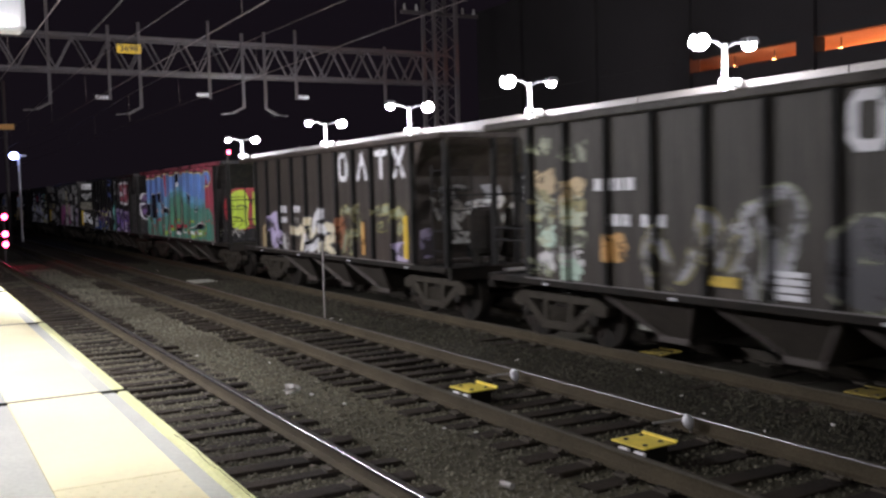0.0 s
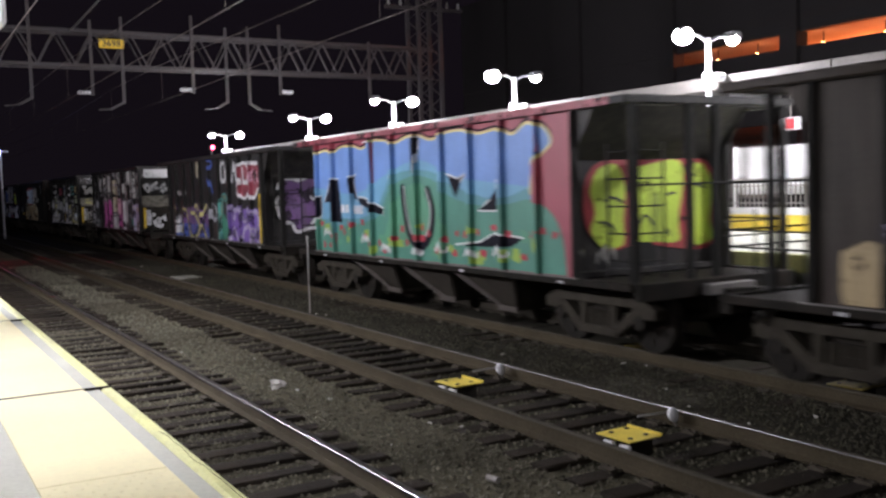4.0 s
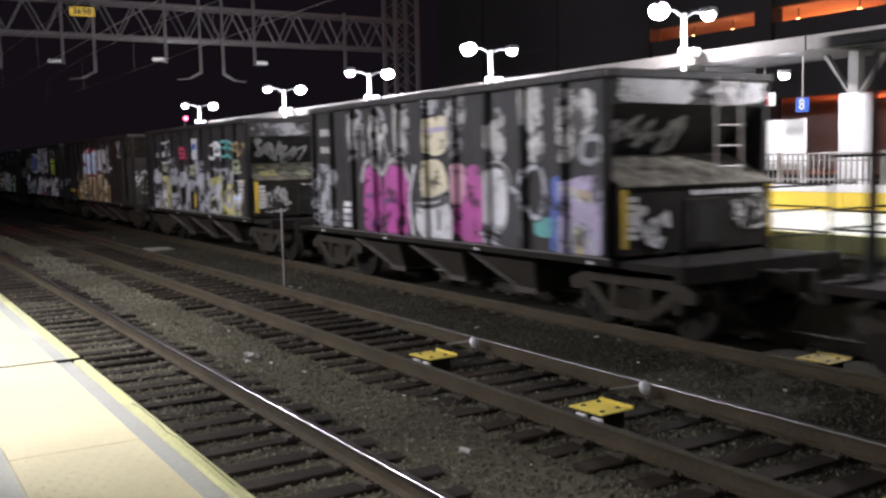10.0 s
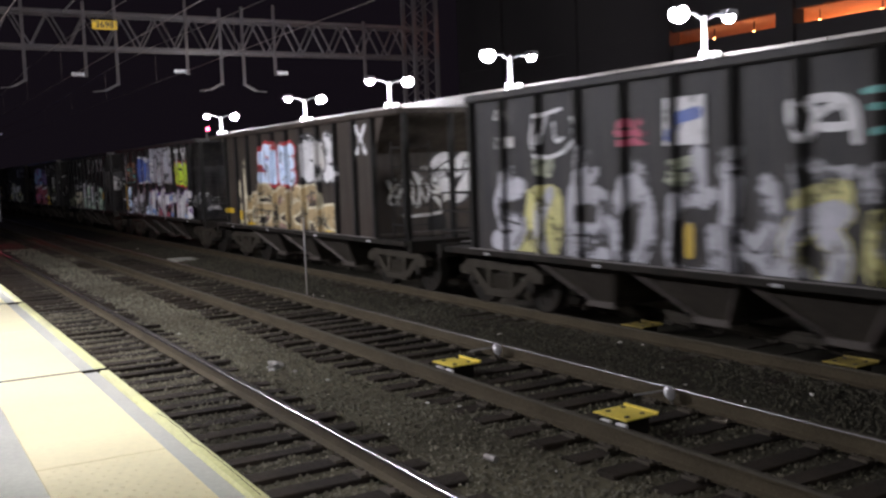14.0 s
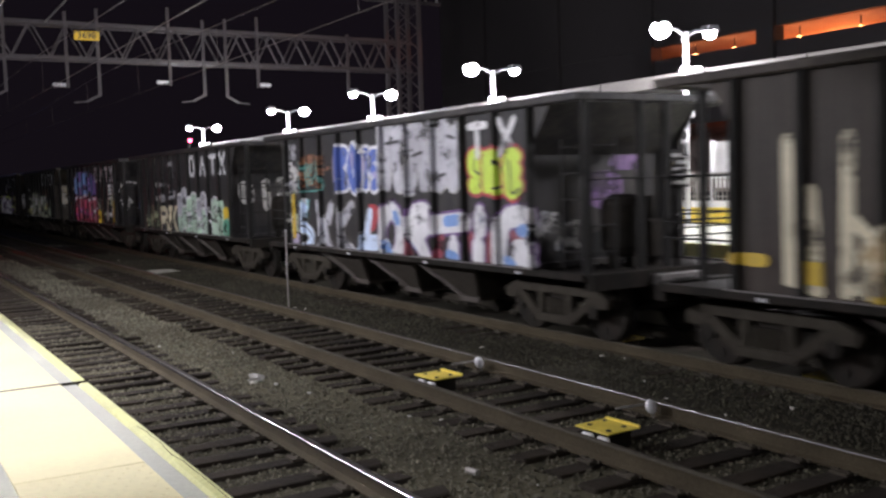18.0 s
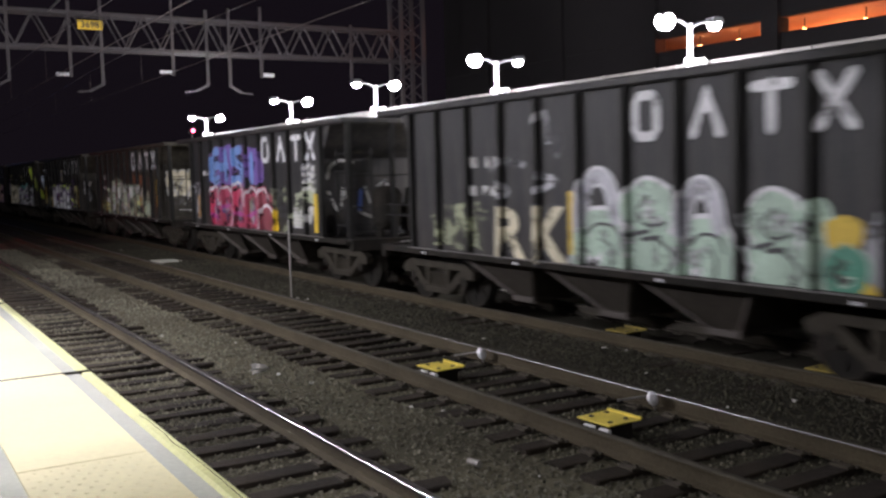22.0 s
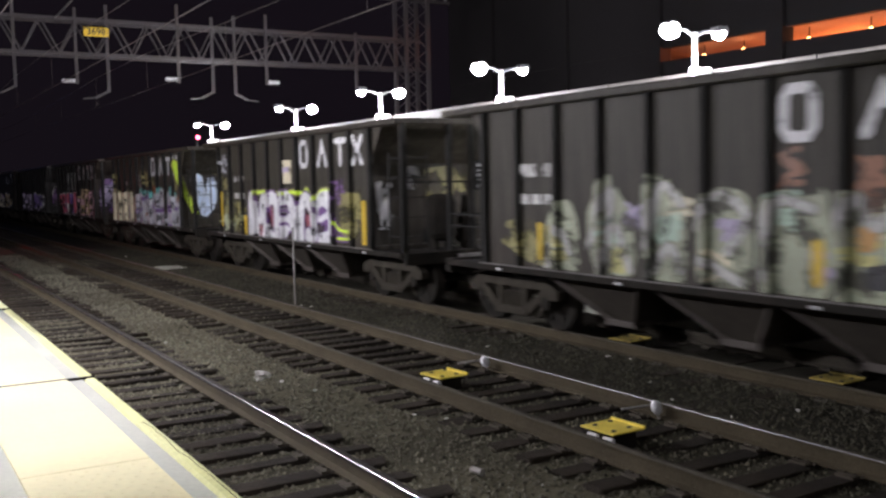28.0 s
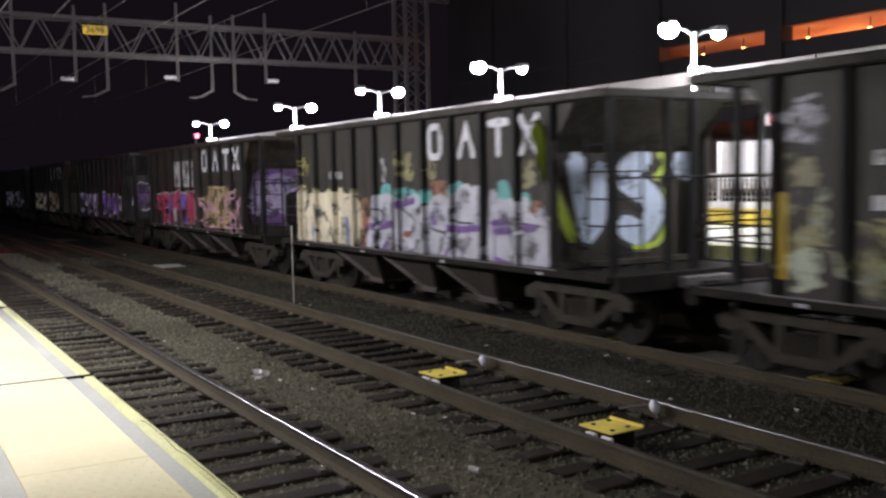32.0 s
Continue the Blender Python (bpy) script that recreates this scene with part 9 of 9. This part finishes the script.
bm = bmesh.new()
box(bm, 16, 16.4, 4, 62, -0.3, 15.8)
part("back_wall", bm, DECK, g)
# Added panel that blocks the lamp glow in the far deck openings.
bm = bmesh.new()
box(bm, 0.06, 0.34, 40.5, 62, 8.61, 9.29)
part("infill_panel", bm, GARAGE_UNLIT, g, "added dark panel hiding the glow of a deck opening")
for y in (27.6, 30.9, 34.9, 37.6):
    t = thing("garage_light", "small orange garage light", "lamp", pose(39.2, y, 8.62), "garage lights")
    bm = bmesh.new()
    rod(bm, (0, 0, 0.0), (0, 0, 0.18), 0.1, 10)
    part("lens", bm, ORANGE_GLOW, t)
    bm = bmesh.new()
    rod(bm, (0, 0, 0.18), (0, 0, 0.68), 0.03, 8)
    part("stem", bm, DARK_STEEL, t)
# signals and far lamps
t = thing("signal_mast", "dark signal mast with stacked red lights", "signal", pose(3.75, 46.0, 0))
bm = bmesh.new()
rod(bm, (0, 0, -0.3), (0, 0, 2.4), 0.06, 10)
part("mast", bm, DARK_STEEL, t)
for z in (1.9, 1.15, 0.7):
    bm = bmesh.new()
    rod(bm, (0, -0.06, z), (0, -0.3, z), 0.16, 12)
    hd = part("signal_head", bm, DARK_STEEL, t)
    bm = bmesh.new()
    rod(bm, (0, -0.3, z), (0, -0.33, z), 0.13, 12)
    part("lens", bm, RED_GLOW, hd, "glowing red lens")
t = thing("dwarf_signal", "small post signal with one red light", "signal", pose(13.4, 44.6, 0))
bm = bmesh.new()
rod(bm, (0, 0, -0.3), (0, 0, 4.6), 0.05, 8)
part("mast", bm, DARK_STEEL, t)
bm = bmesh.new()
rod(bm, (0, 0.02, 4.6), (0, -0.2, 4.6), 0.14, 12)
part("signal_head", bm, DARK_STEEL, t)
bm = bmesh.new()
rod(bm, (0, -0.2, 4.6), (0, -0.22, 4.6), 0.08, 12)
part("lens", bm, RED_GLOW, t, "glowing red lens")
t = thing("distant_lamp", "far bluish lamp on a white pole", "lamp post", pose(7.0, 72.0, 0))
bm = bmesh.new()
rod(bm, (0, 0, -0.3), (0, 0, 5.7), 0.07, 8)
part("pole", bm, WHITE, t)
part("lens", shared("far_lens", BLUE_GLOW, lambda bm: lens(bm, 0.3)), None, t, "glowing bluish lens", pose(-0.3, 0, 5.75))
bm = bmesh.new()
box(bm, -0.1, 0.5, -0.1, 0.1, 5.7, 5.8)
part("arm", bm, WHITE, t)
t = thing("distant_number_sign", "dim orange number board far down the line", "sign", pose(6.0, 69.0, 7.5))
bm = bmesh.new()
box(bm, -0.55, 0.55, -0.02, 0.02, -0.18, 0.18)
part("panel", bm, mat("orange_sign_enamel", (0.6, 0.3, 0.05), 0.5, vary=0.1, bump=0.0), t)
bm = bmesh.new()
rod(bm, (0, 0.1, -7.8), (0, 0.1, 3), 0.12, 8)
part("post", bm, TRUSS, t)

# ---- small things by the near platform and on the ballast ----
# Boxes at y -1.5 and 6.0 are unseen copies of the visible one.
for y in (-1.5, 6.0, 13.5):
    t = thing("hanging_light_box", "white boxed downlight on an arm over the platform edge", "lamp", pose(-0.6, y, PLAT), "platform edge downlights")
    bm = bmesh.new()
    rod(bm, (0, 0, 0), (0, 0, 4.1), 0.07, 12)
    part("post", bm, WHITE, t)
    bm = bmesh.new()
    rod(bm, (0, 0, 3.9), (1.3, 0, 3.9), 0.04, 8)
    part("arm", bm, WHITE, t)
    bm = bmesh.new()
    box(bm, 1.25, 2.06, -0.2, 0.2, 3.32, 3.95, 0.05)
    part("case", bm, WHITE, t)
    bm = bmesh.new()
    box(bm, 1.5, 1.92, -0.215, -0.2, 3.38, 3.44)
    part("lit_slot", bm, LAMP_GLOW, t, "glowing slot")

# Yellow for plates by the train: grimy, and darkened to stand for shade.
SHADED_YELLOW = mat("shaded_grimy_fibreglass", (0.34, 0.26, 0.05), 0.7, vary=0.3, scale=6, fine=40, bump=0.1, dirt=(0.06, 0.045, 0.02), dirt_amount=0.75)


def yellow_plate(x, y, label, m=YELLOW):
    t = thing("track_cover_plate", label, "cover plate", pose(x, y, -0.165, 0, 0, 2), "yellow cover plates")
    bm = bmesh.new()
    box(bm, -0.21, 0.21, -0.235, 0.235, 0.13, 0.145, 0.004)
    box(bm, 0.195, 0.22, -0.235, 0.235, 0.145, 0.165)
    part("plate", bm, m, t)
    for a, b in ((-0.12, -0.15), (0.1, -0.13), (-0.1, 0.14), (0.12, 0.16)):
        part("bolt", shared("cover_bolt", DARK_STEEL, lambda bm: rod(bm, (0, 0, 0.145), (0, 0, 0.155), 0.026, 8)), None, t, "", pose(a, b, 0))
    for a in (-0.2, 0.02):
        part("clamp", shared("cover_clamp", WHITE, lambda bm: box(bm, -0.25, -0.2, -0.06, 0.08, 0.05, 0.11, 0.01)), None, t, "pale clamp block", pose(0, a, 0))
    bm = bmesh.new()
    box(bm, -0.13, 0.16, -0.16, 0.17, -0.06, 0.13)
    part("housing", bm, GRIME, t)


for y in (10.3, 7.1, 3.8):
    yellow_plate(6.13, y, "yellow bolted cover plate between the rails")
for y in (10.85, 7.25):
    yellow_plate(9.72, y, "grimy yellow cover plate, darkened for shade beneath the passing train", SHADED_YELLOW)
for x, y in ((7.03, 10.72), (7.07, 7.48)):
    t = thing("cable_boot", "white cable boot with a lead beside the rail", "cable", pose(x, y, -0.14))
    bm = bmesh.new()
    bmesh.ops.create_uvsphere(bm, u_segments=12, v_segments=8, radius=0.06)
    for v in bm.verts:
        v.co.z = v.co.z * 1.35 + 0.1
        v.co.x -= 0.25 * (v.co.z - 0.1)
    smooth(part("boot", bm, WHITE, t))
    bm = bmesh.new()
    rod(bm, (0, 0, 0.07), (0.04, 0, -0.02), 0.016, 8)
    rod(bm, (-0.02, 0.05, 0.12), (-0.3, 0.22, 0.08), 0.012, 6)
    part("lead", bm, GALV, t)
t = thing("marker_post", "thin white marker post standing in the ballast", "post", pose(7.72, 19.1, -0.22))
bm = bmesh.new()
rod(bm, (0, 0, 0), (0, 0, 1.68), 0.022, 8)
part("rod", bm, GALV, t)
bm = bmesh.new()
rod(bm, (0, 0, 1.66), (0, 0, 1.7), 0.03, 8)
part("cap", bm, GALV, t)
LITTER = mat("crumpled_litter", (0.62, 0.6, 0.56), 0.8, vary=0.15, scale=9, fine=60, bump=0.4)


def litter(name, x, y, w, label, seed, m=LITTER, h=0.06):
    r = random.Random(seed)
    bm = bmesh.new()
    bmesh.ops.create_icosphere(bm, subdivisions=2, radius=1)
    for v in bm.verts:
        k = r.uniform(0.3, 1.25)
        v.co = Vector((v.co.x * w * k, v.co.y * w * 0.6 * k, v.co.z * h * k))
    solid(name, bm, m, label, "litter", at=pose(x, y, bed(x, y) + 0.014 + h * 0.4, 0, 0, r.uniform(0, 180)))


litter("crumpled_paper", 4.47, 12.4, 0.15, "crumpled white paper lying on the ballast", 1, h=0.075)
litter("crumpled_paper", 4.62, 12.0, 0.06, "torn paper scrap on the ballast", 2, h=0.018)
litter("crumpled_paper", 4.75, 11.2, 0.035, "small white paper scrap on the ballast", 3, h=0.015)
litter("plastic_scrap", 5.17, 9.35, 0.03, "small white plastic scrap between ties", 4, h=0.012)
litter("plastic_scrap", 5.35, 8.95, 0.035, "pale plastic scrap between ties", 5, h=0.012)
litter("plastic_scrap", 5.9, 8.4, 0.025, "pale plastic scrap beside a rail", 6, h=0.012)
for k, (x, y, w) in enumerate(((7.6, 19.4, 0.07), (7.9, 19.2, 0.09), (8.0, 18.9, 0.07), (7.5, 18.8, 0.05), (9.0, 10.5, 0.09), (9.15, 10.2, 0.05), (8.2, 12.4, 0.1), (8.4, 9.0, 0.05),
                               (7.9, 7.2, 0.06), (8.17, 36.7, 0.16), (7.5, 39.1, 0.12), (8.0, 8.2, 0.05), (8.6, 6.9, 0.1), (7.3, 16.0, 0.05), (4.2, 16.2, 0.06), (5.0, 14.8, 0.05),
                               (3.9, 19.8, 0.05), (6.7, 8.8, 0.03), (4.9, 6.6, 0.03), (4.4, 8.8, 0.03))):
    litter("stone_chip", x, y, w * 0.5, "pale broken stone or litter chip", 20 + k, h=0.012)
bm = bmesh.new()
rod(bm, (-0.07, 0, 0.02), (0.07, 0, 0.02), 0.03, 12)
solid("crushed_can", bm, GALV, "crushed silver drink can on the ballast", "can", at=pose(4.55, 7.1, -0.2, 0, 0, 100))
bm = bmesh.new()
box(bm, -0.4, 0.4, -0.6, 0.6, 0, 0.06, 0.03)
solid("concrete_pad", bm, CONCRETE, "flat pale concrete slab between the tracks", "slab", at=pose(8.3, 31.0, -0.27))


motions()
